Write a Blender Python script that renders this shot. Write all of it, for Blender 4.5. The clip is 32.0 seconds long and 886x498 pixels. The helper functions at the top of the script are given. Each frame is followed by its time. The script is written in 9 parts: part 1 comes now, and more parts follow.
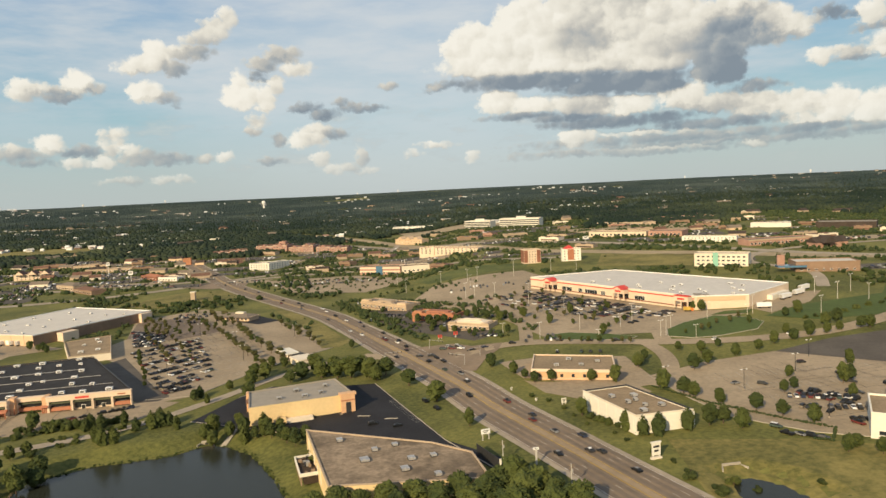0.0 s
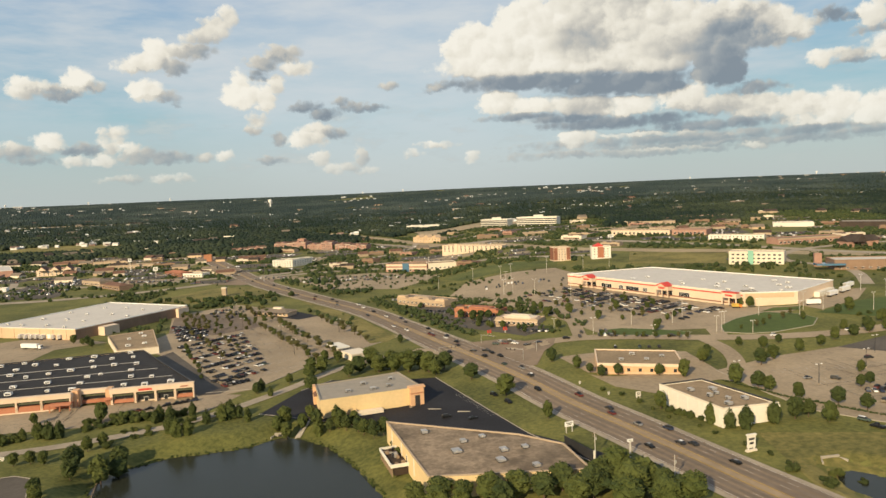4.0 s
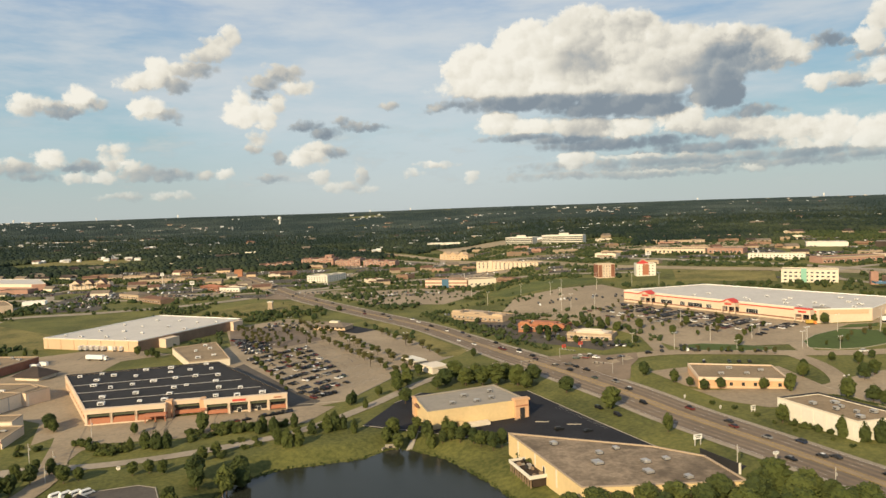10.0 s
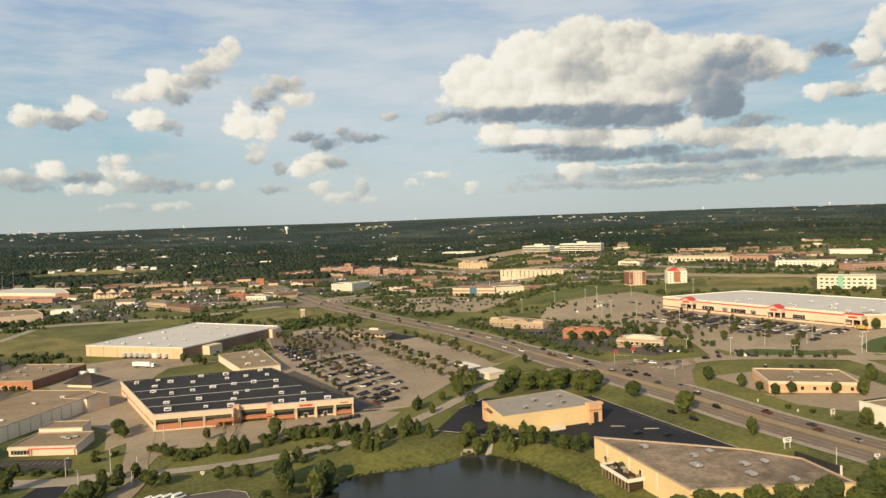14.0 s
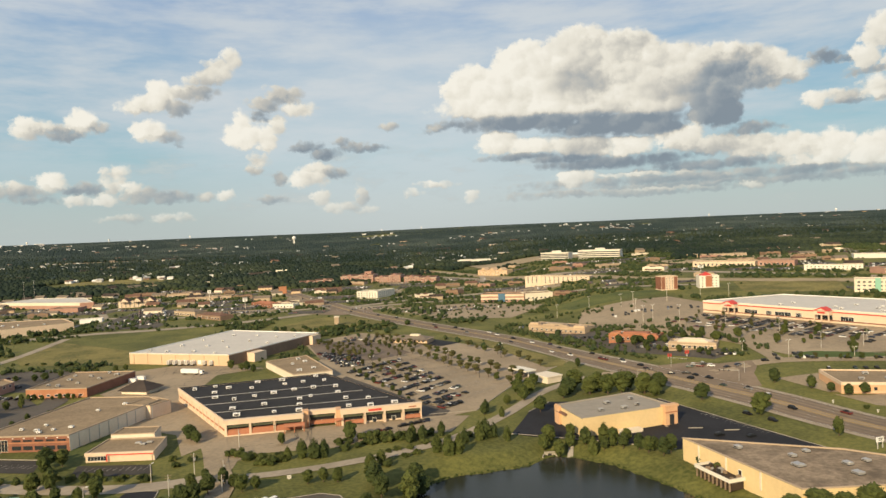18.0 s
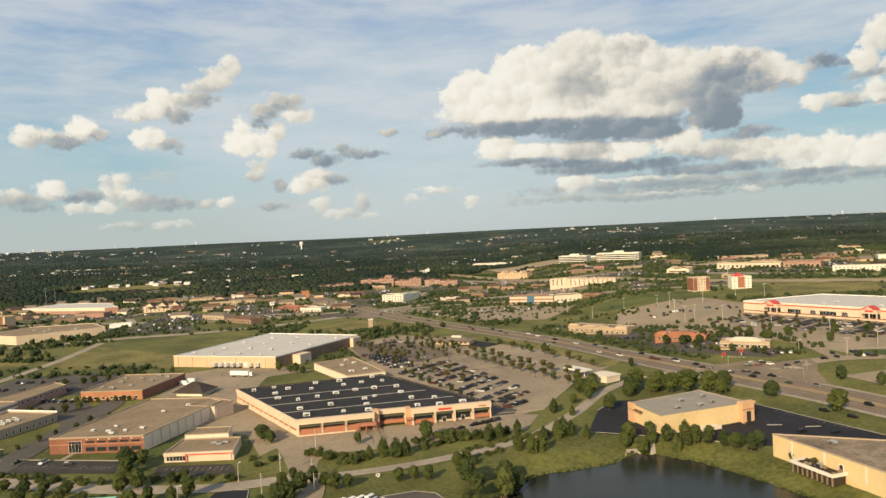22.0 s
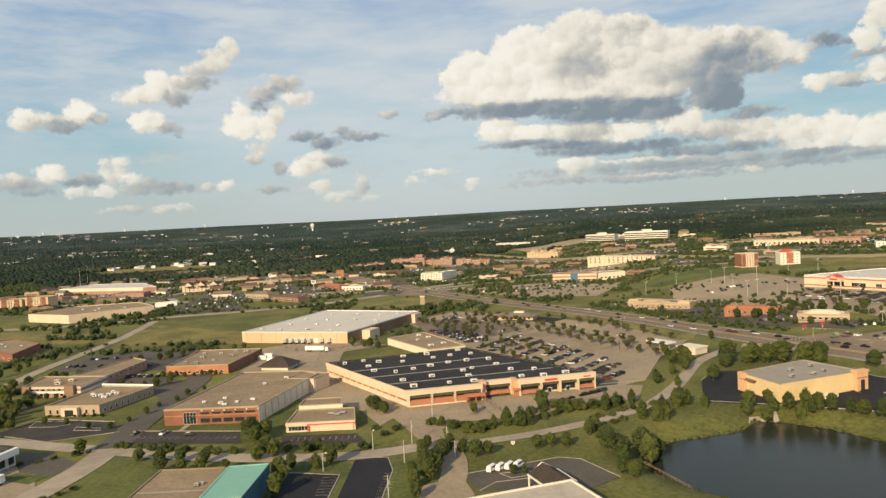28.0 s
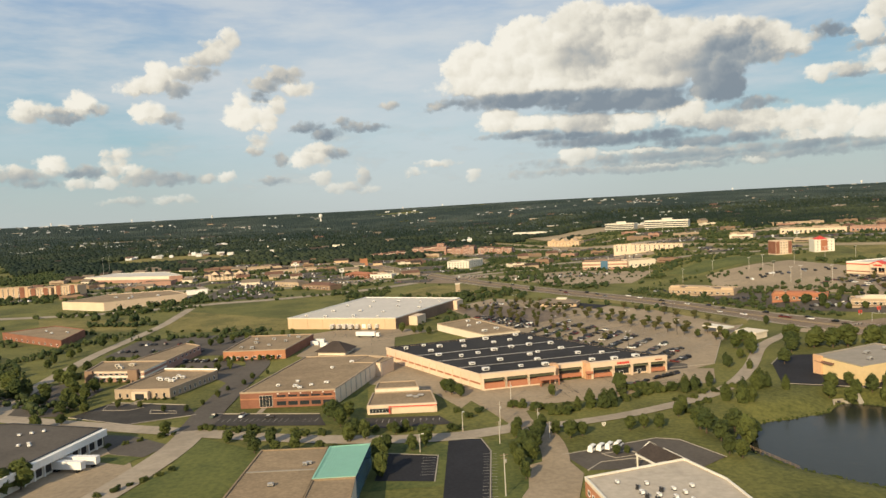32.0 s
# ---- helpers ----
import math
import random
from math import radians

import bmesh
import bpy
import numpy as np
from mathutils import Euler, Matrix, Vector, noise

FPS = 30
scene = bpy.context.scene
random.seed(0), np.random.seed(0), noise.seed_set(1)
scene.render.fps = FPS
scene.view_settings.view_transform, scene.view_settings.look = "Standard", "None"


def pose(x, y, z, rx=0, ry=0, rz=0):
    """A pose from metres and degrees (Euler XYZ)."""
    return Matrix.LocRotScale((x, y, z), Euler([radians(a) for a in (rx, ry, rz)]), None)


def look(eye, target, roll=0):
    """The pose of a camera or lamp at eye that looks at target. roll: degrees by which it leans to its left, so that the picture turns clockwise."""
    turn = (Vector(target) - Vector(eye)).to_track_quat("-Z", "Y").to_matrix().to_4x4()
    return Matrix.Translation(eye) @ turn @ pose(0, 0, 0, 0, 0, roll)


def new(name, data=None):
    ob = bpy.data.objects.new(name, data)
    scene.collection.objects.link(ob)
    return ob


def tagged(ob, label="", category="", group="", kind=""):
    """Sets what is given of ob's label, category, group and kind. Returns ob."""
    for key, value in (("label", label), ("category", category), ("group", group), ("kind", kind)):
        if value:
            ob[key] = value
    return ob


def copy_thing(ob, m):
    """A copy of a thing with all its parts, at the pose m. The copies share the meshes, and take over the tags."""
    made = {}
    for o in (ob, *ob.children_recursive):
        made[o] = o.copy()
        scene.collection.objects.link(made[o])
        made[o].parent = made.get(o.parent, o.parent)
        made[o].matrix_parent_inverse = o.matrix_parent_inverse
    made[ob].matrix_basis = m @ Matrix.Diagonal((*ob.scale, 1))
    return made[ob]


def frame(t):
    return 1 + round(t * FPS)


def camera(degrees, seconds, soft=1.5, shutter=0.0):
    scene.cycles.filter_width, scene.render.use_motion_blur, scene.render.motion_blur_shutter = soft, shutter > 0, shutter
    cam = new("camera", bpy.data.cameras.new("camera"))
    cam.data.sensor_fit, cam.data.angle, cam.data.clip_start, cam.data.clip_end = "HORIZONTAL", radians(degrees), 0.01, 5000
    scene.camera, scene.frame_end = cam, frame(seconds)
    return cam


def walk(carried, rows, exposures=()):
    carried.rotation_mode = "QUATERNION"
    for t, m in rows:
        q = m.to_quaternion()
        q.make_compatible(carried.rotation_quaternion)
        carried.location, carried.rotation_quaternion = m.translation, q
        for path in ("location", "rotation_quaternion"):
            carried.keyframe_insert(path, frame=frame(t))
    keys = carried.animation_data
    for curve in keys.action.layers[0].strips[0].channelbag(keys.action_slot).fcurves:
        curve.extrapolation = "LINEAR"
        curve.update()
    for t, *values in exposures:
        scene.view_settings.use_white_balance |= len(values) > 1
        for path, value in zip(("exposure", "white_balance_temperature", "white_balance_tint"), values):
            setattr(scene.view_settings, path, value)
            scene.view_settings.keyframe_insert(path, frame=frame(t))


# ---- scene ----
cam = camera(64.2, 32.0, soft=1.5)
METRES, EYE, TILT, LEAN, TURN = 292.0, 110.0, -4.9, 2.7, 0.0
ROWS = [
    (0.0, 0.0, 0.0, 0.0, 0.0, 0.0, -0.0),
    (0.5, -0.0151, 0.0044, -0.0014, -0.01, -0.02, -0.02),
    (1.0, -0.0303, 0.0036, -0.0033, -0.01, -0.05, -0.05),
    (1.5, -0.0451, 0.0035, -0.0045, -0.01, -0.12, -0.07),
    (2.0, -0.0605, 0.0029, -0.006, -0.02, -0.12, -0.11),
    (2.5, -0.0756, 0.0047, -0.0076, -0.03, -0.09, -0.16),
    (3.0, -0.0905, 0.0045, -0.0088, -0.03, -0.08, -0.19),
    (3.5, -0.1056, 0.0052, -0.0108, -0.04, -0.04, -0.24),
    (5.5, -0.1661, 0.01, -0.0163, -0.06, 0.2, -0.43),
    (6.0, -0.1811, 0.0123, -0.0179, -0.08, 0.33, -0.47),
    (6.5, -0.1965, 0.0114, -0.0195, -0.1, 0.53, -0.53),
    (7.0, -0.2116, 0.0126, -0.0205, -0.12, 0.73, -0.6),
    (7.5, -0.2267, 0.0113, -0.0226, -0.13, 0.96, -0.65),
    (8.0, -0.2419, 0.0156, -0.0237, -0.14, 1.14, -0.69),
    (8.5, -0.257, 0.0142, -0.0251, -0.15, 1.27, -0.73),
    (9.0, -0.2721, 0.0116, -0.0265, -0.15, 1.39, -0.74),
    (9.5, -0.2875, 0.013, -0.0282, -0.15, 1.5, -0.76),
    (10.0, -0.3024, 0.0167, -0.0299, -0.14, 1.6, -0.77),
    (10.5, -0.3177, 0.0143, -0.0315, -0.14, 1.67, -0.78),
    (11.0, -0.3328, 0.0163, -0.0327, -0.14, 1.71, -0.78),
    (11.5, -0.3478, 0.0152, -0.0345, -0.14, 1.81, -0.76),
    (12.0, -0.3632, 0.0172, -0.0359, -0.15, 1.94, -0.75),
    (12.5, -0.3785, 0.0178, -0.0374, -0.16, 2.08, -0.75),
    (13.0, -0.3939, 0.0177, -0.0392, -0.15, 2.22, -0.73),
    (13.5, -0.4092, 0.0165, -0.0401, -0.14, 2.32, -0.7),
    (14.0, -0.4246, 0.0169, -0.0421, -0.13, 2.43, -0.68),
    (14.5, -0.4398, 0.0175, -0.0437, -0.11, 2.5, -0.67),
    (16.5, -0.5004, 0.0184, -0.05, -0.07, 2.79, -0.52),
    (17.0, -0.5161, 0.0216, -0.0511, -0.06, 2.89, -0.44),
    (17.5, -0.5314, 0.0192, -0.0528, -0.07, 3.0, -0.36),
    (18.0, -0.547, 0.0213, -0.0544, -0.07, 3.17, -0.28),
    (18.5, -0.5623, 0.0199, -0.0565, -0.07, 3.31, -0.23),
    (19.0, -0.5778, 0.0235, -0.0577, -0.06, 3.42, -0.18),
    (19.5, -0.5932, 0.0232, -0.0593, -0.06, 3.47, -0.14),
    (20.0, -0.6088, 0.0241, -0.0608, -0.07, 3.49, -0.1),
    (20.5, -0.6243, 0.0205, -0.0631, -0.07, 3.52, -0.07),
    (21.0, -0.6396, 0.025, -0.0644, -0.06, 3.57, -0.03),
    (21.5, -0.6553, 0.0236, -0.0657, -0.05, 3.59, -0.0),
    (22.0, -0.6709, 0.0217, -0.0674, -0.02, 3.62, 0.02),
    (22.5, -0.6863, 0.0269, -0.0692, -0.01, 3.56, 0.05),
    (23.0, -0.7019, 0.0278, -0.0706, -0.02, 3.34, 0.09),
    (23.5, -0.7174, 0.0264, -0.072, -0.04, 3.1, 0.13),
    (24.0, -0.7333, 0.0228, -0.0737, -0.04, 3.06, 0.18),
    (24.5, -0.7488, 0.0233, -0.0756, 0.0, 3.15, 0.21),
    (25.0, -0.7645, 0.0273, -0.0772, 0.04, 2.95, 0.23),
    (25.5, -0.7802, 0.0283, -0.0784, 0.05, 2.74, 0.25),
    (27.5, -0.8434, 0.03, -0.0857, 0.05, 2.27, 0.28),
    (28.0, -0.8592, 0.0293, -0.0869, 0.04, 2.19, 0.29),
    (28.5, -0.8748, 0.031, -0.0891, 0.05, 2.28, 0.3),
    (29.0, -0.8907, 0.0326, -0.0904, 0.08, 2.29, 0.3),
    (29.5, -0.9061, 0.0345, -0.0921, 0.1, 2.19, 0.3),
    (30.0, -0.922, 0.0363, -0.0934, 0.1, 1.99, 0.3),
    (30.5, -0.9379, 0.035, -0.0952, 0.1, 1.84, 0.3),
    (31.0, -0.9536, 0.0387, -0.0968, 0.12, 1.7, 0.31),
    (31.5, -0.9694, 0.0342, -0.0992, 0.13, 1.61, 0.31),
    (32.0, -0.9852, 0.0381, -0.1007, 0.14, 1.48, 0.33),
]


def ahead(t):
    """The way ahead at time t, evened out over two and a half seconds."""
    near = [row[2] for row in ROWS if abs(row[0] - t) < 1.3]
    return sum(near) / len(near)


walk(cam, [(t, pose(0, 0, EYE, TILT, LEAN, TURN) @ pose(METRES * x, METRES * ahead(t), METRES * z, 90 + pitch, roll, yaw)) for t, x, y, z, yaw, pitch, roll in ROWS])

# ---- node helpers ----


def put(tree, socket, value):
    if isinstance(value, bpy.types.NodeSocket):
        tree.links.new(value, socket)
    else:
        socket.default_value = value


def mth(tree, op, a, b=0.0, c=0.0, clamp=False):
    n = tree.nodes.new("ShaderNodeMath")
    n.operation, n.use_clamp = op, clamp
    for socket, value in zip(n.inputs, (a, b, c)):
        put(tree, socket, value)
    return n.outputs[0]


def vec(tree, op, a, b=(0, 0, 0)):
    n = tree.nodes.new("ShaderNodeVectorMath")
    n.operation = op
    put(tree, n.inputs[0], a)
    put(tree, n.inputs[1], b)
    return n.outputs["Value"] if op in ("DOT_PRODUCT", "LENGTH") else n.outputs["Vector"]


def mixc(tree, f, a, b):
    n = tree.nodes.new("ShaderNodeMix")
    n.data_type = "RGBA"
    put(tree, n.inputs[0], f)
    put(tree, n.inputs[6], a)
    put(tree, n.inputs[7], b)
    return n.outputs[2]


def noise_tex(tree, where, scale, detail=3.0, rough=0.55):
    n = tree.nodes.new("ShaderNodeTexNoise")
    put(tree, n.inputs["Vector"], where)
    n.inputs["Scale"].default_value, n.inputs["Detail"].default_value, n.inputs["Roughness"].default_value = scale, detail, rough
    return n


def ramp(tree, f, stops, constant=False):
    n = tree.nodes.new("ShaderNodeValToRGB")
    put(tree, n.inputs[0], f)
    if constant:
        n.color_ramp.interpolation = "CONSTANT"
    while len(n.color_ramp.elements) < len(stops):
        n.color_ramp.elements.new(0.5)
    for e, (p, c) in zip(n.color_ramp.elements, stops):
        e.position, e.color = p, (*c, 1)
    return n.outputs[0]


def step(tree, x, lo, hi):
    n = tree.nodes.new("ShaderNodeMapRange")
    n.interpolation_type = "SMOOTHSTEP"
    put(tree, n.inputs[0], x)
    n.inputs[1].default_value, n.inputs[2].default_value = lo, hi
    return n.outputs[0]


# ---- world: evening sky with cumulus, low warm sun behind the camera ----
SUN_WAY = Vector((0.48, 0.88, -0.47)).normalized()
sun = new("sun", bpy.data.lights.new("sun", "SUN"))
sun.data.energy, sun.data.angle, sun.data.color = 6.0, radians(0.6), (1.0, 0.785, 0.48)
sun.matrix_world = look((0, 0, 900), Vector((0, 0, 900)) + SUN_WAY)

world = bpy.data.worlds.new("sky")
scene.world = world
world.use_nodes = True
wt = world.node_tree
wt.nodes.clear()
way = wt.nodes.new("ShaderNodeTexCoord").outputs["Generated"]
sep = wt.nodes.new("ShaderNodeSeparateXYZ")
put(wt, sep.inputs[0], way)
flat = mth(wt, "SQRT", mth(wt, "ADD", mth(wt, "MULTIPLY", sep.outputs[0], sep.outputs[0]), mth(wt, "MULTIPLY", sep.outputs[1], sep.outputs[1])))
azim = mth(wt, "MULTIPLY", mth(wt, "ARCTAN2", sep.outputs[0], sep.outputs[1]), 57.2958)
elev = mth(wt, "MULTIPLY", mth(wt, "ARCTAN2", sep.outputs[2], flat), 57.2958)
com = wt.nodes.new("ShaderNodeCombineXYZ")
put(wt, com.inputs[0], azim)
put(wt, com.inputs[1], elev)
here = com.outputs[0]

nishita = wt.nodes.new("ShaderNodeTexSky")
nishita.sky_type, nishita.sun_disc = "NISHITA", False
nishita.sun_elevation = radians(25)
nishita.sun_rotation = math.atan2(-SUN_WAY.x, -SUN_WAY.y)
dim = mixc(wt, 0.07, (0, 0, 0, 1), nishita.outputs[0])
tint = ramp(wt, mth(wt, "DIVIDE", elev, 40.0, clamp=True), [
    (0.0, (0.53, 0.595, 0.585)), (0.06, (0.48, 0.58, 0.58)), (0.15, (0.345, 0.555, 0.62)), (0.27, (0.33, 0.51, 0.64)), (0.42, (0.31, 0.45, 0.65)), (1.0, (0.14, 0.25, 0.46))])
blue = mixc(wt, 0.15, tint, dim)
# thin streaks of high cloud
streak = noise_tex(wt, vec(wt, "MULTIPLY", here, (0.05, 0.22, 1)), 1.6, 5.0, 0.6)
high = mth(wt, "MULTIPLY", step(wt, streak.outputs[0], 0.30, 0.66), mth(wt, "MULTIPLY", step(wt, elev, 1.0, 10.0), 0.80))
blue = mixc(wt, high, blue, (0.62, 0.66, 0.68, 1))
# a milky veil between the western puffs and the great cloud
veil = vec(wt, "MULTIPLY", vec(wt, "SUBTRACT", here, (-2.0, 8.0, 0)), (1 / 22.0, 1 / 10.0, 0))
veil = mth(wt, "MULTIPLY", step(wt, mth(wt, "SUBTRACT", 1.0, vec(wt, "DOT_PRODUCT", veil, veil)), -0.3, 1.0), 0.48)
blue = mixc(wt, veil, blue, (0.66, 0.70, 0.72, 1))

# ragged scraps of low cloud towards the horizon
scud = noise_tex(wt, vec(wt, "MULTIPLY", here, (0.20, 0.62, 1)), 1.0, 6.0, 0.62)
low = mth(wt, "MULTIPLY", step(wt, scud.outputs[0], 0.50, 0.66), mth(wt, "MULTIPLY", step(wt, elev, 0.6, 2.2), mth(wt, "SUBTRACT", 1.0, step(wt, elev, 5.0, 9.0))))
blue = mixc(wt, mth(wt, "MULTIPLY", low, 0.35), blue, ramp(wt, scud.outputs[0], [(0.54, (0.42, 0.47, 0.48)), (0.74, (0.74, 0.70, 0.62))]))

# cumulus: each a soft lens in azimuth and elevation, lobed and ragged by noise
rag = noise_tex(wt, here, 0.42, 3.0, 0.5)
rag_fine = noise_tex(wt, here, 1.5, 6.0, 0.6)
push = vec(wt, "MULTIPLY", vec(wt, "SUBTRACT", rag.outputs["Color"], (0.5, 0.5, 0.5)), (1.5, 0.9, 0))
push2 = vec(wt, "MULTIPLY", vec(wt, "SUBTRACT", rag_fine.outputs["Color"], (0.5, 0.5, 0.5)), (1.1, 0.8, 0))
spot = vec(wt, "ADD", vec(wt, "ADD", here, push), push2)
spot_flat = vec(wt, "ADD", here, vec(wt, "MULTIPLY", vec(wt, "ADD", push, push2), (1.0, 0.35, 0)))
spot_soft = vec(wt, "ADD", here, vec(wt, "MULTIPLY", vec(wt, "ADD", push, push2), (1.5, 1.8, 0)))


def billow(where, scale):
    """Rounded lobes like those of a cauliflower: 1 at the heart of a lobe, falling to its rim."""
    n = wt.nodes.new("ShaderNodeTexVoronoi")
    n.feature, n.voronoi_dimensions = "SMOOTH_F1", "2D"
    put(wt, n.inputs["Vector"], where)
    n.inputs["Scale"].default_value, n.inputs["Smoothness"].default_value = scale, 0.25
    d = n.outputs["Distance"]
    return mth(wt, "MULTIPLY_ADD", mth(wt, "MULTIPLY", d, d), -1.6, 1.0)


crinkle = vec(wt, "ADD", vec(wt, "MULTIPLY", here, (0.8, 1.0, 0)), vec(wt, "MULTIPLY", push2, (0.5, 0.5, 0)))
lobe, lobe_small = billow(crinkle, 0.85), billow(crinkle, 2.3)
lobe_lit = billow(vec(wt, "ADD", crinkle, (-0.26, 0.30, 0)), 0.85)
cover, num, den, dusk = -9.0, 0.0, 0.0, 0.0


def lens(az, el, wide, tall, where):
    """Falls from 1 at the middle of an oval in the sky to 0 at its rim; and the place within it."""
    rel = vec(wt, "MULTIPLY", vec(wt, "SUBTRACT", where, (az, el, 0)), (1 / wide, 1 / tall, 0))
    return mth(wt, "MULTIPLY_ADD", vec(wt, "DOT_PRODUCT", rel, rel), -1.0, 1.0), rel


def cumulus(az, el, wide, tall, tone, weight=1.0):
    """One puff of cloud: degrees of azimuth and elevation, its half sizes, how bright its top is, and its share where puffs meet."""
    global cover, num, den
    body, rel = lens(az, el, wide, tall, spot_flat if weight > 3 else spot)
    glow = mth(wt, "ADD", vec(wt, "DOT_PRODUCT", rel, (-0.08, 0.14, 0)), tone)
    share = mth(wt, "MULTIPLY", mth(wt, "POWER", mth(wt, "SUBTRACT", 1.8, body), -5.0), weight)
    num = mth(wt, "MULTIPLY_ADD", share, glow, num)
    den = mth(wt, "ADD", share, den)
    cover = mth(wt, "MAXIMUM", cover, mth(wt, "MULTIPLY", body, 0.5 * min(wide, tall)))


def hollow(az, el, wide, tall, depth):
    """A part of a cloud turned from the sun."""
    global dusk
    dusk = mth(wt, "MULTIPLY_ADD", step(wt, lens(az, el, wide, tall, spot_soft)[0], -1.3, 1.0), depth, dusk)


# west puffs in the middle sky
for az, el, w, h, tone in ((-29.8, 8.13, 1.10, 0.77, 0.80), (-26.6, 8.60, 1.16, 0.87, 0.95), (-28.2, 7.84, 0.99, 0.43, 0.47), (-27.5, 7.62, 0.93, 0.28, 0.35), (-25.6, 8.28, 0.67, 0.36, 0.41),
                           (-21.2, 10.56, 1.34, 1.14, 0.95), (-22.7, 9.86, 1.24, 0.57, 0.88), (-19.2, 11.03, 1.70, 0.53, 0.55), (-17.1, 12.56, 1.16, 0.74, 0.72), (-16.2, 13.41, 0.63, 0.69, 0.82),
                           (-17.9, 11.97, 1.15, 0.45, 0.62), (-20.1, 9.93, 0.96, 0.62, 0.41), (-22.2, 8.08, 1.09, 0.74, 0.92), (-20.7, 7.61, 0.80, 0.37, 0.41), (-20.2, 7.24, 0.44, 0.21, 0.27)):
    cumulus(az, el, w, h, tone)
# the hooked cloud and its fragments
for az, el, w, h, tone in ((-15.4, 7.73, 1.52, 0.90, 0.98), (-15.3, 8.88, 0.63, 0.77, 0.92), (-13.7, 7.56, 0.69, 0.95, 0.90), (-12.8, 8.59, 0.61, 0.65, 0.78), (-12.1, 10.82, 1.30, 0.59, 0.50),
                           (-13.7, 10.17, 0.94, 0.51, 0.45), (-11.1, 9.83, 1.05, 0.47, 0.78), (-14.2, 9.19, 0.77, 0.30, 0.32), (-14.4, 5.82, 0.73, 0.57, 0.72), (-14.8, 5.13, 0.51, 0.30, 0.50),
                           (-12.7, 4.49, 0.52, 0.40, 0.29)):
    cumulus(az, el, w, h, tone)
# dark scraps
for az, el, w, h, tone in ((-10.5, 6.83, 1.10, 0.35, 0.10), (-9.1, 6.24, 1.02, 0.35, 0.10), (-8.0, 7.01, 0.54, 0.26, 0.30), (-6.1, 6.71, 1.26, 0.22, 0.22), (-13.5, 2.82, 0.78, 0.22, 0.30),
                           (-3.9, 8.30, 0.54, 0.22, 0.40), (-0.1, 8.01, 0.73, 0.22, 0.40)):
    cumulus(az, el, w, h, tone, 2.0)
# low puffs
for az, el, w, h, tone in ((-10.5, 4.40, 1.32, 0.71, 0.86), (-9.8, 5.14, 1.11, 0.36, 0.72), (-8.5, 4.76, 0.89, 0.36, 0.30), (-9.7, 2.86, 0.62, 0.49, 0.78), (-8.6, 1.97, 0.71, 0.41, 0.72),
                           (-6.4, 2.63, 0.41, 0.72, 0.55), (-6.2, 1.81, 0.63, 0.23, 0.80), (-7.5, 2.12, 0.81, 0.32, 0.60), (-28.8, 4.36, 0.77, 0.63, 0.90), (-26.8, 3.96, 1.31, 0.32, 0.25),
                           (-24.7, 4.85, 0.90, 0.66, 0.82), (-24.6, 3.99, 0.68, 0.54, 0.62), (-27.2, 3.15, 0.79, 0.36, 0.85), (-25.3, 3.17, 0.75, 0.41, 0.85)):
    cumulus(az, el, w, h, tone)
# hazy bank in the west
for az, el, w, h, tone in ((-23.1, 3.35, 1.16, 0.54, 0.42), (-20.9, 3.11, 1.43, 0.47, 0.28), (-23.4, 3.69, 0.54, 0.46, 0.72), (-18.5, 3.06, 0.57, 0.30, 0.60), (-16.8, 3.03, 0.59, 0.35, 0.80),
                           (-30.7, 3.62, 1.55, 0.43, 0.45), (-31.2, 3.97, 0.67, 0.31, 0.72), (-29.5, 3.06, 0.90, 0.20, 0.20), (-24.3, 1.62, 0.99, 0.17, 0.60), (-21.4, 1.55, 0.55, 0.17, 0.70),
                           (-20.0, 1.64, 0.57, 0.21, 0.75), (-2.1, 2.86, 0.55, 0.18, 0.80), (2.5, 2.38, 0.55, 0.41, 0.85), (-0.6, 3.53, 1.14, 0.18, 0.80)):
    cumulus(az, el, w, h, tone)
# great cloud
for az, el, w, h, tone in ((3.2, 10.52, 2.71, 2.00, 0.90), (1.7, 11.01, 1.09, 1.13, 0.92), (7.1, 11.44, 2.95, 2.82, 0.88), (11.5, 12.17, 3.31, 2.85, 0.76), (14.9, 11.64, 2.88, 2.82, 0.78),
                           (18.3, 10.87, 3.27, 2.30, 0.74), (21.9, 10.79, 3.12, 1.93, 0.70), (24.9, 10.52, 1.57, 1.34, 0.80), (26.5, 10.17, 1.24, 0.74, 0.74), (9.5, 9.23, 8.56, 1.21, 0.92),
                           (16.6, 8.48, 2.51, 0.76, 0.85), (21.6, 8.45, 1.81, 1.72, 0.40), (20.6, 7.39, 0.96, 0.66, 0.35), (27.9, 10.45, 0.64, 0.27, 0.50)):
    cumulus(az, el, w, h, tone)
# great cloud right scraps
for az, el, w, h, tone in ((28.7, 10.83, 0.70, 0.45, 0.10), (29.7, 10.51, 0.62, 0.19, 0.15), (31.1, 10.53, 0.93, 0.82, 0.85), (32.0, 12.07, 0.98, 1.09, 0.82), (31.5, 9.54, 1.19, 0.26, 0.35),
                           (28.2, 7.98, 0.78, 0.47, 0.82), (29.9, 8.05, 1.16, 0.34, 0.62), (31.6, 8.26, 1.12, 0.75, 0.82), (30.7, 7.57, 1.41, 0.19, 0.30), (32.9, 9.93, 0.96, 0.73, 0.70)):
    cumulus(az, el, w, h, tone)
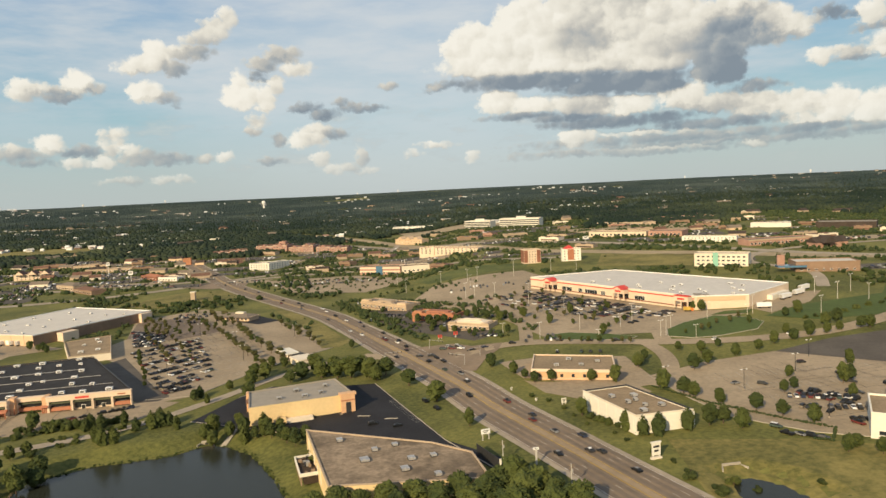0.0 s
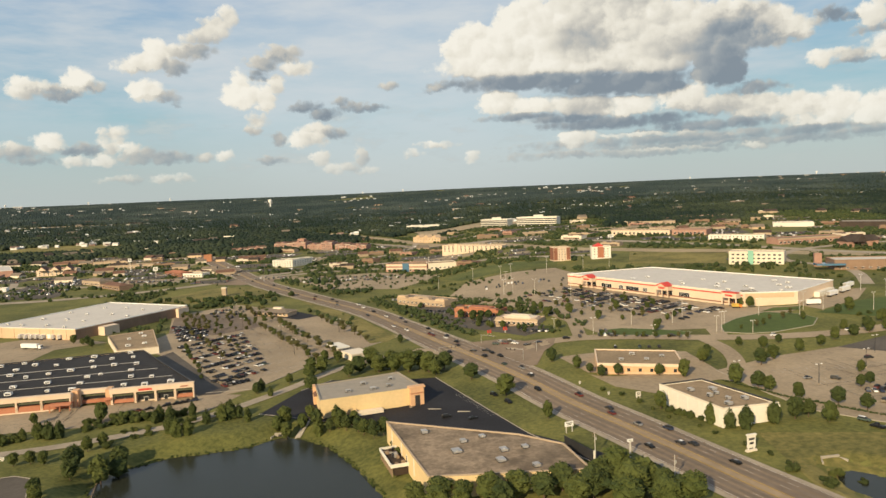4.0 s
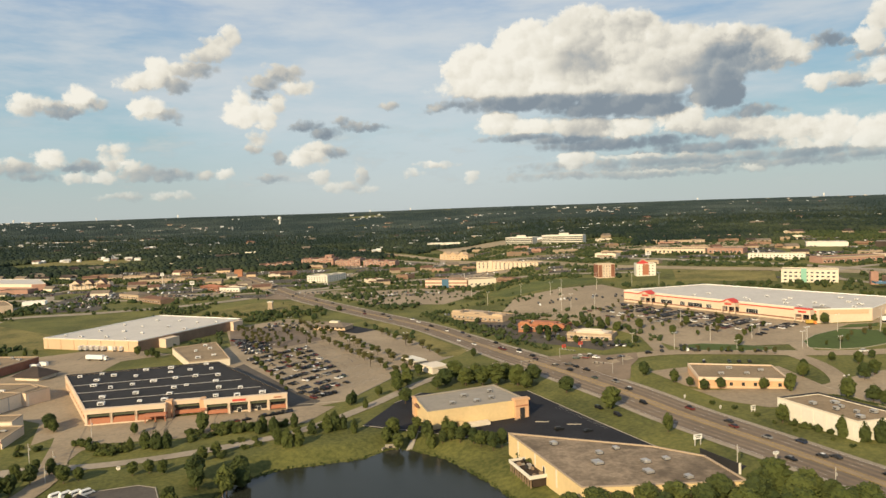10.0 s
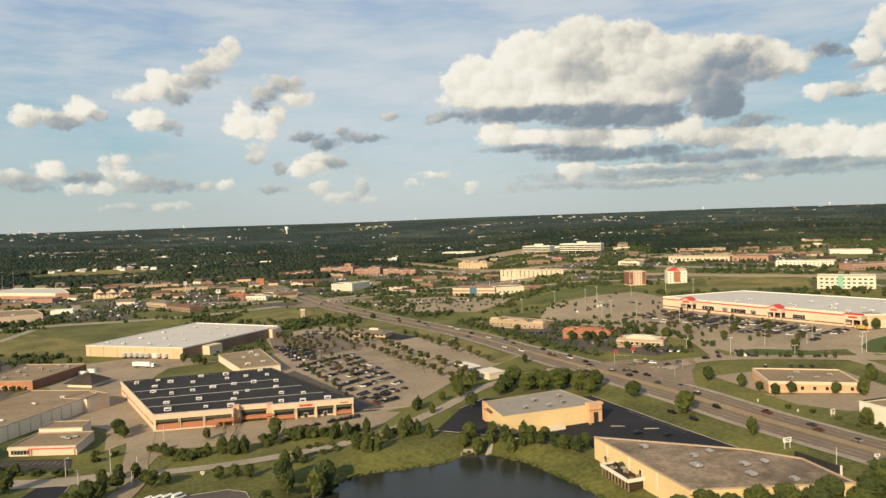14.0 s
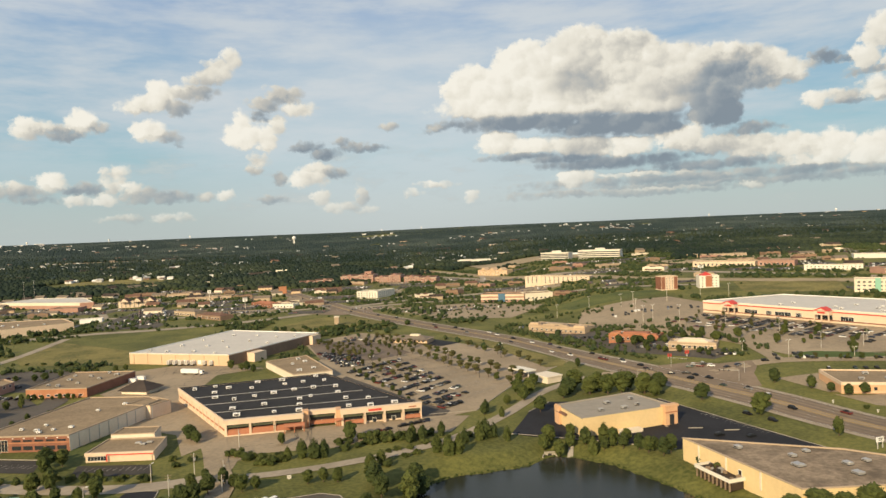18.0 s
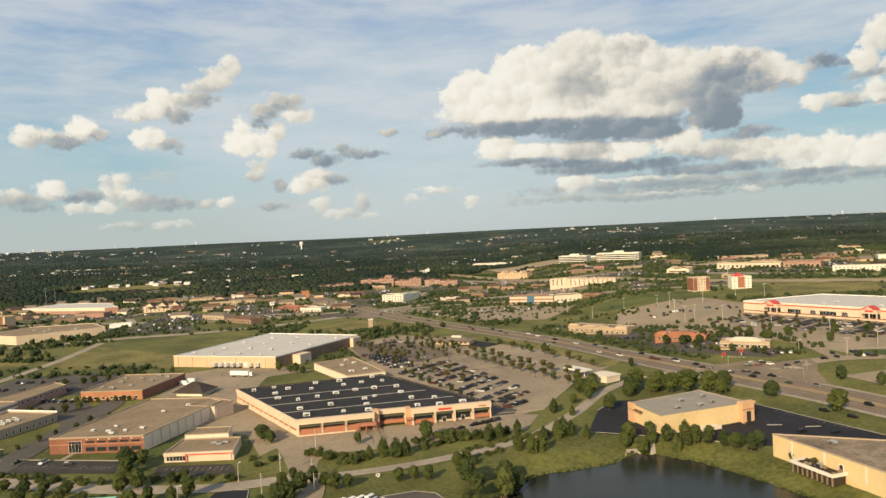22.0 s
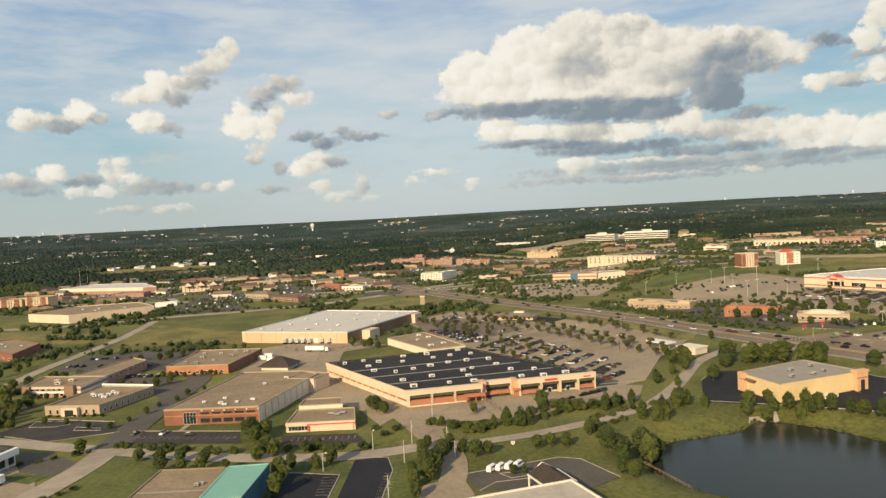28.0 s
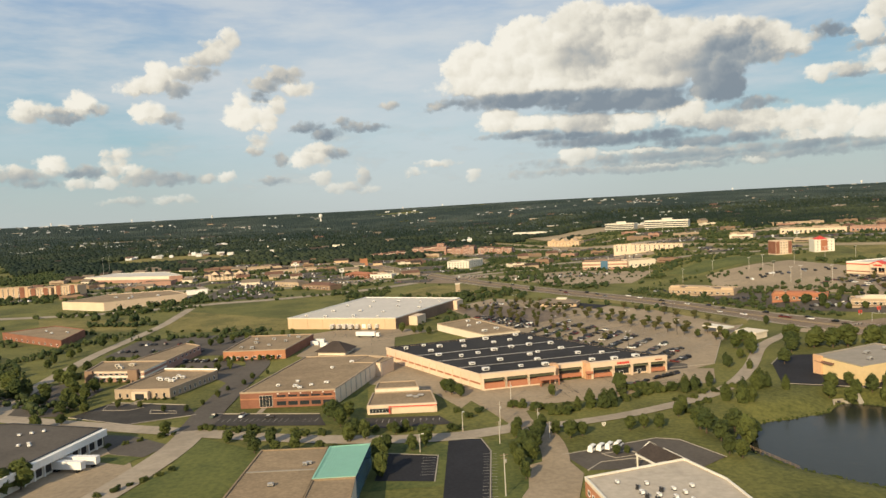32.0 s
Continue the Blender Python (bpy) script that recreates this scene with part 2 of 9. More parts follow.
# long bank
for az, el, w, h, tone in ((5.0, 6.65, 1.72, 0.89, 0.90), (7.8, 6.29, 2.68, 0.75, 0.92), (11.8, 5.86, 2.62, 0.79, 0.62), (14.8, 5.86, 2.13, 0.78, 0.88), (18.8, 6.28, 1.55, 1.18, 0.92),
                           (19.9, 6.86, 0.89, 0.50, 0.92), (21.5, 5.40, 2.21, 0.75, 0.58), (23.8, 5.06, 1.91, 0.82, 0.72), (23.7, 6.42, 1.60, 0.41, 0.28), (26.4, 5.01, 2.12, 0.81, 0.86),
                           (28.9, 4.65, 1.68, 1.10, 0.92), (31.5, 4.19, 1.33, 1.15, 0.92), (27.8, 3.78, 2.14, 0.48, 0.82), (33.5, 3.87, 1.27, 0.98, 0.85)):
    cumulus(az, el, w, h, tone)
# low streaks
for az, el, w, h, tone in ((10.5, 3.40, 1.06, 0.76, 0.92), (11.6, 3.49, 0.79, 0.62, 0.80), (16.5, 3.54, 3.78, 0.17, 0.75), (22.2, 3.13, 2.35, 0.21, 0.75), (23.8, 2.33, 0.77, 0.21, 0.70),
                           (17.8, 2.39, 2.49, 0.22, 0.62), (14.3, 2.21, 6.42, 0.22, 0.30), (20.6, 2.67, 7.98, 0.21, 0.25), (27.0, 2.54, 3.99, 0.24, 0.22)):
    cumulus(az, el, w, h, tone)
# flat dark bases
for az, el, w, h, tone in ((7.0, 8.15, 5.81, 0.61, 0.04), (14.0, 7.55, 5.13, 0.82, 0.02), (2.4, 8.14, 2.54, 0.27, 0.12), (17.4, 7.14, 2.07, 0.59, 0.10), (14.0, 4.60, 5.06, 0.39, 0.04),
                           (6.7, 5.41, 2.25, 0.22, 0.12), (21.1, 3.96, 3.58, 0.34, 0.08), (26.4, 3.23, 3.66, 0.24, 0.14), (30.6, 2.79, 2.03, 0.23, 0.20), (10.0, 5.07, 2.39, 0.31, 0.08),
                           (19.8, 3.06, 8.86, 0.30, 0.20)):
    cumulus(az, el, w, h, tone, 6.0)
# shaded hollows and flanks of the great cloud and the bank
for az, el, w, h, tone in ((11.5, 10.82, 2.27, 1.53, 0.26), (13.7, 13.15, 2.65, 0.82, 0.19), (22.0, 9.15, 2.42, 2.11, 0.38), (22.9, 10.92, 2.39, 0.96, 0.26), (18.2, 9.51, 1.88, 1.25, 0.17),
                           (25.8, 9.62, 1.55, 0.43, 0.25), (6.8, 10.43, 0.98, 0.86, 0.10), (10.7, 13.82, 1.31, 0.58, 0.09), (18.6, 4.76, 1.64, 0.68, 0.19), (11.8, 5.69, 1.92, 0.70, 0.12),
                           (27.8, 4.38, 0.71, 0.40, 0.12)):
    hollow(az, el, w, h, tone)
# shaded undersides of the single puffs
for az, el, w, h, tone in ((-29.1, 7.69, 1.04, 0.35, 0.18), (-26.3, 7.82, 1.54, 0.24, 0.20), (-20.1, 9.98, 1.20, 0.70, 0.20), (-18.5, 11.01, 1.39, 0.37, 0.16), (-22.1, 9.23, 1.64, 0.16, 0.13),
                           (-13.4, 9.36, 1.29, 0.34, 0.20), (-15.4, 6.74, 1.94, 0.13, 0.11), (-13.0, 10.39, 1.38, 0.30, 0.13), (-24.2, 4.44, 0.53, 0.49, 0.11), (-28.1, 3.96, 0.92, 0.24, 0.16),
                           (-22.2, 7.50, 1.09, 0.16, 0.11), (-9.9, 4.25, 0.80, 0.53, 0.09)):
    hollow(az, el, w, h, tone)
lit = mth(wt, "SUBTRACT", mth(wt, "DIVIDE", num, den), dusk)
ragged = mth(wt, "ADD", cover, mth(wt, "MULTIPLY", mth(wt, "SUBTRACT", rag_fine.outputs[0], 0.5), 0.50))
ragged = mth(wt, "ADD", ragged, mth(wt, "MULTIPLY_ADD", lobe, 0.22, -0.06))
ragged = mth(wt, "ADD", ragged, mth(wt, "MULTIPLY_ADD", lobe_small, 0.14, -0.07))
thick = step(wt, ragged, -0.20, 0.26)
relief = mth(wt, "MULTIPLY", mth(wt, "SUBTRACT", lobe, lobe_lit), 0.18)
relief = mth(wt, "ADD", relief, mth(wt, "MULTIPLY", mth(wt, "SUBTRACT", rag_fine.outputs[0], 0.5), 0.40))
relief2 = mth(wt, "MULTIPLY", mth(wt, "SUBTRACT", rag.outputs[0], 0.5), 0.6)
bright = mth(wt, "ADD", mth(wt, "ADD", lit, relief), relief2, clamp=True)
white = ramp(wt, bright, [(0.0, (0.225, 0.27, 0.315)), (0.22, (0.33, 0.365, 0.385)), (0.5, (0.55, 0.53, 0.475)), (0.76, (0.80, 0.755, 0.645)), (1.0, (0.93, 0.885, 0.775))])
final = mixc(wt, mth(wt, "MULTIPLY", thick, mth(wt, "MULTIPLY_ADD", step(wt, elev, 0.5, 5.0), 0.45, 0.5)), blue, white)
bg = wt.nodes.new("ShaderNodeBackground")
put(wt, bg.inputs[0], final)
bg.inputs[1].default_value = 1.0
put(wt, wt.nodes.new("ShaderNodeOutputWorld").inputs[0], bg.outputs[0])
scene.view_settings.exposure = 0.0

# ---- materials ----


def surface(name, colour, rough=0.9, dark=0.75, light=1.15, scale=1.0, big=0.05, bump=0.0, metal=0.0, spec=0.3, hue=None, own=0.0, stain=0.0, stain_scale=0.012, stain_from=0.5):
    """A matt surface: grain at one scale, weathering at another; own: how far each object differs; stain: darker worn patches."""
    m = bpy.data.materials.new(name)
    m.use_nodes = True
    t = m.node_tree
    b = t.nodes["Principled BSDF"]
    where = t.nodes.new("ShaderNodeTexCoord").outputs["Object"]
    fine = noise_tex(t, where, scale, 4.0, 0.6)
    wide = noise_tex(t, where, big, 4.0, 0.6)
    lo = (*[c * dark for c in colour], 1)
    hi = (*[min(1, c * light) for c in (hue or colour)], 1)
    f = mth(t, "ADD", mth(t, "MULTIPLY", step(t, fine.outputs[0], 0.3, 0.7), 0.45), mth(t, "MULTIPLY", step(t, wide.outputs[0], 0.32, 0.68), 0.55))
    col = mixc(t, f, lo, hi)
    if stain:
        s = noise_tex(t, where, stain_scale, 5.0, 0.65)
        col = mixc(t, mth(t, "MULTIPLY", step(t, s.outputs[0], stain_from, stain_from + 0.2), stain), col, (*[c * 0.4 for c in colour], 1))
    if own:
        r = t.nodes.new("ShaderNodeObjectInfo").outputs["Random"]
        col = mixc(t, mth(t, "MULTIPLY", r, own), col, (*[c * 0.45 for c in colour], 1))
    put(t, b.inputs["Base Color"], col)
    b.inputs["Roughness"].default_value, b.inputs["Metallic"].default_value, b.inputs["Specular IOR Level"].default_value = rough, metal, spec
    if bump:
        n = t.nodes.new("ShaderNodeBump")
        n.inputs["Strength"].default_value, n.inputs["Distance"].default_value = 0.6, bump
        put(t, n.inputs["Height"], fine.outputs[0])
        put(t, b.inputs["Normal"], n.outputs[0])
    return m


def foliage(name, a, b_, own=0.5, patchy=0.9, mottle=0.55, tufts=0.0):
    m = bpy.data.materials.new(name)
    m.use_nodes = True
    t = m.node_tree
    b = t.nodes["Principled BSDF"]
    geo = t.nodes.new("ShaderNodeNewGeometry").outputs["Random Per Island"]
    r = t.nodes.new("ShaderNodeObjectInfo").outputs["Random"]
    where = t.nodes.new("ShaderNodeTexCoord").outputs["Object"]
    patch = noise_tex(t, where, 0.006, 3.0)
    f = mth(t, "ADD", mth(t, "MULTIPLY", geo, mottle), mth(t, "MULTIPLY", r, own * 0.6))
    f = mth(t, "ADD", f, mth(t, "MULTIPLY", mth(t, "SUBTRACT", mth(t, "MULTIPLY_ADD", noise_tex(t, where, 0.0021, 2.0).outputs[0], 0.5, mth(t, "MULTIPLY", patch.outputs[0], 0.5)), 0.5), patchy), clamp=True)
    put(t, b.inputs["Base Color"], mixc(t, f, (*a, 1), (*b_, 1)))
    b.inputs["Roughness"].default_value, b.inputs["Specular IOR Level"].default_value = 0.85, 0.15
    if tufts:
        n = t.nodes.new("ShaderNodeBump")
        n.inputs["Strength"].default_value, n.inputs["Distance"].default_value = 1.0, tufts
        put(t, n.inputs["Height"], noise_tex(t, where, 1.1, 4.0, 0.65).outputs[0])
        put(t, b.inputs["Normal"], n.outputs[0])
    return m


def glassy(name, colour, rough=0.12):
    m = bpy.data.materials.new(name)
    m.use_nodes = True
    b = m.node_tree.nodes["Principled BSDF"]
    b.inputs["Base Color"].default_value = (*colour, 1)
    b.inputs["Roughness"].default_value, b.inputs["Specular IOR Level"].default_value = rough, 0.6
    return m


GRASS = surface("grass", (0.077, 0.096, 0.022), 0.95, 0.58, 1.4, 0.5, 0.016, 0.12, hue=(0.135, 0.127, 0.034), stain=0.4, stain_scale=0.03)
LAWN = surface("mown_lawn", (0.048, 0.078, 0.020), 0.95, 0.7, 1.25, 0.5, 0.03, 0.15, hue=(0.11, 0.115, 0.03))
MEADOW = surface("rough_meadow", (0.125, 0.132, 0.032), 0.95, 0.55, 1.35, 0.4, 0.035, 0.3, hue=(0.19, 0.155, 0.05))
GREEN_FIELD = surface("watered_turf", (0.062, 0.090, 0.022), 0.95, 0.8, 1.2, 0.3, 0.03, 0.1)
TARMAC = surface("fresh_black_asphalt", (0.018, 0.018, 0.021), 0.85, 0.75, 1.5, 0.8, 0.05, 0.02, spec=0.25)
WORN_TARMAC = surface("worn_dark_asphalt", (0.046, 0.041, 0.035), 0.9, 0.65, 1.35, 0.6, 0.06, 0.02, stain=0.4, stain_scale=0.05)
OLD_TARMAC = surface("old_grey_asphalt", (0.095, 0.082, 0.068), 0.92, 0.75, 1.2, 0.6, 0.04, 0.02, stain=0.4)
LOT = surface("worn_parking_pavement", (0.325, 0.256, 0.172), 0.93, 0.7, 1.16, 0.5, 0.03, 0.02, stain=0.4, stain_scale=0.06)
ROAD = surface("road_asphalt", (0.225, 0.168, 0.115), 0.9, 0.75, 1.15, 0.4, 0.04, 0.01, stain=0.3, stain_scale=0.05)
WORN_LANE = surface("dark_worn_lane", (0.165, 0.128, 0.096), 0.9, 0.8, 1.25, 0.3, 0.03, stain=0.3, stain_scale=0.06)
CONCRETE = surface("pale_concrete_paving", (0.34, 0.285, 0.215), 0.92, 0.74, 1.14, 0.4, 0.06, 0.01, stain=0.2, stain_scale=0.05)
MEDIAN = surface("tan_median_paving", (0.29, 0.215, 0.135), 0.92, 0.85, 1.15, 0.5, 0.06)
KERB = surface("kerb_concrete", (0.36, 0.32, 0.26), 0.9, 0.8, 1.1, 1.0, 0.1)
PAINT = surface("white_road_paint", (0.62, 0.60, 0.56), 0.8, 0.7, 1.1, 1.0, 0.2)
FADED = surface("faded_bay_paint", (0.42, 0.39, 0.34), 0.85, 0.5, 1.2, 1.0, 0.15)
YELLOW_PAINT = surface("yellow_road_paint", (0.50, 0.33, 0.07), 0.8, 0.7, 1.1, 1.0, 0.2)
BARE = surface("bare_tan_field", (0.33, 0.26, 0.16), 0.95, 0.7, 1.2, 0.1, 0.012)
MULCH = surface("dark_mulch", (0.05, 0.035, 0.025), 0.95)
CREAM = surface("cream_painted_masonry", (0.66, 0.52, 0.385), 0.85, 0.88, 1.06, 0.8, 0.08, 0.01)
BEIGE = surface("beige_painted_block", (0.56, 0.41, 0.27), 0.88, 0.9, 1.05, 0.8, 0.06, 0.01)
YELLOW_STUCCO = surface("yellow_tan_stucco", (0.66, 0.50, 0.27), 0.88, 0.9, 1.06, 0.7, 0.08, 0.01)
PEACH = surface("peach_stucco", (0.62, 0.38, 0.22), 0.88, 0.85, 1.08, 0.7, 0.08)
WHITE_WALL = surface("white_painted_wall", (0.70, 0.66, 0.57), 0.85, 0.9, 1.04, 0.8, 0.06)
PALE_WALL = surface("pale_plaster_wall", (0.68, 0.60, 0.48), 0.88, 0.88, 1.05, 0.7, 0.05)
BRICK = surface("red_brown_brickwork", (0.235, 0.105, 0.068), 0.9, 0.75, 1.2, 2.5, 0.12, 0.01)
ORANGE_BRICK = surface("orange_brickwork", (0.40, 0.185, 0.10), 0.9, 0.8, 1.15, 2.5, 0.12, 0.01)
PINK_BRICK = surface("pink_brickwork", (0.36, 0.215, 0.165), 0.9, 0.8, 1.15, 2.0, 0.1)
TERRACOTTA = surface("terracotta_panels", (0.36, 0.15, 0.085), 0.85, 0.85, 1.1, 1.0, 0.1)
AWNING = surface("dark_green_awning_cloth", (0.075, 0.080, 0.048), 0.85, 0.8, 1.2, 1.0, 0.2)
RED_PAINT = surface("bright_red_metal", (0.52, 0.06, 0.045), 0.6, 0.9, 1.1, 1.0, 0.2)
ORANGE_PAINT = surface("orange_paint", (0.70, 0.20, 0.04), 0.6, 0.9, 1.1, 1.0, 0.2)
BLACK_ROOF = surface("black_membrane_roof", (0.023, 0.021, 0.020), 0.82, 0.7, 1.5, 0.4, 0.05, 0.01, spec=0.3, stain=0.25)
WHITE_ROOF = surface("white_membrane_roof", (0.57, 0.53, 0.47), 0.7, 0.85, 1.06, 0.3, 0.03, stain=0.22, stain_scale=0.03)
PALE_ROOF = surface("pale_membrane_roof", (0.46, 0.40, 0.32), 0.8, 0.8, 1.1, 0.5, 0.1, stain=0.3, stain_scale=0.08)
GREY_ROOF = surface("grey_membrane_roof", (0.30, 0.265, 0.215), 0.8, 0.85, 1.12, 0.4, 0.06, stain=0.25, stain_scale=0.05)
TAN_ROOF = surface("tan_gravel_roof", (0.275, 0.203, 0.125), 0.95, 0.68, 1.2, 0.8, 0.05, 0.02, stain=0.3, stain_scale=0.04)
BROWN_ROOF = surface("stained_brown_gravel_roof", (0.27, 0.205, 0.14), 0.95, 0.5, 1.3, 0.6, 0.11, 0.03, stain=0.9, stain_scale=0.045, stain_from=0.46)
GREEN_ROOF = surface("pale_green_metal_roof", (0.23, 0.46, 0.35), 0.5, 0.92, 1.06, 0.6, 0.06)
BROWN_SHINGLE = surface("dark_shingles", (0.055, 0.042, 0.035), 0.9, 0.7, 1.3, 1.5, 0.1)
RED_SHINGLE = surface("brown_red_shingles", (0.15, 0.085, 0.06), 0.9, 0.75, 1.2, 1.5, 0.1)
GALV = surface("galvanised_metal", (0.55, 0.53, 0.50), 0.45, 0.8, 1.1, 1.0, 0.3, metal=0.5, own=0.35)
WHITE_METAL = surface("white_painted_metal", (0.80, 0.78, 0.74), 0.5, 0.9, 1.04, 0.8, 0.2)
POLE = surface("pale_pole_metal", (0.62, 0.58, 0.52), 0.5, 0.8, 1.1, 1.0, 0.3, metal=0.3)
WOOD = surface("weathered_timber", (0.25, 0.18, 0.12), 0.9, 0.7, 1.2, 2.0, 0.3)
DARK_METAL = surface("dark_metal", (0.03, 0.03, 0.032), 0.5, 0.8, 1.2)
RUBBER = surface("tyre_rubber", (0.012, 0.012, 0.012), 0.9)
BARK = surface("bark", (0.10, 0.07, 0.048), 0.95, 0.6, 1.3, 3.0, 0.5)
GLASS = glassy("dark_window_glass", (0.025, 0.03, 0.035))
BLUE_GLASS = glassy("blue_window_band", (0.08, 0.16, 0.24))
CAR_GLASS = glassy("car_glass", (0.012, 0.012, 0.012), 0.3)
TAUPE_WALL = surface("taupe_plaster_wall", (0.40, 0.31, 0.22), 0.88, 0.85, 1.08, 0.7, 0.05)
BROWN_WALL = surface("brown_brick_wall", (0.24, 0.16, 0.11), 0.9, 0.8, 1.15, 2.0, 0.1)
DUN_ROOF = surface("dun_gravel_roof", (0.19, 0.155, 0.12), 0.93, 0.8, 1.15, 0.6, 0.05, stain=0.3, stain_scale=0.05)
LEAF = foliage("leaves", (0.037, 0.055, 0.016), (0.112, 0.123, 0.034), tufts=0.9)
LEAF_OLIVE = foliage("olive_leaves", (0.060, 0.063, 0.024), (0.130, 0.119, 0.047), tufts=0.9)
LEAF_DARK = foliage("dark_leaves", (0.028, 0.044, 0.016), (0.078, 0.092, 0.027), tufts=0.9)
# distance haze is painted into this paler, bluish leaf colour
WOODS_HAZED = foliage("haze_tinted_woods_leaves", (0.028, 0.044, 0.043), (0.082, 0.100, 0.088), 0.0, 3.4, 0.3)
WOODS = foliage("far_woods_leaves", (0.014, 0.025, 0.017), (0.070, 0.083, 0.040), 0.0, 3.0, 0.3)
TOWN = foliage("town_tree_leaves", (0.026, 0.042, 0.017), (0.078, 0.090, 0.032), 0.0)


def car_paint():
    m = bpy.data.materials.new("car_paint")
    m.use_nodes = True
    t = m.node_tree
    b = t.nodes["Principled BSDF"]
    r = t.nodes.new("ShaderNodeObjectInfo").outputs["Random"]
    put(t, b.inputs["Base Color"], ramp(t, r, [(0.0, (0.010, 0.011, 0.012)), (0.36, (0.035, 0.036, 0.038)), (0.56, (0.20, 0.20, 0.20)), (0.66, (0.70, 0.69, 0.67)), (0.78, (0.13, 0.03, 0.025)),
                                              (0.85, (0.03, 0.04, 0.07)), (0.91, (0.19, 0.16, 0.12)), (0.96, (0.05, 0.075, 0.06))], constant=True))
    b.inputs["Roughness"].default_value, b.inputs["Metallic"].default_value, b.inputs["Coat Weight"].default_value = 0.5, 0.0, 0.08
    b.inputs["Specular IOR Level"].default_value = 0.25
    return m


CAR_PAINT = car_paint()


def water():
    m = bpy.data.materials.new("pond_water")
    m.use_nodes = True
    t = m.node_tree
    b = t.nodes["Principled BSDF"]
    b.inputs["Base Color"].default_value = (0.026, 0.029, 0.021, 1)
    b.inputs["Roughness"].default_value, b.inputs["IOR"].default_value = 0.16, 1.33
    b.inputs["Specular IOR Level"].default_value = 0.3
    where = t.nodes.new("ShaderNodeTexCoord").outputs["Object"]
    n = t.nodes.new("ShaderNodeBump")
    n.inputs["Strength"].default_value, n.inputs["Distance"].default_value = 0.35, 0.16
    put(t, n.inputs["Height"], mth(t, "MULTIPLY_ADD", noise_tex(t, where, 0.07, 2.0).outputs[0], 1.5, noise_tex(t, vec(t, "MULTIPLY", where, (1.0, 2.2, 1.0)), 0.6, 4.0).outputs[0]))
    put(t, b.inputs["Normal"], n.outputs[0])
    return m


WATER = water()

# ---- building blocks ----
PLACE = {}
TAKEN, LINES = [], []


class Geo:
    """Collects vertices and faces in world metres for one mesh."""

    def __init__(self):
        self.v, self.f = [], []

    def add(self, verts, faces):
        n = len(self.v)
        self.v += [tuple(p) for p in verts]
        self.f += [tuple(i + n for i in f) for f in faces]
        return self

    def hexa(self, p):
        """Eight corners: four below counter-clockwise, four above."""
        return self.add(p, [(3, 2, 1, 0), (4, 5, 6, 7), (0, 1, 5, 4), (1, 2, 6, 5), (2, 3, 7, 6), (3, 0, 4, 7)])

    def box(self, x0, y0, z0, x1, y1, z1):
        return self.hexa([(x0, y0, z0), (x1, y0, z0), (x1, y1, z0), (x0, y1, z0), (x0, y0, z1), (x1, y0, z1), (x1, y1, z1), (x0, y1, z1)])

    def slab(self, quad, z0, z1):
        """A prism on any convex outline, counter-clockwise."""
        n = len(quad)
        return self.add([(*p, z0) for p in quad] + [(*p, z1) for p in quad],
                        [tuple(range(n - 1, -1, -1)), tuple(range(n, 2 * n))] + [(i, (i + 1) % n, n + (i + 1) % n, n + i) for i in range(n)])

    def obox(self, at, u, long, wide, z0, z1, taper=1.0):
        """A box centred on at, its length along the unit vector u."""
        n = (-u[1], u[0])
        low = [(at[0] + u[0] * a * long / 2 + n[0] * b * wide / 2, at[1] + u[1] * a * long / 2 + n[1] * b * wide / 2, z0) for a, b in ((-1, -1), (1, -1), (1, 1), (-1, 1))]
        top = [(at[0] + u[0] * a * long / 2 * taper + n[0] * b * wide / 2 * taper, at[1] + u[1] * a * long / 2 * taper + n[1] * b * wide / 2 * taper, z1) for a, b in ((-1, -1), (1, -1), (1, 1), (-1, 1))]
        return self.hexa(low + top)

    def tube(self, x, y, z0, z1, r0, r1=None, n=8, dx=0.0, dy=0.0):
        r1 = r0 if r1 is None else r1
        ring = [(math.cos(2 * math.pi * i / n), math.sin(2 * math.pi * i / n)) for i in range(n)]
        return self.add([(x + c * r0, y + s * r0, z0) for c, s in ring] + [(x + dx + c * r1, y + dy + s * r1, z1) for c, s in ring],
                        [tuple(range(n - 1, -1, -1)), tuple(range(n, 2 * n))] + [(i, (i + 1) % n, n + (i + 1) % n, n + i) for i in range(n)])

    def gable(self, at, u, long, wide, z0, z1, over=0.0):
        """A pitched roof with its ridge along u."""
        n = (-u[1], u[0])
        q = lambda a, b, z: (at[0] + u[0] * a + n[0] * b, at[1] + u[1] * a + n[1] * b, z)
        l, w = long / 2 + over, wide / 2 + over
        return self.add([q(-l, -w, z0), q(l, -w, z0), q(l, w, z0), q(-l, w, z0), q(-l, 0, z1), q(l, 0, z1)], [(3, 2, 1, 0), (0, 1, 5, 4), (2, 3, 4, 5), (1, 2, 5), (3, 0, 4)])

    def hip(self, at, u, long, wide, z0, z1, over=0.6):
        n = (-u[1], u[0])
        q = lambda a, b, z: (at[0] + u[0] * a + n[0] * b, at[1] + u[1] * a + n[1] * b, z)
        l, w, r = long / 2 + over, wide / 2 + over, max(0.2, (long - wide) / 2)
        return self.add([q(-l, -w, z0), q(l, -w, z0), q(l, w, z0), q(-l, w, z0), q(-r, 0, z1), q(r, 0, z1)], [(3, 2, 1, 0), (0, 1, 5, 4), (2, 3, 4, 5), (1, 2, 5), (3, 0, 4)])


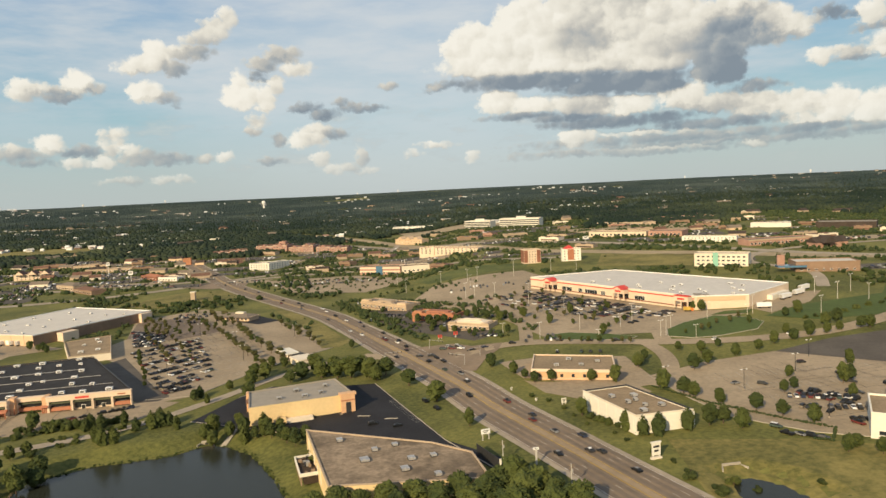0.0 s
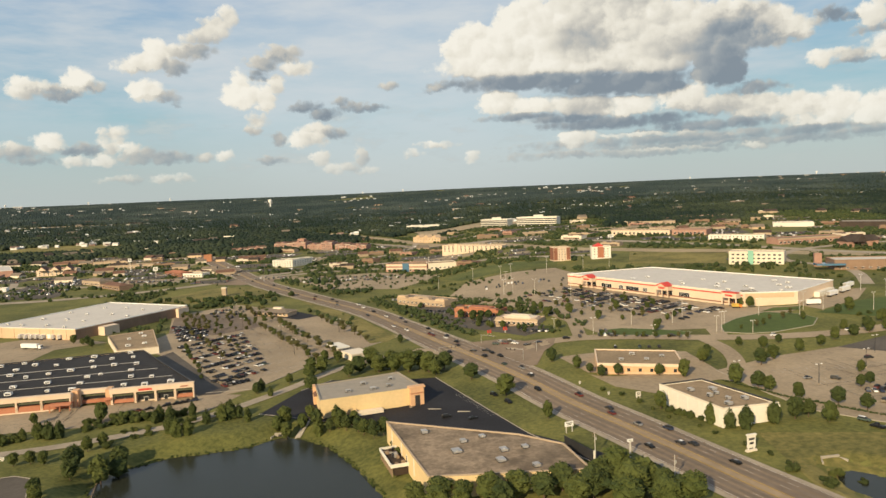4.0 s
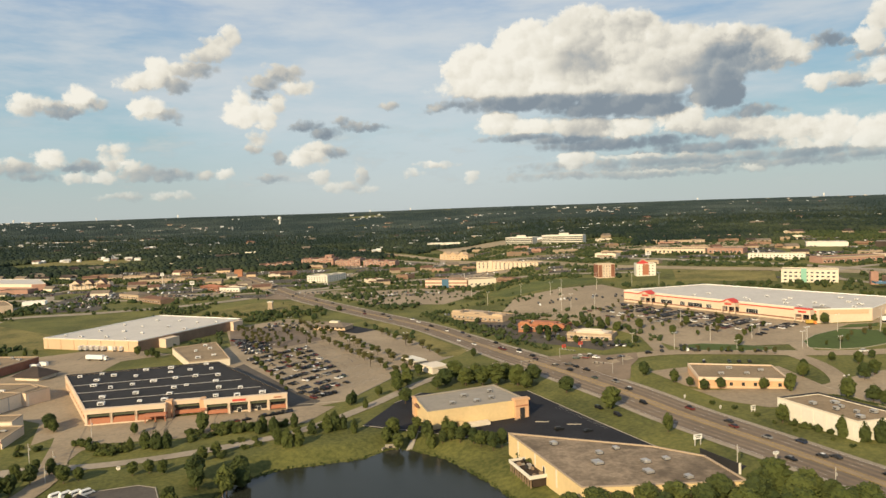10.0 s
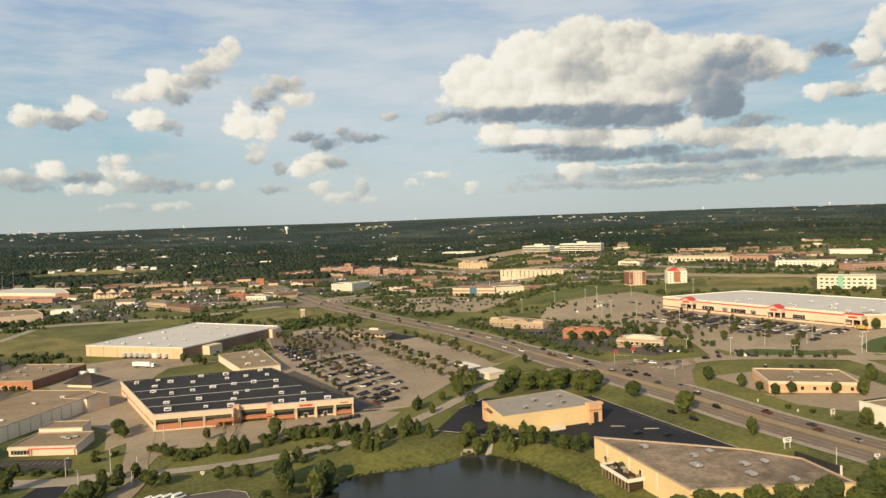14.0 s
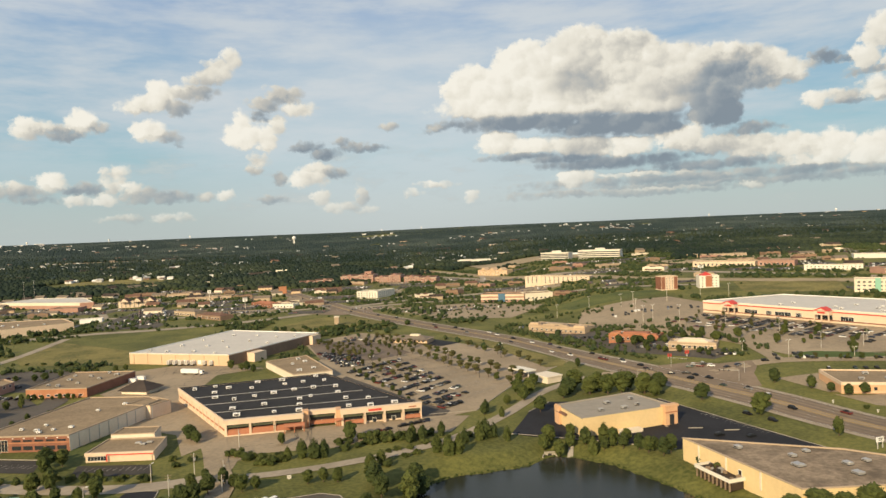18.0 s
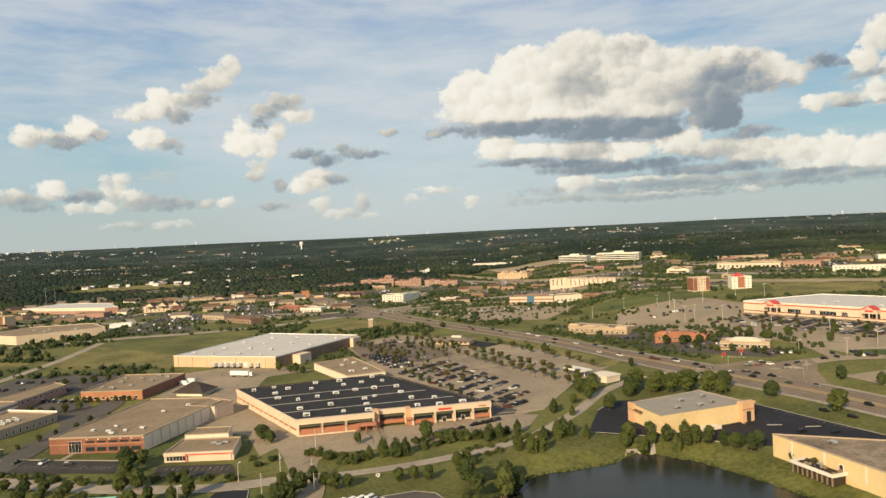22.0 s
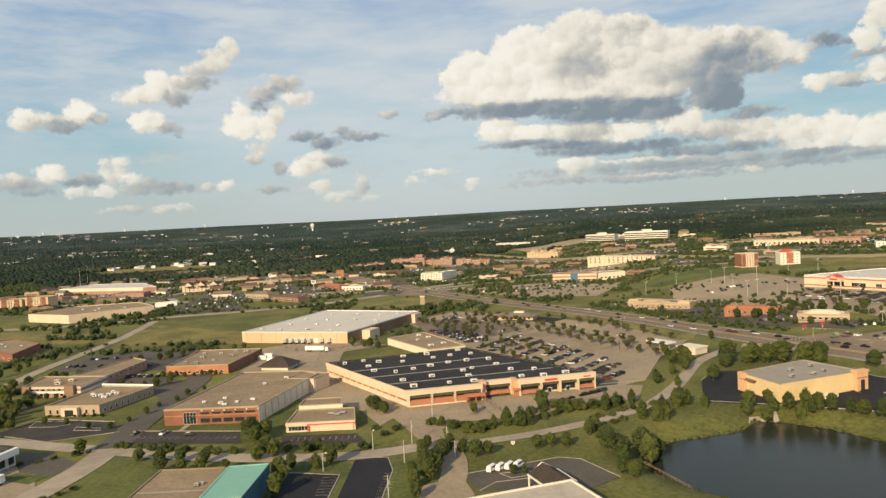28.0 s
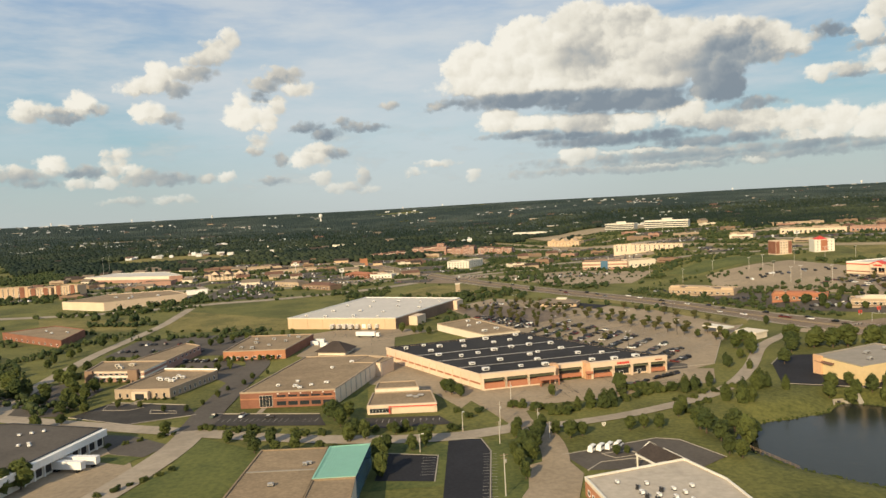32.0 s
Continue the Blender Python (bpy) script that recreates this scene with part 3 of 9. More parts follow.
def part(name, geo, material, parent=None, label="", smooth=False):
    """Links the geometry as one mesh object, under a thing or one of its parts."""
    base = PLACE.get(parent.name, Vector((0, 0, 0))) if parent else Vector((0, 0, 0))
    mesh = bpy.data.meshes.new(name)
    mesh.from_pydata([(x - base.x, y - base.y, z - base.z) for x, y, z in geo.v], [], geo.f)
    if smooth:
        mesh.polygons.foreach_set("use_smooth", [True] * len(mesh.polygons))
    mesh.materials.append(material)
    ob = new(name, mesh)
    if parent:
        ob.parent = parent
        PLACE[ob.name] = base
    if label:
        ob["label"] = label
    return ob


def thing(name, at, label, category, group=""):
    ob = new(name)
    ob.location = at
    ob.empty_display_size = 0.5
    PLACE[ob.name] = Vector(at)
    return tagged(ob, label, category, group)


def setting(name, geo, material, label, category, smooth=False, kind="structure"):
    return tagged(part(name, geo, material, None, "", smooth), label, category, "", kind)


# ---- the lie of the land ----
POND = [(-178, 284), (-160, 299), (-140, 304), (-126, 309), (-116, 320), (-109, 319), (-92, 306), (-76, 280), (-65, 257), (-58, 238), (-62, 215), (-90, 200), (-130, 212), (-151, 232), (-169, 250), (-178, 270)]
POND_2 = [(94, 238), (103, 240), (112, 233), (118, 220), (110, 206), (97, 210), (91, 225)]

LOT_HEDGE = [(98.6, 341.8), (105.6, 330.0), (114.4, 312.7), (128.2, 294.6), (138.8, 281.4), (149.2, 270.6), (141.5, 257.5), (134.9, 262.1)]


def smooth01(a, b, x):
    t = np.clip((x - a) / (b - a), 0, 1)
    return t * t * (3 - 2 * t)


def off_shore(poly, x, y):
    """Distance from a shore: positive outside it, negative in the water."""
    best, inside = np.full(x.shape, 1e9), np.zeros(x.shape, bool)
    for (ax, ay), (bx, by) in zip(poly, poly[1:] + poly[:1]):
        ex, ey = bx - ax, by - ay
        t = np.clip(((x - ax) * ex + (y - ay) * ey) / (ex * ex + ey * ey), 0, 1)
        best = np.minimum(best, np.hypot(x - ax - t * ex, y - ay - t * ey))
        if ay != by:
            inside ^= ((ay > y) != (by > y)) & (x < (bx - ax) * (y - ay) / (by - ay) + ax)
    return np.where(inside, -best, best)


def height(x, y):
    """Ground level: flat in the west, rising over the highway and to wooded hills far off; two pond basins."""
    x, y = np.asarray(x, float), np.asarray(y, float)
    s = smooth01(-70, 60, x)
    z = 6.5 * s + 0.03 * np.clip(x - 60, 0, 250) * s + s * 0.018 * np.clip(y - 330, 0, 500) + 0.012 * np.clip(y - 750, 0, 1450)
    r = np.hypot(x + 140, y)
    far = smooth01(2900, 4900, r)
    z = z * (1 - far) + far * (98 + 2.5 * np.sin(x / 640.0) + 1.5 * np.sin(x / 270.0 + 1.3))
    z = z + smooth01(1300, 2400, r) * (1 - far) * (4 * np.sin(x / 310.0 + y / 410.0) + 4 * np.sin(y / 170.0 + x / 900.0))
    z = z - 4.4 * smooth01(15, 0.5, off_shore(POND, x, y)) - 1.6 * smooth01(0, -6, off_shore(POND, x, y))
    z = z - 2.2 * smooth01(9, 0.5, off_shore(POND_2, x, y)) - 1.2 * smooth01(0, -4, off_shore(POND_2, x, y))
    return z


def gz(x, y):
    return float(height(x, y))


def lie(points):
    return [float(v) for v in height(np.array([p[0] for p in points]), np.array([p[1] for p in points]))]


def axis(lo, hi, fine_lo, fine_hi, fine, grow):
    out = list(np.arange(fine_lo, fine_hi + 0.1, fine))
    d, p = fine, fine_hi
    while p < hi:
        d *= grow
        p += d
        out.append(p)
    d, p = fine, fine_lo
    while p > lo:
        d *= grow
        p -= d
        out.insert(0, p)
    return np.array(out)


def grid_geo(xs, ys, lift=0.0):
    gx, gy = np.meshgrid(xs, ys)
    z = height(gx, gy) + lift
    g = Geo()
    g.v = [tuple(p) for p in np.stack([gx.ravel(), gy.ravel(), z.ravel()], 1).tolist()]
    w = len(xs)
    g.f = [(j * w + i, j * w + i + 1, (j + 1) * w + i + 1, (j + 1) * w + i) for j in range(len(ys) - 1) for i in range(w - 1)]
    return g


setting("ground", grid_geo(axis(-6000, 6000, -470, 180, 4.0, 1.09), axis(-3000, 5600, 190, 470, 4.0, 1.07)), GRASS, "grassy ground rolling away to wooded hills", "ground", smooth=True)


def pool(name, poly, z, label):
    g = Geo()
    cx, cy = sum(p[0] for p in poly) / len(poly), sum(p[1] for p in poly) / len(poly)
    wide = [(cx + (x - cx) * 1.06, cy + (y - cy) * 1.06) for x, y in poly]
    g.add([(x, y, z) for x, y in wide], [tuple(range(len(wide) - 1, -1, -1))])
    return setting(name, g, WATER, label, "water")


pool("pond", POND, -4.3, "dark still retention pond with grassy banks")
pool("small_pond", POND_2, gz(88, 252) - 2.3, "small dark pond below a culvert")


def sheet(name, poly, material, label, category, lift=0.12, cell=14.0):
    """A paved or planted area draped on the ground."""
    if material not in (MEADOW, LAWN, GREEN_FIELD, BARE):
        TAKEN.append(poly)
    bm = bmesh.new()
    bm.faces.new([bm.verts.new((x, y, 0)) for x, y in poly])
    for k in (0, 1):
        lo, hi = min(p[k] for p in poly), max(p[k] for p in poly)
        for i in range(1, int((hi - lo) / cell) + 1):
            at, normal = [0, 0, 0], [0, 0, 0]
            at[k], normal[k] = lo + i * cell, 1
            bmesh.ops.bisect_plane(bm, geom=bm.verts[:] + bm.edges[:] + bm.faces[:], dist=1e-4, plane_co=at, plane_no=normal)
    bmesh.ops.triangulate(bm, faces=bm.faces)
    bm.normal_update()
    if bm.faces and sum(f.normal.z for f in bm.faces) < 0:
        bmesh.ops.reverse_faces(bm, faces=bm.faces)
    pts = [(v.co.x, v.co.y) for v in bm.verts]
    for v, z in zip(bm.verts, lie(pts)):
        v.co.z = z + lift
    mesh = bpy.data.meshes.new(name)
    bm.to_mesh(mesh)
    bm.free()
    mesh.materials.append(material)
    return tagged(new(name, mesh), label, category, "", "structure")


def resample(points, gap):
    out = [points[0]]
    for a, b in zip(points, points[1:]):
        d = math.dist(a, b)
        n = max(1, int(d / gap))
        out += [(a[0] + (b[0] - a[0]) * i / n, a[1] + (b[1] - a[1]) * i / n) for i in range(1, n + 1)]
    return out


def curve(points, gap=6.0):
    """A smooth line through the points."""
    p = [points[0], *points, points[-1]]
    out = []
    for a, b, c, d in zip(p, p[1:], p[2:], p[3:]):
        n = max(1, int(math.dist(b, c) / gap))
        for i in range(n):
            t = i / n
            out.append(tuple(0.5 * (2 * b[k] + (c[k] - a[k]) * t + (2 * a[k] - 5 * b[k] + 4 * c[k] - d[k]) * t * t + (3 * b[k] - a[k] - 3 * c[k] + d[k]) * t ** 3) for k in (0, 1)))
    return out + [points[-1]]


def clear(x, y, margin=3.0):
    """Which places are free of paving, roads and buildings."""
    ok = np.ones(x.shape, bool)
    for poly in TAKEN:
        ok &= off_shore(list(poly), x, y) > margin
    for line, half in LINES:
        for a, b in zip(line, line[1:]):
            ex, ey = b[0] - a[0], b[1] - a[1]
            t = np.clip(((x - a[0]) * ex + (y - a[1]) * ey) / (ex * ex + ey * ey), 0, 1)
            ok &= np.hypot(x - a[0] - t * ex, y - a[1] - t * ey) > half + margin
    return ok


def normals(line):
    out = []
    for i in range(len(line)):
        a, b = line[max(0, i - 1)], line[min(len(line) - 1, i + 1)]
        d = math.dist(a, b) or 1
        out.append((-(b[1] - a[1]) / d, (b[0] - a[0]) / d))
    return out


def strip(line, left, right, lift, g=None, cross=3):
    """A ribbon along a line, from left to right metres beside it, draped on the ground."""
    g = g or Geo()
    nn = normals(line)
    pts = [(p[0] + n[0] * (left + (right - left) * k / cross), p[1] + n[1] * (left + (right - left) * k / cross)) for p, n in zip(line, nn) for k in range(cross + 1)]
    w = cross + 1
    faces = [(j * w + i + 1, j * w + i, (j + 1) * w + i, (j + 1) * w + i + 1) for j in range(len(line) - 1) for i in range(cross)]
    if right > left:
        faces = [tuple(reversed(f)) for f in faces]
    return g.add([(x, y, z + lift) for (x, y), z in zip(pts, lie(pts))], faces)


def road(name, points, width, material, label, lift=0.2, gap=6.0):
    LINES.append((points, width / 2))
    lift += 0.011 * (len(LINES) % 12)
    return setting(name, strip(curve(points, gap), -width / 2, width / 2, lift), material, label, "road")


def kerb(points, label="pale concrete kerb round the paving", lift=0.1, closed=False):
    line = resample(points + ([points[0]] if closed else []), 10)
    g = Geo()
    nn = normals(line)
    z = lie(line)
    for i in range(len(line) - 1):
        a, b, na, nb = line[i], line[i + 1], nn[i], nn[i + 1]
        q = [(a[0] - na[0] * 0.2, a[1] - na[1] * 0.2, z[i]), (b[0] - nb[0] * 0.2, b[1] - nb[1] * 0.2, z[i + 1]), (b[0] + nb[0] * 0.2, b[1] + nb[1] * 0.2, z[i + 1]), (a[0] + na[0] * 0.2, a[1] + na[1] * 0.2, z[i])]
        g.hexa(q + [(x, y, h + lift + 0.22) for x, y, h in q])
    return setting("kerb", g, KERB, label, "kerb")


def stripes(name, line, offset, width, dash, gap, material, label, lift=0.3):
    """Dashes (gap 0: one unbroken line) painted along a line."""
    pts = resample(line, 3.0)
    g = Geo()
    if not gap:
        strip(pts, offset - width / 2, offset + width / 2, lift, g, 1)
    else:
        per, run = max(1, round(dash / 3)), max(2, round((dash + gap) / 3))
        for i in range(0, len(pts) - per - 1, run):
            strip(pts[i:i + per + 1], offset - width / 2, offset + width / 2, lift, g, 1)
    return setting(name, g, material, label, "marking")


def stalls(a, b, deep, material=None, gap=2.8, lift=0.26, both=True):
    """Parking bay lines square to the row from a to b."""
    d = math.dist(a, b)
    u = ((b[0] - a[0]) / d, (b[1] - a[1]) / d)
    n = (-u[1], u[0])
    g = Geo()
    for i in range(int(d / gap) + 1):
        p = (a[0] + u[0] * i * gap, a[1] + u[1] * i * gap)
        q = (p[0] + n[0] * deep, p[1] + n[1] * deep)
        o = (p[0] - n[0] * deep, p[1] - n[1] * deep) if both else p
        strip([o, q], -0.09, 0.09, lift, g, 1)
    return setting("bay_lines", g, material or FADED, "faded white parking bay lines", "marking")


# ---- roads ----
HIGHWAY = [(-560, 1430), (-430, 1180), (-330, 985), (-259, 854), (-177, 733), (-112, 636), (-82, 578), (-53, 514), (-2, 390), (21, 327), (42, 277), (57, 241), (65, 222), (98, 145), (150, 40), (240, -120)]
hw = curve(HIGHWAY, 6.0)
LINES.append((HIGHWAY, 17.0))
setting("highway", strip(hw, -13, 13, 0.2, None, 8), ROAD, "wide grey divided highway with worn lanes", "road", smooth=True)
setting("median", strip(hw, -1.5, 1.5, 0.28), MEDIAN, "flush tan median between the carriageways", "road")
setting("shoulder", strip(hw, -15.4, -12.9, 0.22), CONCRETE, "pale concrete shoulder of the highway", "road")
setting("shoulder", strip(hw, 12.9, 15.0, 0.22), CONCRETE, "pale concrete shoulder of the highway", "road")
for o in (-9.3, -5.8, 5.8, 9.3):
    stripes("lane_dashes", hw[40:], o, 0.22, 3, 9, FADED, "white dashed lane line")
for o in (-11.0, -7.5, -4.0, 4.0, 7.5, 11.0):
    stripes("lane_wear", hw[40:], o, 1.9, 1, 0, WORN_LANE, "darker worn middle of a lane", 0.25)
for o in (-12.4, 12.4):
    stripes("edge_line", hw[40:], o, 0.18, 1, 0, PAINT, "white edge line of the highway")
for o in (-1.8, 1.8):
    stripes("yellow_line", hw[40:], o, 0.3, 1, 0, YELLOW_PAINT, "yellow line beside the median")
road("cross_road", [(-1500, 880), (-1000, 775), (-760, 744), (-640, 746), (-545, 778), (-480, 790), (-395, 825), (-325, 878), (-285, 925), (-200, 985), (-60, 1040), (60, 1060)], 15, CONCRETE, "pale cross road with two lanes")
road("store_avenue", [(-60, 468), (-20, 447), (2, 438), (30, 447), (59, 448), (95, 438), (129, 426), (171, 418), (223, 421), (280, 447), (360, 500), (470, 570)], 13, LOT, "paved avenue leading to the store lots")
road("store_drive", [(49, 448), (52, 480), (54, 512), (56, 560)], 9, LOT, "paved drive into the store lot")
road("store_drive", [(131, 426), (134, 445), (140, 470)], 10, LOT, "paved drive into the store lot")
road("park_drive", [(-267, 300), (-243, 299), (-204, 312), (-163, 337), (-133, 376), (-103, 428), (-70, 462)], 7, CONCRETE, "narrow pale concrete drive past the pond")
road("west_street", [(-700, 420), (-600, 385), (-516, 353), (-462, 333), (-416, 317), (-367, 301), (-328, 292), (-291, 290), (-262, 298)], 10, CONCRETE, "pale concrete street between the business lots")
road("yard_street", [(-440, 160), (-416, 230), (-405, 285), (-405, 318)], 13, CONCRETE, "pale concrete street past the warehouse")
road("office_drive", [(-405, 316), (-408, 350), (-410, 400), (-412, 450), (-425, 480)], 15, OLD_TARMAC, "dark asphalt drive between brick offices")
road("store_lane", [(-350, 470), (-305, 410), (-281, 363), (-265, 316), (-253, 283), (-255, 248), (-266, 220), (-276, 170), (-280, 90)], 10, LOT, "worn paved lane beside the strip store")
road("side_road", [(-562, 748), (-548, 640), (-546, 560), (-544, 500), (-533, 413), (-518, 356)], 9, CONCRETE, "pale side road through meadows")
road("freeway", [(-700, 2050), (-400, 1790), (-178, 1480), (90, 1010), (188, 895), (300, 800), (448, 712), (700, 570), (1300, 300)], 30, BARE, "tan freeway cutting across the far meadows")
road("freeway", [(-400, 1600), (-91, 1262), (120, 1090), (206, 1010), (417, 745), (700, 640), (1300, 420)], 18, CONCRETE, "pale far carriageway of the freeway")

road("far_street", [(-900, 960), (-700, 935), (-560, 905), (-440, 890), (-330, 930)], 12, CONCRETE, "pale street between far shops")
road("far_street", [(-620, 780), (-600, 900), (-640, 1010), (-560, 1120), (-430, 1180)], 10, CONCRETE, "pale street between far shops")
road("far_street", [(-300, 905), (-180, 950), (-60, 950), (40, 900), (150, 860)], 12, CONCRETE, "pale street between far lots")
road("far_street", [(-240, 1010), (-160, 1090), (-100, 1200), (-90, 1330)], 10, CONCRETE, "pale street between far blocks")
road("far_street", [(300, 560), (330, 640), (310, 720), (360, 790), (480, 830), (700, 860)], 10, CONCRETE, "pale street behind the large store")

# ---- lots, lawns and fields ----
sheet("parking_lot", [(-236, 485), (-172, 386), (-162, 380), (-146, 390), (-120, 448), (-84, 500), (-72, 518), (-104, 560), (-150, 618), (-200, 668), (-246, 704), (-292, 652), (-262, 566), (-268, 520)], LOT, "worn tan parking lot of the strip store", "parking lot")
sheet("parking_lot", [(-262, 566), (-218, 552), (-190, 580), (-214, 625), (-246, 660), (-285, 640)], WORN_LANE, "dark patched asphalt parking rows", "parking lot", 0.2)
sheet("side_alley", [(-241, 470), (-174, 381), (-163, 383), (-160, 392), (-178, 414), (-232, 496)], OLD_TARMAC, "dark asphalt alley beside the strip store", "parking lot", 0.2)
sheet("store_apron", [(-288, 358), (-268, 340), (-246, 330), (-214, 334), (-190, 348), (-160, 352), (-150, 380), (-172, 384)], LOT, "tan paved apron before the strip store", "pavement", 0.16)
sheet("store_apron", [(-287, 356), (-276, 330), (-266, 303), (-256, 306), (-257, 320), (-247, 331), (-268, 342)], LOT, "tan paved corner joining lane and apron", "pavement", 0.14)
sheet("asphalt_lot", [(-131, 344), (-122, 338), (-88, 325), (-62, 311), (-2, 284), (15, 255), (22, 262), (-4, 293), (-44, 396), (-74, 398), (-104, 402), (-118, 382)], TARMAC, "fresh black asphalt lot round the yellow building", "parking lot", 0.18)
sheet("parking_lot", [(-14, 760), (84, 776), (110, 690), (78, 660), (178, 506), (216, 500), (206, 486), (140, 450), (120, 452), (62, 462), (36, 540), (8, 596), (-40, 660)], LOT, "wide tan parking lot of the large store", "parking lot", 0.12)
sheet("back_lot", [(215, 503), (266, 548), (290, 545), (262, 508), (222, 482)], LOT, "paved delivery yard of the large store", "parking lot", 0.12)
sheet("parking_lot", [(28, 408), (38, 372), (88, 342), (104, 346), (100, 400), (60, 412)], LOT, "tan parking lot round a low store", "parking lot", 0.12)
sheet("parking_lot", [(38, 368), (46, 344), (62, 330), (84, 326), (96, 334), (92, 346), (84, 353), (42, 364)], LOT, "tan forecourt of the low store", "parking lot", 0.14)
road("lot_drive", [(120, 424), (122, 400), (118, 374), (108, 352), (100, 342)], 9, LOT, "paved drive between two lots")
sheet("parking_lot", [(102, 360), (140, 378), (182, 388), (218, 394), (330, 430), (330, 250), (174, 250), (140, 268), (117, 292), (110, 318)], LOT, "broad tan parking lot with planted islands", "parking lot", 0.12)
sheet("asphalt_lot", [(180, 387), (222, 406), (258, 414), (330, 425), (330, 330), (222, 352)], OLD_TARMAC, "dark asphalt part of the lot", "parking lot", 0.2)
sheet("parking_lot", [(-240, 900), (-120, 915), (-40, 860), (-90, 770), (-170, 785)], LOT, "far tan parking lot", "parking lot", 0.12)
sheet("restaurant_lot", [(-75, 650), (-20, 640), (20, 560), (34, 480), (16, 470), (-20, 520), (-60, 590)], OLD_TARMAC, "dark asphalt round roadside restaurants", "parking lot", 0.14)
sheet("restaurant_lot", [(-212, 640), (-165, 605), (-150, 620), (-196, 670)], TARMAC, "black asphalt round a small restaurant", "parking lot", 0.24)
sheet("asphalt_lot", [(-406, 341), (-352, 332), (-346, 314), (-400, 322)], WORN_TARMAC, "dark asphalt car park before the brick office", "parking lot", 0.18)
sheet("asphalt_lot", [(-330, 322), (-296, 320), (-290, 307), (-326, 306)], WORN_TARMAC, "dark asphalt car park before the small shop", "parking lot", 0.18)
sheet("asphalt_lot", [(-316, 274), (-296, 269), (-297, 244), (-318, 247)], TARMAC, "black asphalt parking bay area", "parking lot", 0.18)
sheet("asphalt_lot", [(-292, 287), (-279, 286), (-276, 271), (-281, 180), (-296, 180)], TARMAC, "black asphalt drive with parking bays", "parking lot", 0.18)
sheet("office_court", [(-250, 263), (-227, 271), (-212, 276), (-204, 273), (-194, 253), (-206, 244), (-244, 247)], OLD_TARMAC, "old brown asphalt court with pale kerbs", "parking lot", 0.18)
sheet("turning_loop", [(-264, 254), (-250, 262), (-246, 244), (-252, 222), (-267, 224)], LOT, "tan paved turning loop", "pavement", 0.24)
sheet("warehouse_yard", [(-452, 266), (-440, 300), (-424, 292), (-412, 270), (-418, 228), (-450, 228)], LOT, "tan paved loading yard", "pavement", 0.16)
sheet("warehouse_court", [(-446, 317), (-431, 313), (-409, 298), (-414, 284), (-430, 290), (-437, 300)], OLD_TARMAC, "dark paved court beside the warehouse", "pavement", 0.18)
sheet("asphalt_lot", [(-478, 348), (-468, 372), (-424, 360), (-413, 342), (-442, 330)], WORN_TARMAC, "dark asphalt car park before a pale office", "parking lot", 0.18)
sheet("asphalt_lot", [(-548, 402), (-518, 424), (-488, 405), (-484, 351), (-514, 352)], OLD_TARMAC, "dark asphalt car park with trees", "parking lot", 0.16)
sheet("asphalt_lot", [(-484, 477), (-437, 466), (-412, 437), (-416, 402), (-456, 447)], OLD_TARMAC, "dark asphalt car park behind the offices", "parking lot", 0.16)
sheet("loading_yard", [(-414, 540), (-378, 566), (-326, 556), (-300, 540), (-330, 520), (-326, 450), (-276, 352), (-286, 330), (-302, 366), (-334, 384), (-342, 420), (-392, 470), (-388, 525)], LOT, "tan paved loading yard between stores", "pavement", 0.12)
sheet("asphalt_lot", [(-534, 500), (-446, 486), (-418, 545), (-470, 572), (-536, 560)], OLD_TARMAC, "dark asphalt lot beside the side road", "parking lot", 0.14)
sheet("turf_island", [(62, 458), (66, 466), (80, 468), (104, 456), (119, 444), (112, 438), (92, 443), (72, 450)], GREEN_FIELD, "oval green turf island with kerb", "lawn", 0.3)
sheet("turf_island", [(137, 438), (142, 456), (158, 472), (184, 486), (202, 474), (206, 458), (194, 440), (166, 430), (150, 430)], GREEN_FIELD, "large green turf island with kerb", "lawn", 0.3)
sheet("turf_bank", [(214, 474), (252, 500), (322, 520), (350, 560), (420, 590), (420, 560), (330, 490), (280, 455), (240, 452)], GREEN_FIELD, "green turf bank beside the store road", "lawn", 0.2)
sheet("turf_strip", [(182, 488), (196, 498), (216, 496), (208, 486)], GREEN_FIELD, "green turf strip before the garden yard", "lawn", 0.3)
sheet("meadow", [(164, 770), (190, 862), (285, 802), (252, 722)], MEADOW, "yellow-green meadow behind the large store", "meadow", 0.2)
sheet("turf_field", [(-20, 775), (86, 792), (100, 830), (20, 850), (-40, 815)], LAWN, "green turf field beside far car parks", "lawn", 0.2)
sheet("verge", [(-186, 716), (-166, 690), (-134, 641), (-106, 588), (-74, 517), (-80, 500), (-92, 498), (-107, 545), (-128, 600), (-146, 632)], MEADOW, "yellow-green verge along the highway", "verge", 0.15)
sheet("meadow", [(-357, 745), (-315, 832), (-264, 836), (-225, 768), (-270, 716)], MEADOW, "meadow in the corner of two roads", "meadow", 0.12)
sheet("meadow", [(-545, 630), (-553, 724), (-437, 640), (-415, 575), (-520, 596)], MEADOW, "bright meadow behind the large store", "meadow", 0.12)
sheet("meadow", [(-708, 722), (-593, 688), (-560, 612), (-660, 640)], MEADOW, "mown meadow beside the side road", "meadow", 0.12)
sheet("meadow", [(-1020, 1590), (-900, 1405), (-790, 1400), (-700, 1560), (-900, 1640)], MEADOW, "bright far meadow on a rise", "meadow", 0.3)
sheet("meadow", [(84, 272), (102, 268), (136, 262), (170, 244), (160, 150), (80, 200)], MEADOW, "rough yellow meadow round the small pond", "meadow", 0.1, 3.0)
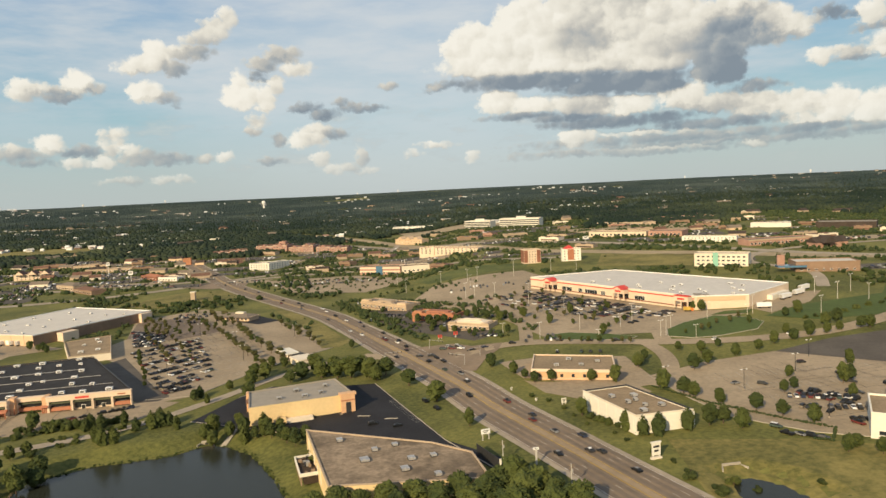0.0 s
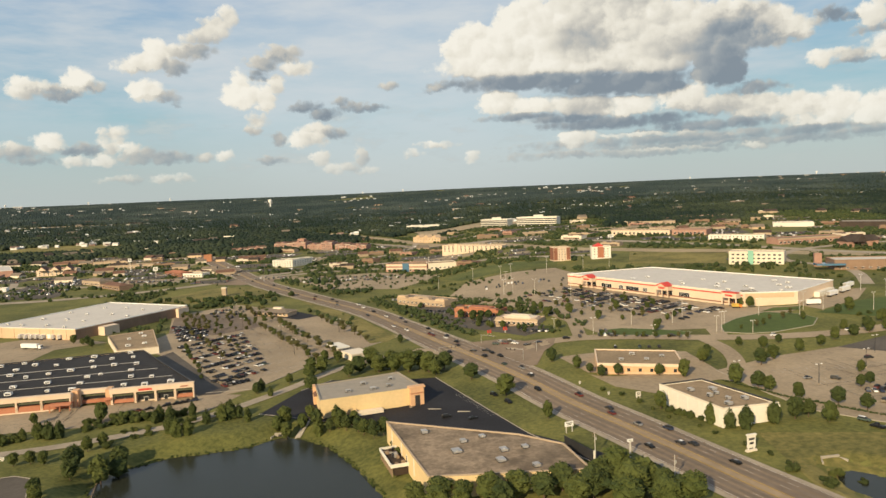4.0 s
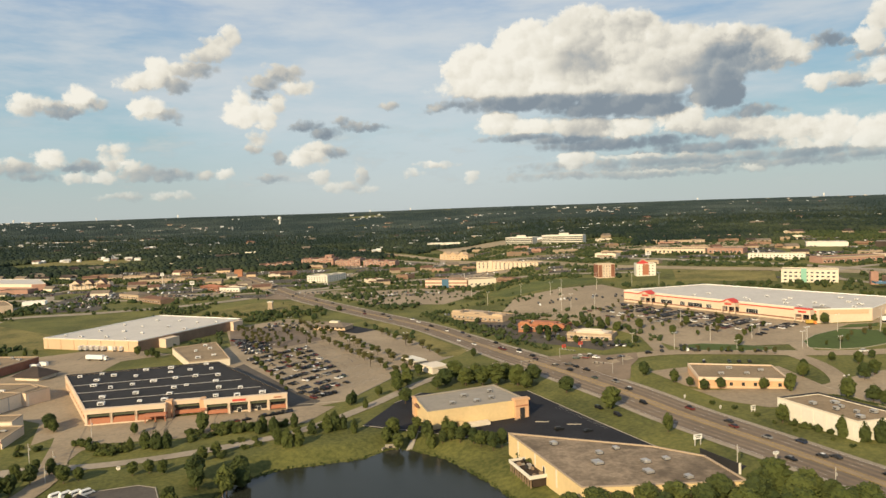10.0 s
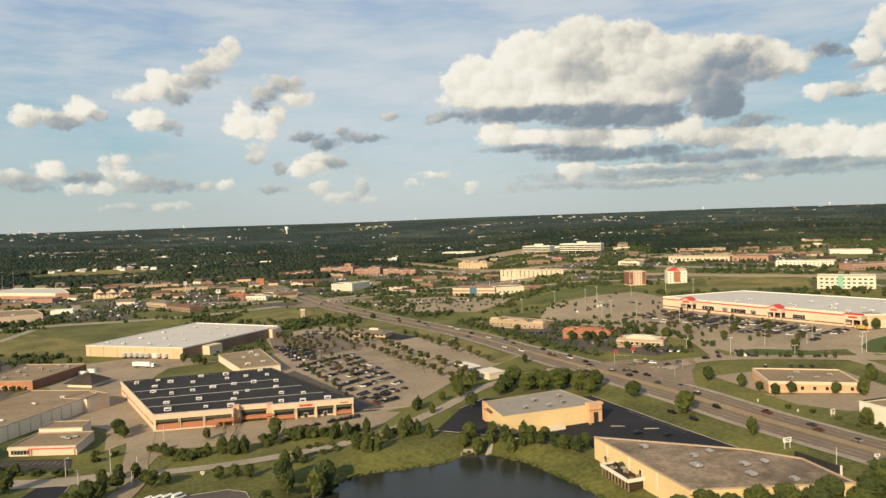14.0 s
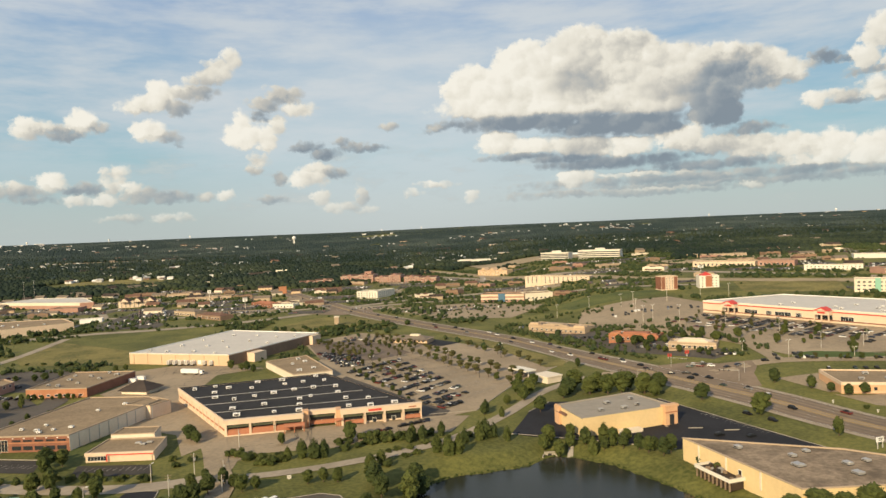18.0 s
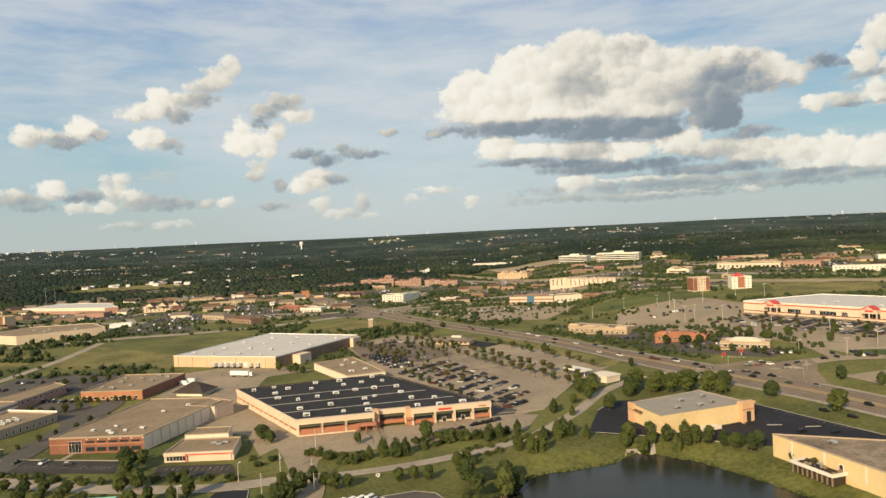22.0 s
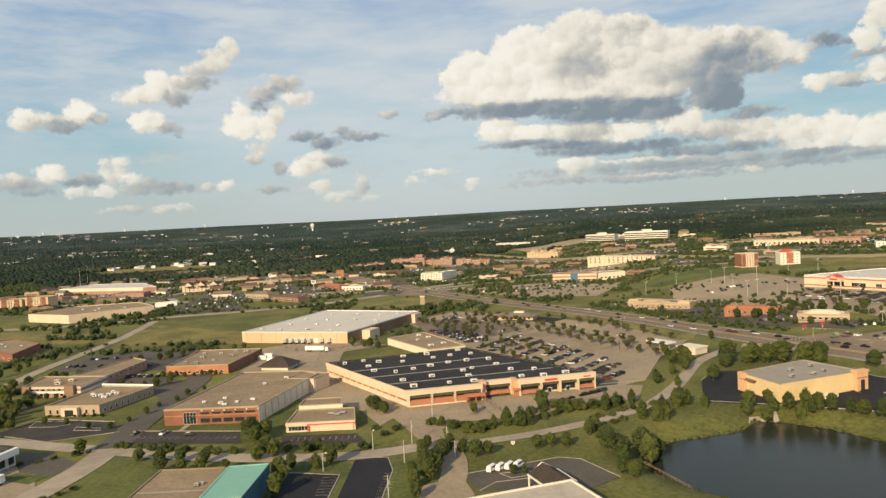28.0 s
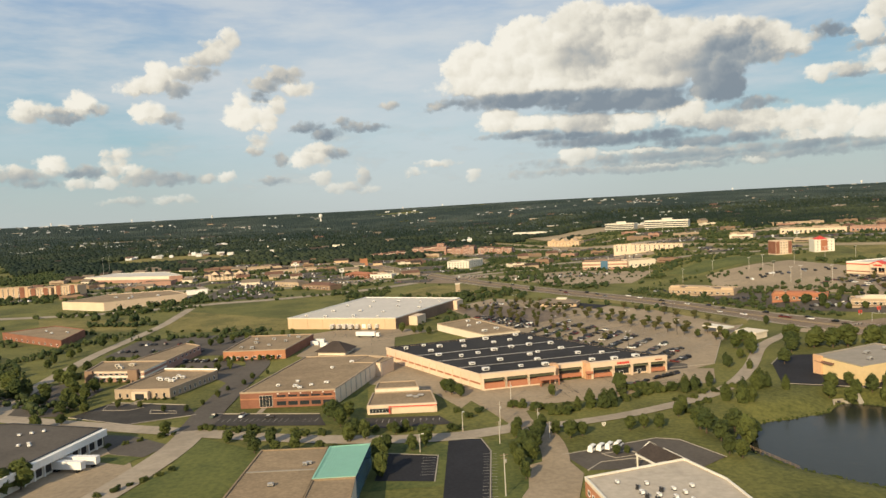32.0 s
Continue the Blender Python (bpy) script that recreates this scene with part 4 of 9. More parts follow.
sheet("lawn", [(-400, 306), (-366, 284), (-369, 236), (-408, 236), (-398, 268)], LAWN, "mown green lawn behind the tan warehouse", "lawn", 0.1)
sheet("lawn", [(-276, 282), (-262, 284), (-257, 262), (-259, 248), (-266, 226), (-282, 226)], LAWN, "striped mown lawn beside the lane", "lawn", 0.1)
sheet("lawn", [(-322, 284), (-300, 287), (-292, 280), (-291, 240), (-322, 238)], LAWN, "mown lawn round a small car park", "lawn", 0.1)
sheet("lawn", [(-431, 290), (-415, 284), (-418, 276), (-436, 283)], LAWN, "grass wedge beside the warehouse court", "lawn", 0.2)
sheet("lawn", [(-350, 366), (-334, 374), (-328, 318), (-350, 316)], LAWN, "mown lawn between office and shop", "lawn", 0.1)
for ax, ay, long, deep in ((-1310, 2560, 620, 60), (-1150, 2950, 260, 50), (-1560, 2380, 240, 40), (40, 1560, 300, 70), (330, 1180, 260, 60)):
    sheet("bare_field", [(ax - long / 2, ay + deep), (ax - long / 2 + 30, ay - deep), (ax + long / 2, ay - deep * 1.4), (ax + long / 2 - 20, ay + deep * 0.7)], BARE, "tan bare field among woods", "field", 1.5, 40)

for x, y, w, d in ((-540, 965, 90, 34), (-430, 925, 80, 30), (-660, 985, 70, 34), (-760, 1010, 80, 30), (-560, 1060, 90, 26), (-330, 1060, 60, 40), (-350, 1200, 120, 50), (-80, 985, 110, 26), (-120, 1260, 70, 26), (60, 1120, 110, 34), (150, 1340, 160, 40), (330, 970, 110, 30), (420, 900, 90, 24), (290, 740, 60, 20), (390, 650, 70, 30), (560, 1060, 90, 30), (-600, 1000, 60, 24), (-480, 1010, 60, 24)):
    sheet("far_lot", [(x - w / 2, y - d / 2), (x + w / 2, y - d * 0.7), (x + w / 2 + 8, y + d / 2), (x - w / 2 + 6, y + d * 0.6)], OLD_TARMAC if (x + y) % 3 else LOT, "far parking lot between shops", "parking lot", 0.25, 30)
# more car parks between the far shops
FAR_LOTS = []
lot_rng = random.Random(310)
tries = [(lot_rng.uniform(-900, -200), lot_rng.uniform(880, 1400)) if i % 3 else (lot_rng.uniform(-160, 640), lot_rng.uniform(880, 1420)) for i in range(300)]
for (x, y), ok in zip(tries, clear(np.array([q[0] for q in tries]), np.array([q[1] for q in tries]), 9.0)):
    w, d = lot_rng.uniform(36, 90), lot_rng.uniform(20, 40)
    if ok and not (y > 1130 and x < -240 - 0.36 * y) and all(abs(x - q[0]) > (w + q[2]) / 2 - 4 or abs(y - q[1]) > (d + q[3]) / 2 for q in FAR_LOTS):
        FAR_LOTS.append((x, y, w, d))
        sheet("far_lot", [(x - w / 2, y - d / 2), (x + w / 2, y - d * 0.6), (x + w / 2 + 6, y + d / 2), (x - w / 2 + 4, y + d * 0.55)], lot_rng.choice((OLD_TARMAC, OLD_TARMAC, LOT)), "far parking lot between shops", "parking lot", 0.25, 30)
sheet("junction", [(-34, 452), (-22, 474), (2, 470), (14, 456), (34, 455), (30, 438), (22, 424), (14, 396), (-8, 400), (-18, 420), (-40, 440)], ROAD, "wide paved highway junction", "road", 0.24, 10)
sheet("tree_lot", [(-585, 930), (-555, 912), (-492, 835), (-490, 806), (-560, 806), (-580, 850)], OLD_TARMAC, "dark asphalt lot full of trees", "parking lot", 0.25)
sheet("junction", [(-320, 905), (-290, 935), (-255, 905), (-250, 870), (-285, 850), (-330, 872)], ROAD, "paved crossroads of the highway", "road", 0.24, 14)
kerb([(-131, 344), (-88, 325), (-62, 311)])
kerb([(-118, 383), (-104, 402)])
kerb([(-44, 396), (-4, 293), (15, 256)])
kerb([(-250, 263), (-227, 271), (-212, 276), (-204, 273), (-194, 253)])
kerb([(-244, 247), (-238, 254), (-226, 256), (-219, 251)])
kerb([(62, 458), (66, 466), (80, 468), (104, 456), (119, 444), (112, 438), (92, 443), (72, 450)], closed=True)
kerb([(137, 438), (142, 456), (158, 472), (184, 486), (202, 474), (206, 458), (194, 440), (166, 430), (150, 430)], closed=True)
kerb([(-292, 287), (-279, 286), (-276, 271), (-281, 200)])
kerb([(-316, 274), (-296, 269), (-297, 244)])
kerb([(-478, 348), (-442, 331), (-413, 342)])
kerb([(-468, 373), (-424, 361)])
kerb([(-406, 342), (-352, 333)])
kerb([(102, 360), (110, 318), (117, 292), (140, 268), (174, 250)])
kerb([(-172, 386), (-146, 390), (-120, 448), (-84, 500)])
stalls((-279, 268), (-283, 205), 5.0, both=False)
stalls((-297, 250), (-297, 268), 5.0, both=False)
stalls((-402, 328), (-350, 320), 5.0, both=False)
stalls((-324, 313), (-296, 312), 5.0, both=False)
for k in range(7):
    f = k / 6
    stalls((-225 + 62 * f, 500 - 92 * f), (-170 + 50 * f, 560 - 105 * f), 4.8)
for k in range(6):
    stalls((66 + 14 * k, 640 - 24 * k), (30 + 16 * k, 560 - 14 * k), 4.8)
for k in range(4):
    stalls((128 + 8 * k, 350 - 19 * k), (210 + 6 * k, 350 - 24 * k), 4.8)
for x, y in ((-44, 338), (-30, 330)):
    kerb([(x - 3, y + 0.8), (x + 3, y - 1.0), (x + 3.4, y - 0.4), (x - 2.6, y + 1.4)], "pale kerb round a small lot island", closed=True)
stalls((-14, 322), (-30, 362), 4.6, both=False)
kerb([(-468, 368), (-452, 366), (-446, 360), (-452, 356), (-466, 358)], "pale kerb round a planted island", closed=True)
kerb([(-440, 354), (-426, 350), (-424, 346), (-438, 348)], "pale kerb round a planted island", closed=True)
kerb([(-236, 262), (-226, 264), (-222, 260), (-232, 257)], "pale kerb round a planted island", closed=True)


# sealed cracks wandering over the older lots
def cracks(cx, cy, wide, deep, turn, count, seed):
    rr = random.Random(seed)
    g = Geo()
    c, s_ = math.cos(turn), math.sin(turn)
    for i in range(count):
        along = rr.random() < 0.6
        x, y = rr.uniform(-wide, wide), rr.uniform(-deep, deep)
        line = []
        for k in range(rr.randint(4, 9)):
            line.append((cx + x * c - y * s_, cy + x * s_ + y * c))
            x += rr.uniform(2.5, 4.5) if along else rr.gauss(0, 0.5)
            y += rr.gauss(0, 0.5) if along else rr.uniform(2.5, 4.5)
        strip(line, -0.1, 0.1, 0.27, g, 1)
    return setting("sealed_cracks", g, OLD_TARMAC, "dark tar lines sealing cracks in the pavement", "marking")


cracks(-175, 530, 60, 34, 2.15, 90, 1)
cracks(170, 320, 40, 34, 0.2, 60, 2)
cracks(90, 560, 40, 50, 0.6, 60, 3)
cracks(-350, 500, 24, 40, 0.2, 40, 4)
cracks(-225, 346, 40, 6, 0.2, 24, 5)

# ---- buildings ----


def inset(poly, d):
    n = len(poly)
    out = []
    for i in range(n):
        a, b, c = Vector(poly[i - 1]), Vector(poly[i]), Vector(poly[(i + 1) % n])
        u, v = (b - a).normalized(), (c - b).normalized()
        n1, n2 = Vector((-u.y, u.x)), Vector((-v.y, v.x))
        m = (n1 + n2).normalized()
        out.append(tuple(b + m * (d / max(0.3, m.dot(n1)))))
    return out


class House:
    """A flat-roofed building on any outline, counter-clockwise: walls, roof and coping are parts of one thing."""

    def __init__(self, name, corners, h, wall, roof, label, category="building", parapet=0.7, coping=None, group="", level=None, dark_edges=()):
        self.c, self.h, self.name = corners, h, name
        TAKEN.append(corners)
        zs = lie(corners)
        self.low = min(zs) - 0.6
        self.base = sum(zs) / len(zs) if level is None else level
        self.top = self.base + h
        cx, cy = sum(p[0] for p in corners) / len(corners), sum(p[1] for p in corners) / len(corners)
        self.root = thing(name, (cx, cy, self.low), label, category, group)
        inner, n = inset(corners, 0.4), len(corners)
        self.roof_z = self.top - parapet
        out, inn = inset(corners, -0.1), inset(corners, 0.5)
        for i in range(n):
            j = (i + 1) % n
            part("wall", Geo().slab([corners[i], corners[j], inner[j], inner[i]], self.low, self.top), wall, self.root)
            part("coping", Geo().slab([out[i], out[j], inn[j], inn[i]], self.top - min(0.4, parapet), self.top + 0.16), DARK_METAL if i in dark_edges else coping or wall, self.root)
        g = Geo()
        g.add([(*p, self.roof_z - 0.3) for p in inner] + [(*p, self.roof_z) for p in inner], [tuple(range(n, 2 * n))])
        self.roof = part("roof", g, roof, self.root)

    def edge(self, k):
        a, b = Vector(self.c[k]), Vector(self.c[(k + 1) % len(self.c)])
        u = (b - a).normalized()
        return a, u, Vector((u.y, -u.x)), (b - a).length

    def block(self, k, s0, s1, o0, o1, z0, z1, g=None, slope=0.0):
        """A box on wall k: s along it, o outwards, z above the floor; slope: how far its top leans back."""
        a, u, n, _ = self.edge(k)
        q = lambda s, o, z: (*(a + u * s + n * o), self.base + z)
        return (g or Geo()).hexa([q(s0, o1, z0), q(s1, o1, z0), q(s1, o0, z0), q(s0, o0, z0), q(s0, o1 - slope, z1), q(s1, o1 - slope, z1), q(s1, o0, z1), q(s0, o0, z1)])

    def add(self, name, k, s0, s1, o0, o1, z0, z1, material, label="", slope=0.0):
        return part(name, self.block(k, s0, s1, o0, o1, z0, z1, None, slope), material, self.root, label)

    def band(self, k, z0, z1, material, name="band", out=0.08, label=""):
        return self.add(name, k, 0, self.edge(k)[3], -0.02, out, z0, z1, material, label)

    def window(self, k, s0, s1, z0, z1, glass=None, rim=None, bars=0):
        g = Geo()
        t = 0.12
        for s, e, lo, hi in ((s0, s1, z0, z0 + t), (s0, s1, z1 - t, z1), (s0, s0 + t, z0 + t, z1 - t), (s1 - t, s1, z0 + t, z1 - t)):
            self.block(k, s, e, -0.02, 0.14, lo, hi, g)
        for i in range(bars):
            m = s0 + (s1 - s0) * (i + 1) / (bars + 1)
            self.block(k, m - 0.05, m + 0.05, -0.02, 0.12, z0 + t, z1 - t, g)
        w = part("window", g, rim or WHITE_METAL, self.root)
        part("pane", self.block(k, s0 + t, s1 - t, -0.02, 0.06, z0 + t, z1 - t), glass or GLASS, w)

    def far_row(self, k, count, wide, z0, z1):
        """One storey's windows of a far building, joined: rims and panes."""
        rims, panes = Geo(), Geo()
        gap = (self.edge(k)[3] - 3.0) / count
        for i in range(count):
            m = 1.5 + gap * (i + 0.5)
            self.block(k, m - wide / 2 - 0.15, m + wide / 2 + 0.15, -0.02, 0.08, z0 - 0.15, z1 + 0.15, rims)
            self.block(k, m - wide / 2, m + wide / 2, -0.02, 0.14, z0, z1, panes)
        tagged(part("pane", panes, GLASS, tagged(part("window_strip", rims, WHITE_METAL, self.root), kind="stuff")), kind="stuff")

    def row(self, k, count, wide, z0, z1, start=None, end=None, glass=None, rim=None, bars=0):
        length = self.edge(k)[3]
        a, b = 1.5 if start is None else start, length - 1.5 if end is None else end
        gap = (b - a) / count
        for i in range(count):
            m = a + gap * (i + 0.5)
            self.window(k, m - wide / 2, m + wide / 2, z0, z1, glass, rim, bars)

    def door(self, k, s, wide=2.0, tall=2.4, material=None, name="door"):
        d = self.add(name, k, s, s + wide, -0.02, 0.1, 0.1, tall, material or GLASS)
        g = self.block(k, s - 0.12, s, -0.02, 0.16, 0.1, tall + 0.12)
        self.block(k, s + wide, s + wide + 0.12, -0.02, 0.16, 0.1, tall + 0.12, g)
        self.block(k, s - 0.12, s + wide + 0.12, -0.02, 0.16, tall, tall + 0.12, g)
        part("door_frame", g, WHITE_METAL, self.root)
        return d

    def on_roof(self, fx, fy):
        """A place on the roof by fractions along the first wall and inwards."""
        a, b, c, d = (Vector(self.c[i]) for i in (0, 1, 2, len(self.c) - 1 if len(self.c) == 4 else 3))
        return a.lerp(b, fx).lerp(d.lerp(c, fx), fy)




def rooftop_unit(at, z, size, u=(1, 0), kind="unit", material=None):
    """An air handler on its kerb with side louvres and a fan."""
    long, wide, tall = size
    n = (-u[1], u[0])
    ob = thing("rooftop_unit", (at[0], at[1], z), "pale galvanised rooftop air unit on a flat roof", "air unit", "rooftop units")
    part("curb", Geo().obox(at, u, long + 0.2, wide + 0.2, z - 0.02, z + 0.25), DARK_METAL, ob)
    part("housing", Geo().obox(at, u, long, wide, z + 0.25, z + tall), material or GALV, ob)
    part("lid", Geo().obox(at, u, long + 0.1, wide + 0.1, z + tall, z + tall + 0.08), material or GALV, ob)
    part("louvre", Geo().obox((at[0] - n[0] * wide / 2, at[1] - n[1] * wide / 2), u, long * 0.7, 0.08, z + 0.5, z + tall - 0.2), DARK_METAL, ob)
    part("fan_ring", Geo().tube(at[0] + u[0] * long * 0.22, at[1] + u[1] * long * 0.22, z + tall + 0.08, z + tall + 0.3, wide * 0.2, n=8), GALV, ob)


def units(b, spots, size=(2.6, 1.8, 1.3), material=None, seed=1):
    rng = random.Random(seed)
    u = b.edge(0)[1]
    for fx, fy in spots:
        p = b.on_roof(fx, fy)
        s = rng.uniform(0.75, 1.25)
        rooftop_unit((p.x, p.y), b.roof_z, (size[0] * s, size[1] * s, size[2] * rng.uniform(0.85, 1.2)), (u.x, u.y), material=material)


# strip store with a black roof: a stepped cream front with recessed bays, green awnings and terracotta below
fl, fr = Vector((-275.3, 358.3)), Vector((-174.8, 378.3))
fu = (fr - fl).normalized()
fn = Vector((fu.y, -fu.x))
front_at = lambda s, back: tuple(fl + fu * s - fn * back)
store = House("strip_store", [front_at(0.5, 2.4), front_at(40, 2.4), front_at(40, 8.0), front_at(59, 8.0), front_at(59, 2.4), front_at(102, 2.4), (-241.5, 470), (-329.5, 443.5)], 8.0, CREAM, BLACK_ROOF,
              "cream strip store with black flat roof and terracotta front", parapet=0.5, coping=CREAM, dark_edges=(5, 6))
left_wall = store.edge(7)[3]
store.band(7, 2.6, 3.6, TERRACOTTA, "stripe", 0.1, "terracotta stripe")
store.band(7, 0.0, 0.9, CREAM, "plinth", 0.25)
store.band(7, 6.4, 8.1, CREAM, "cornice", 0.4)
for i in range(12):
    store.add("pier", 7, 3 + i * 7.8, 3.8 + i * 7.8, -0.02, 0.45, 0, 6.4, CREAM)
for k, stop, tall in ((0, 39.5, 8.5), (2, 19.0, 8.3), (4, 43.0, 8.7)):
    store.add("fascia", k, 0, stop, -0.02, 2.4, 6.0, tall, CREAM)
    store.add("fascia_moulding", k, -0.1, stop + 0.1, -0.02, 2.65, tall - 0.5, tall + 0.05, CREAM)
for k in (1, 3):
    store.add("fascia", k, 0, 5.6, -0.02, 0.5, 6.0, 8.4, CREAM)
store.add("plinth", 0, 0, 30.5, 1.6, 2.45, 0, 0.8, CREAM)
bays = [(0, 1.4, 12.4, 0), (0, 13.4, 24.4, 0), (0, 25.4, 38.6, 0), (2, 3.2, 16.4, 1), (4, 1.4, 12.0, 2), (4, 13.2, 22.4, 3), (4, 23.6, 32.4, 3), (4, 33.6, 42.2, 4)]
for k, s0, s1, kind in bays:
    store.add("pilaster", k, s0 - 1.1, s0, -0.02, 2.3, 0, 6.0, CREAM)
    store.add("pilaster", k, s1, s1 + 0.6, -0.02, 2.3, 0, 6.0, CREAM)
    store.add("awning", k, s0, s1, -0.02, 2.2, 4.6, 6.0, AWNING, "dark green sloping awning", 1.5)
    if kind != 3:
        store.add("panel", k, s0, s1, -0.02, 2.25 if kind == 0 else 1.9, 0.8, 3.4 if kind == 0 else 2.5, TERRACOTTA, "terracotta low wall", 0.8)
    store.window(k, s0 + 0.4, s1 - 0.4, 1.0, 4.1, bars=5, rim=DARK_METAL)
    store.door(k, (s0 + s1) / 2 - 1.0, 1.9, 2.4)
store.add("sign_board", 4, 14.5, 21.5, 2.4, 2.5, 6.6, 7.7, RED_PAINT, "red sign lettering as a plain bar")
store.add("sign_board", 4, 36.0, 40.0, 2.4, 2.5, 6.7, 7.4, TERRACOTTA)
store.add("porch_roof", 0, 29.5, 40.0, 2.2, 6.4, 3.2, 4.2, TERRACOTTA, "terracotta porch roof", 2.2)
for s in (29.9, 34.8, 39.6):
    store.add("porch_post", 0, s - 0.25, s + 0.25, 5.6, 6.1, 0, 3.2, TERRACOTTA)
store.add("entrance_block", 2, -0.5, 2.6, -0.02, 5.0, 0, 8.9, PEACH, "peach entrance block")
store.add("entrance_block", 2, 16.8, 19.4, -0.02, 7.4, 0, 8.6, PEACH, "peach entrance block")
for s, o in ((0.2, 5.4), (2.2, 5.4), (16.8, 7.8), (18.8, 7.8), (17.8, 7.8)):
    store.add("porch_post", 2, s - 0.2, s + 0.2, o - 0.4, o, 0, 3.4, TERRACOTTA)
store.add("porch_roof", 2, 16.2, 20.0, 7.4, 9.0, 3.4, 4.4, TERRACOTTA, "terracotta porch roof", 1.2)


def store_roof(fx, fy):
    a_, b_, c_, d_ = (Vector(store.c[i]) for i in (0, 5, 6, 7))
    return a_.lerp(b_, fx).lerp(d_.lerp(c_, fx), fy)


store.on_roof = store_roof
for fx, wide in ((0.22, 0.95), (0.44, 0.93), (0.66, 0.88)):
    a, b = store.on_roof(0.01, fx), store.on_roof(wide, fx)
    u = (b - a).normalized()
    part("roof_seam", Geo().obox(tuple((a + b) / 2), u, (b - a).length, 0.35, store.roof_z, store.roof_z + 0.25), GALV, store.root, "pale raised roof seam")
units(store, [(0.09, 0.1), (0.28, 0.1), (0.4, 0.08), (0.12, 0.27), (0.3, 0.3), (0.46, 0.22), (0.66, 0.08), (0.76, 0.05), (0.9, 0.07), (0.52, 0.36), (0.6, 0.4)], (2.8, 2.2, 1.3), WHITE_METAL, 2)
units(store, [(0.84, 0.22), (0.74, 0.27), (0.78, 0.44), (0.2, 0.5), (0.33, 0.54), (0.46, 0.58), (0.12, 0.6), (0.6, 0.62), (0.72, 0.62), (0.85, 0.6), (0.16, 0.75), (0.28, 0.85), (0.62, 0.8)], (2.8, 2.2, 1.3), WHITE_METAL, 3)
units(store, [(0.4, 0.78), (0.75, 0.82), (0.88, 0.8), (0.66, 0.93), (0.5, 0.94), (0.9, 0.95), (0.22, 0.93), (0.08, 0.9)], (2.8, 2.1, 1.3), WHITE_METAL, 4)

# large beige store with a white roof behind it
big = House("warehouse_store", [(-422, 583), (-331.5, 554.5), (-279, 656), (-371, 698)], 9.0, BEIGE, WHITE_ROOF, "large beige warehouse store with white flat roof", parapet=0.4, coping=WHITE_METAL)
big.band(0, 8.2, 9.0, CREAM, "cornice", 0.15)
# shaded side wall, made darker with brown over the beige
big.band(1, 0, 8.0, BROWN_WALL, "cladding", 0.06, "dark brown side wall")
big.add("bay", 1, 20, 34, -0.02, 8, 0, 7.2, CREAM, "cream projecting entrance bay")
big.add("bay", 1, 100, 112, -0.02, 4, 0, 8.2, CREAM)
for i in range(7):
    big.add("pier", 0, 4 + i * 13.5, 4.7 + i * 13.5, -0.02, 0.3, 0, 8.2, BEIGE)
for i in range(5):
    big.add("dock_door", 0, 46 + i * 5, 49.2 + i * 5, -0.02, 0.12, 1.0, 4.2, WHITE_METAL)
units(big, [(0.1, 0.1), (0.3, 0.08), (0.55, 0.1), (0.8, 0.06), (0.2, 0.3), (0.45, 0.32), (0.7, 0.28), (0.15, 0.55), (0.4, 0.52), (0.66, 0.55), (0.9, 0.5), (0.25, 0.78), (0.5, 0.8), (0.75, 0.76), (0.9, 0.82)], (2.4, 1.8, 1.1), WHITE_METAL, 5)

annex = House("store_annex", [(-266.5, 485), (-241, 494), (-272, 560), (-299, 540)], 5.2, PALE_WALL, TAN_ROOF, "low white annex with tan gravel roof", parapet=0.5, coping=TAUPE_WALL)
units(annex, [(0.3, 0.2), (0.7, 0.25), (0.4, 0.6), (0.75, 0.65), (0.7, 0.85)], (3.0, 2.0, 1.2), WHITE_METAL, 6)

# yellow building with a grey roof beside the pond
tan = House("yellow_hall", [(-98.5, 333), (-50, 350), (-64, 380), (-106, 361)], 9.0, YELLOW_STUCCO, GREY_ROOF, "yellow stucco hall with grey flat roof", parapet=0.4, coping=GREY_ROOF)
tan.band(0, 8.3, 9.0, YELLOW_STUCCO, "cornice", 0.12)
tan.add("portal", 0, 44.5, 51.5, -0.5, 2.4, 0, 9.8, PEACH, "peach entrance portal")
tan.add("portal_cornice", 0, 43.8, 52.2, -0.6, 2.7, 9.2, 10.2, PEACH)
# flat dark panel stands for the shade in the entrance
tan.add("portal_niche", 0, 46.8, 49.4, 2.38, 2.46, 0.2, 5.6, DARK_METAL, "dark panel for the shaded entrance")
tan.add("portal_step", 0, 43.5, 53.0, 2.3, 4.5, 0, 0.35, CONCRETE)
tan.add("portal_band", 0, 44.5, 51.5, 2.38, 2.6, 6.3, 6.9, ORANGE_BRICK)
tan.add("canopy", 3, 1.0, 12, -0.02, 1.6, 6.2, 7.0, RED_SHINGLE, "brown sloping canopy", 1.0)
tan.add("pier", 3, 0, 5, -0.02, 1.4, 0, 9.4, PEACH)
tan.add("low_wall", 0, 17, 30, 0.5, 4.5, 0, 1.6, PALE_WALL)
tan.add("screen_wall", 0, 14.5, 17, -0.02, 3.5, 0, 2.6, YELLOW_STUCCO)
units(tan, [(0.3, 0.3), (0.55, 0.25), (0.5, 0.62), (0.82, 0.66), (0.72, 0.3)], (2.6, 2.0, 1.3), seed=7)

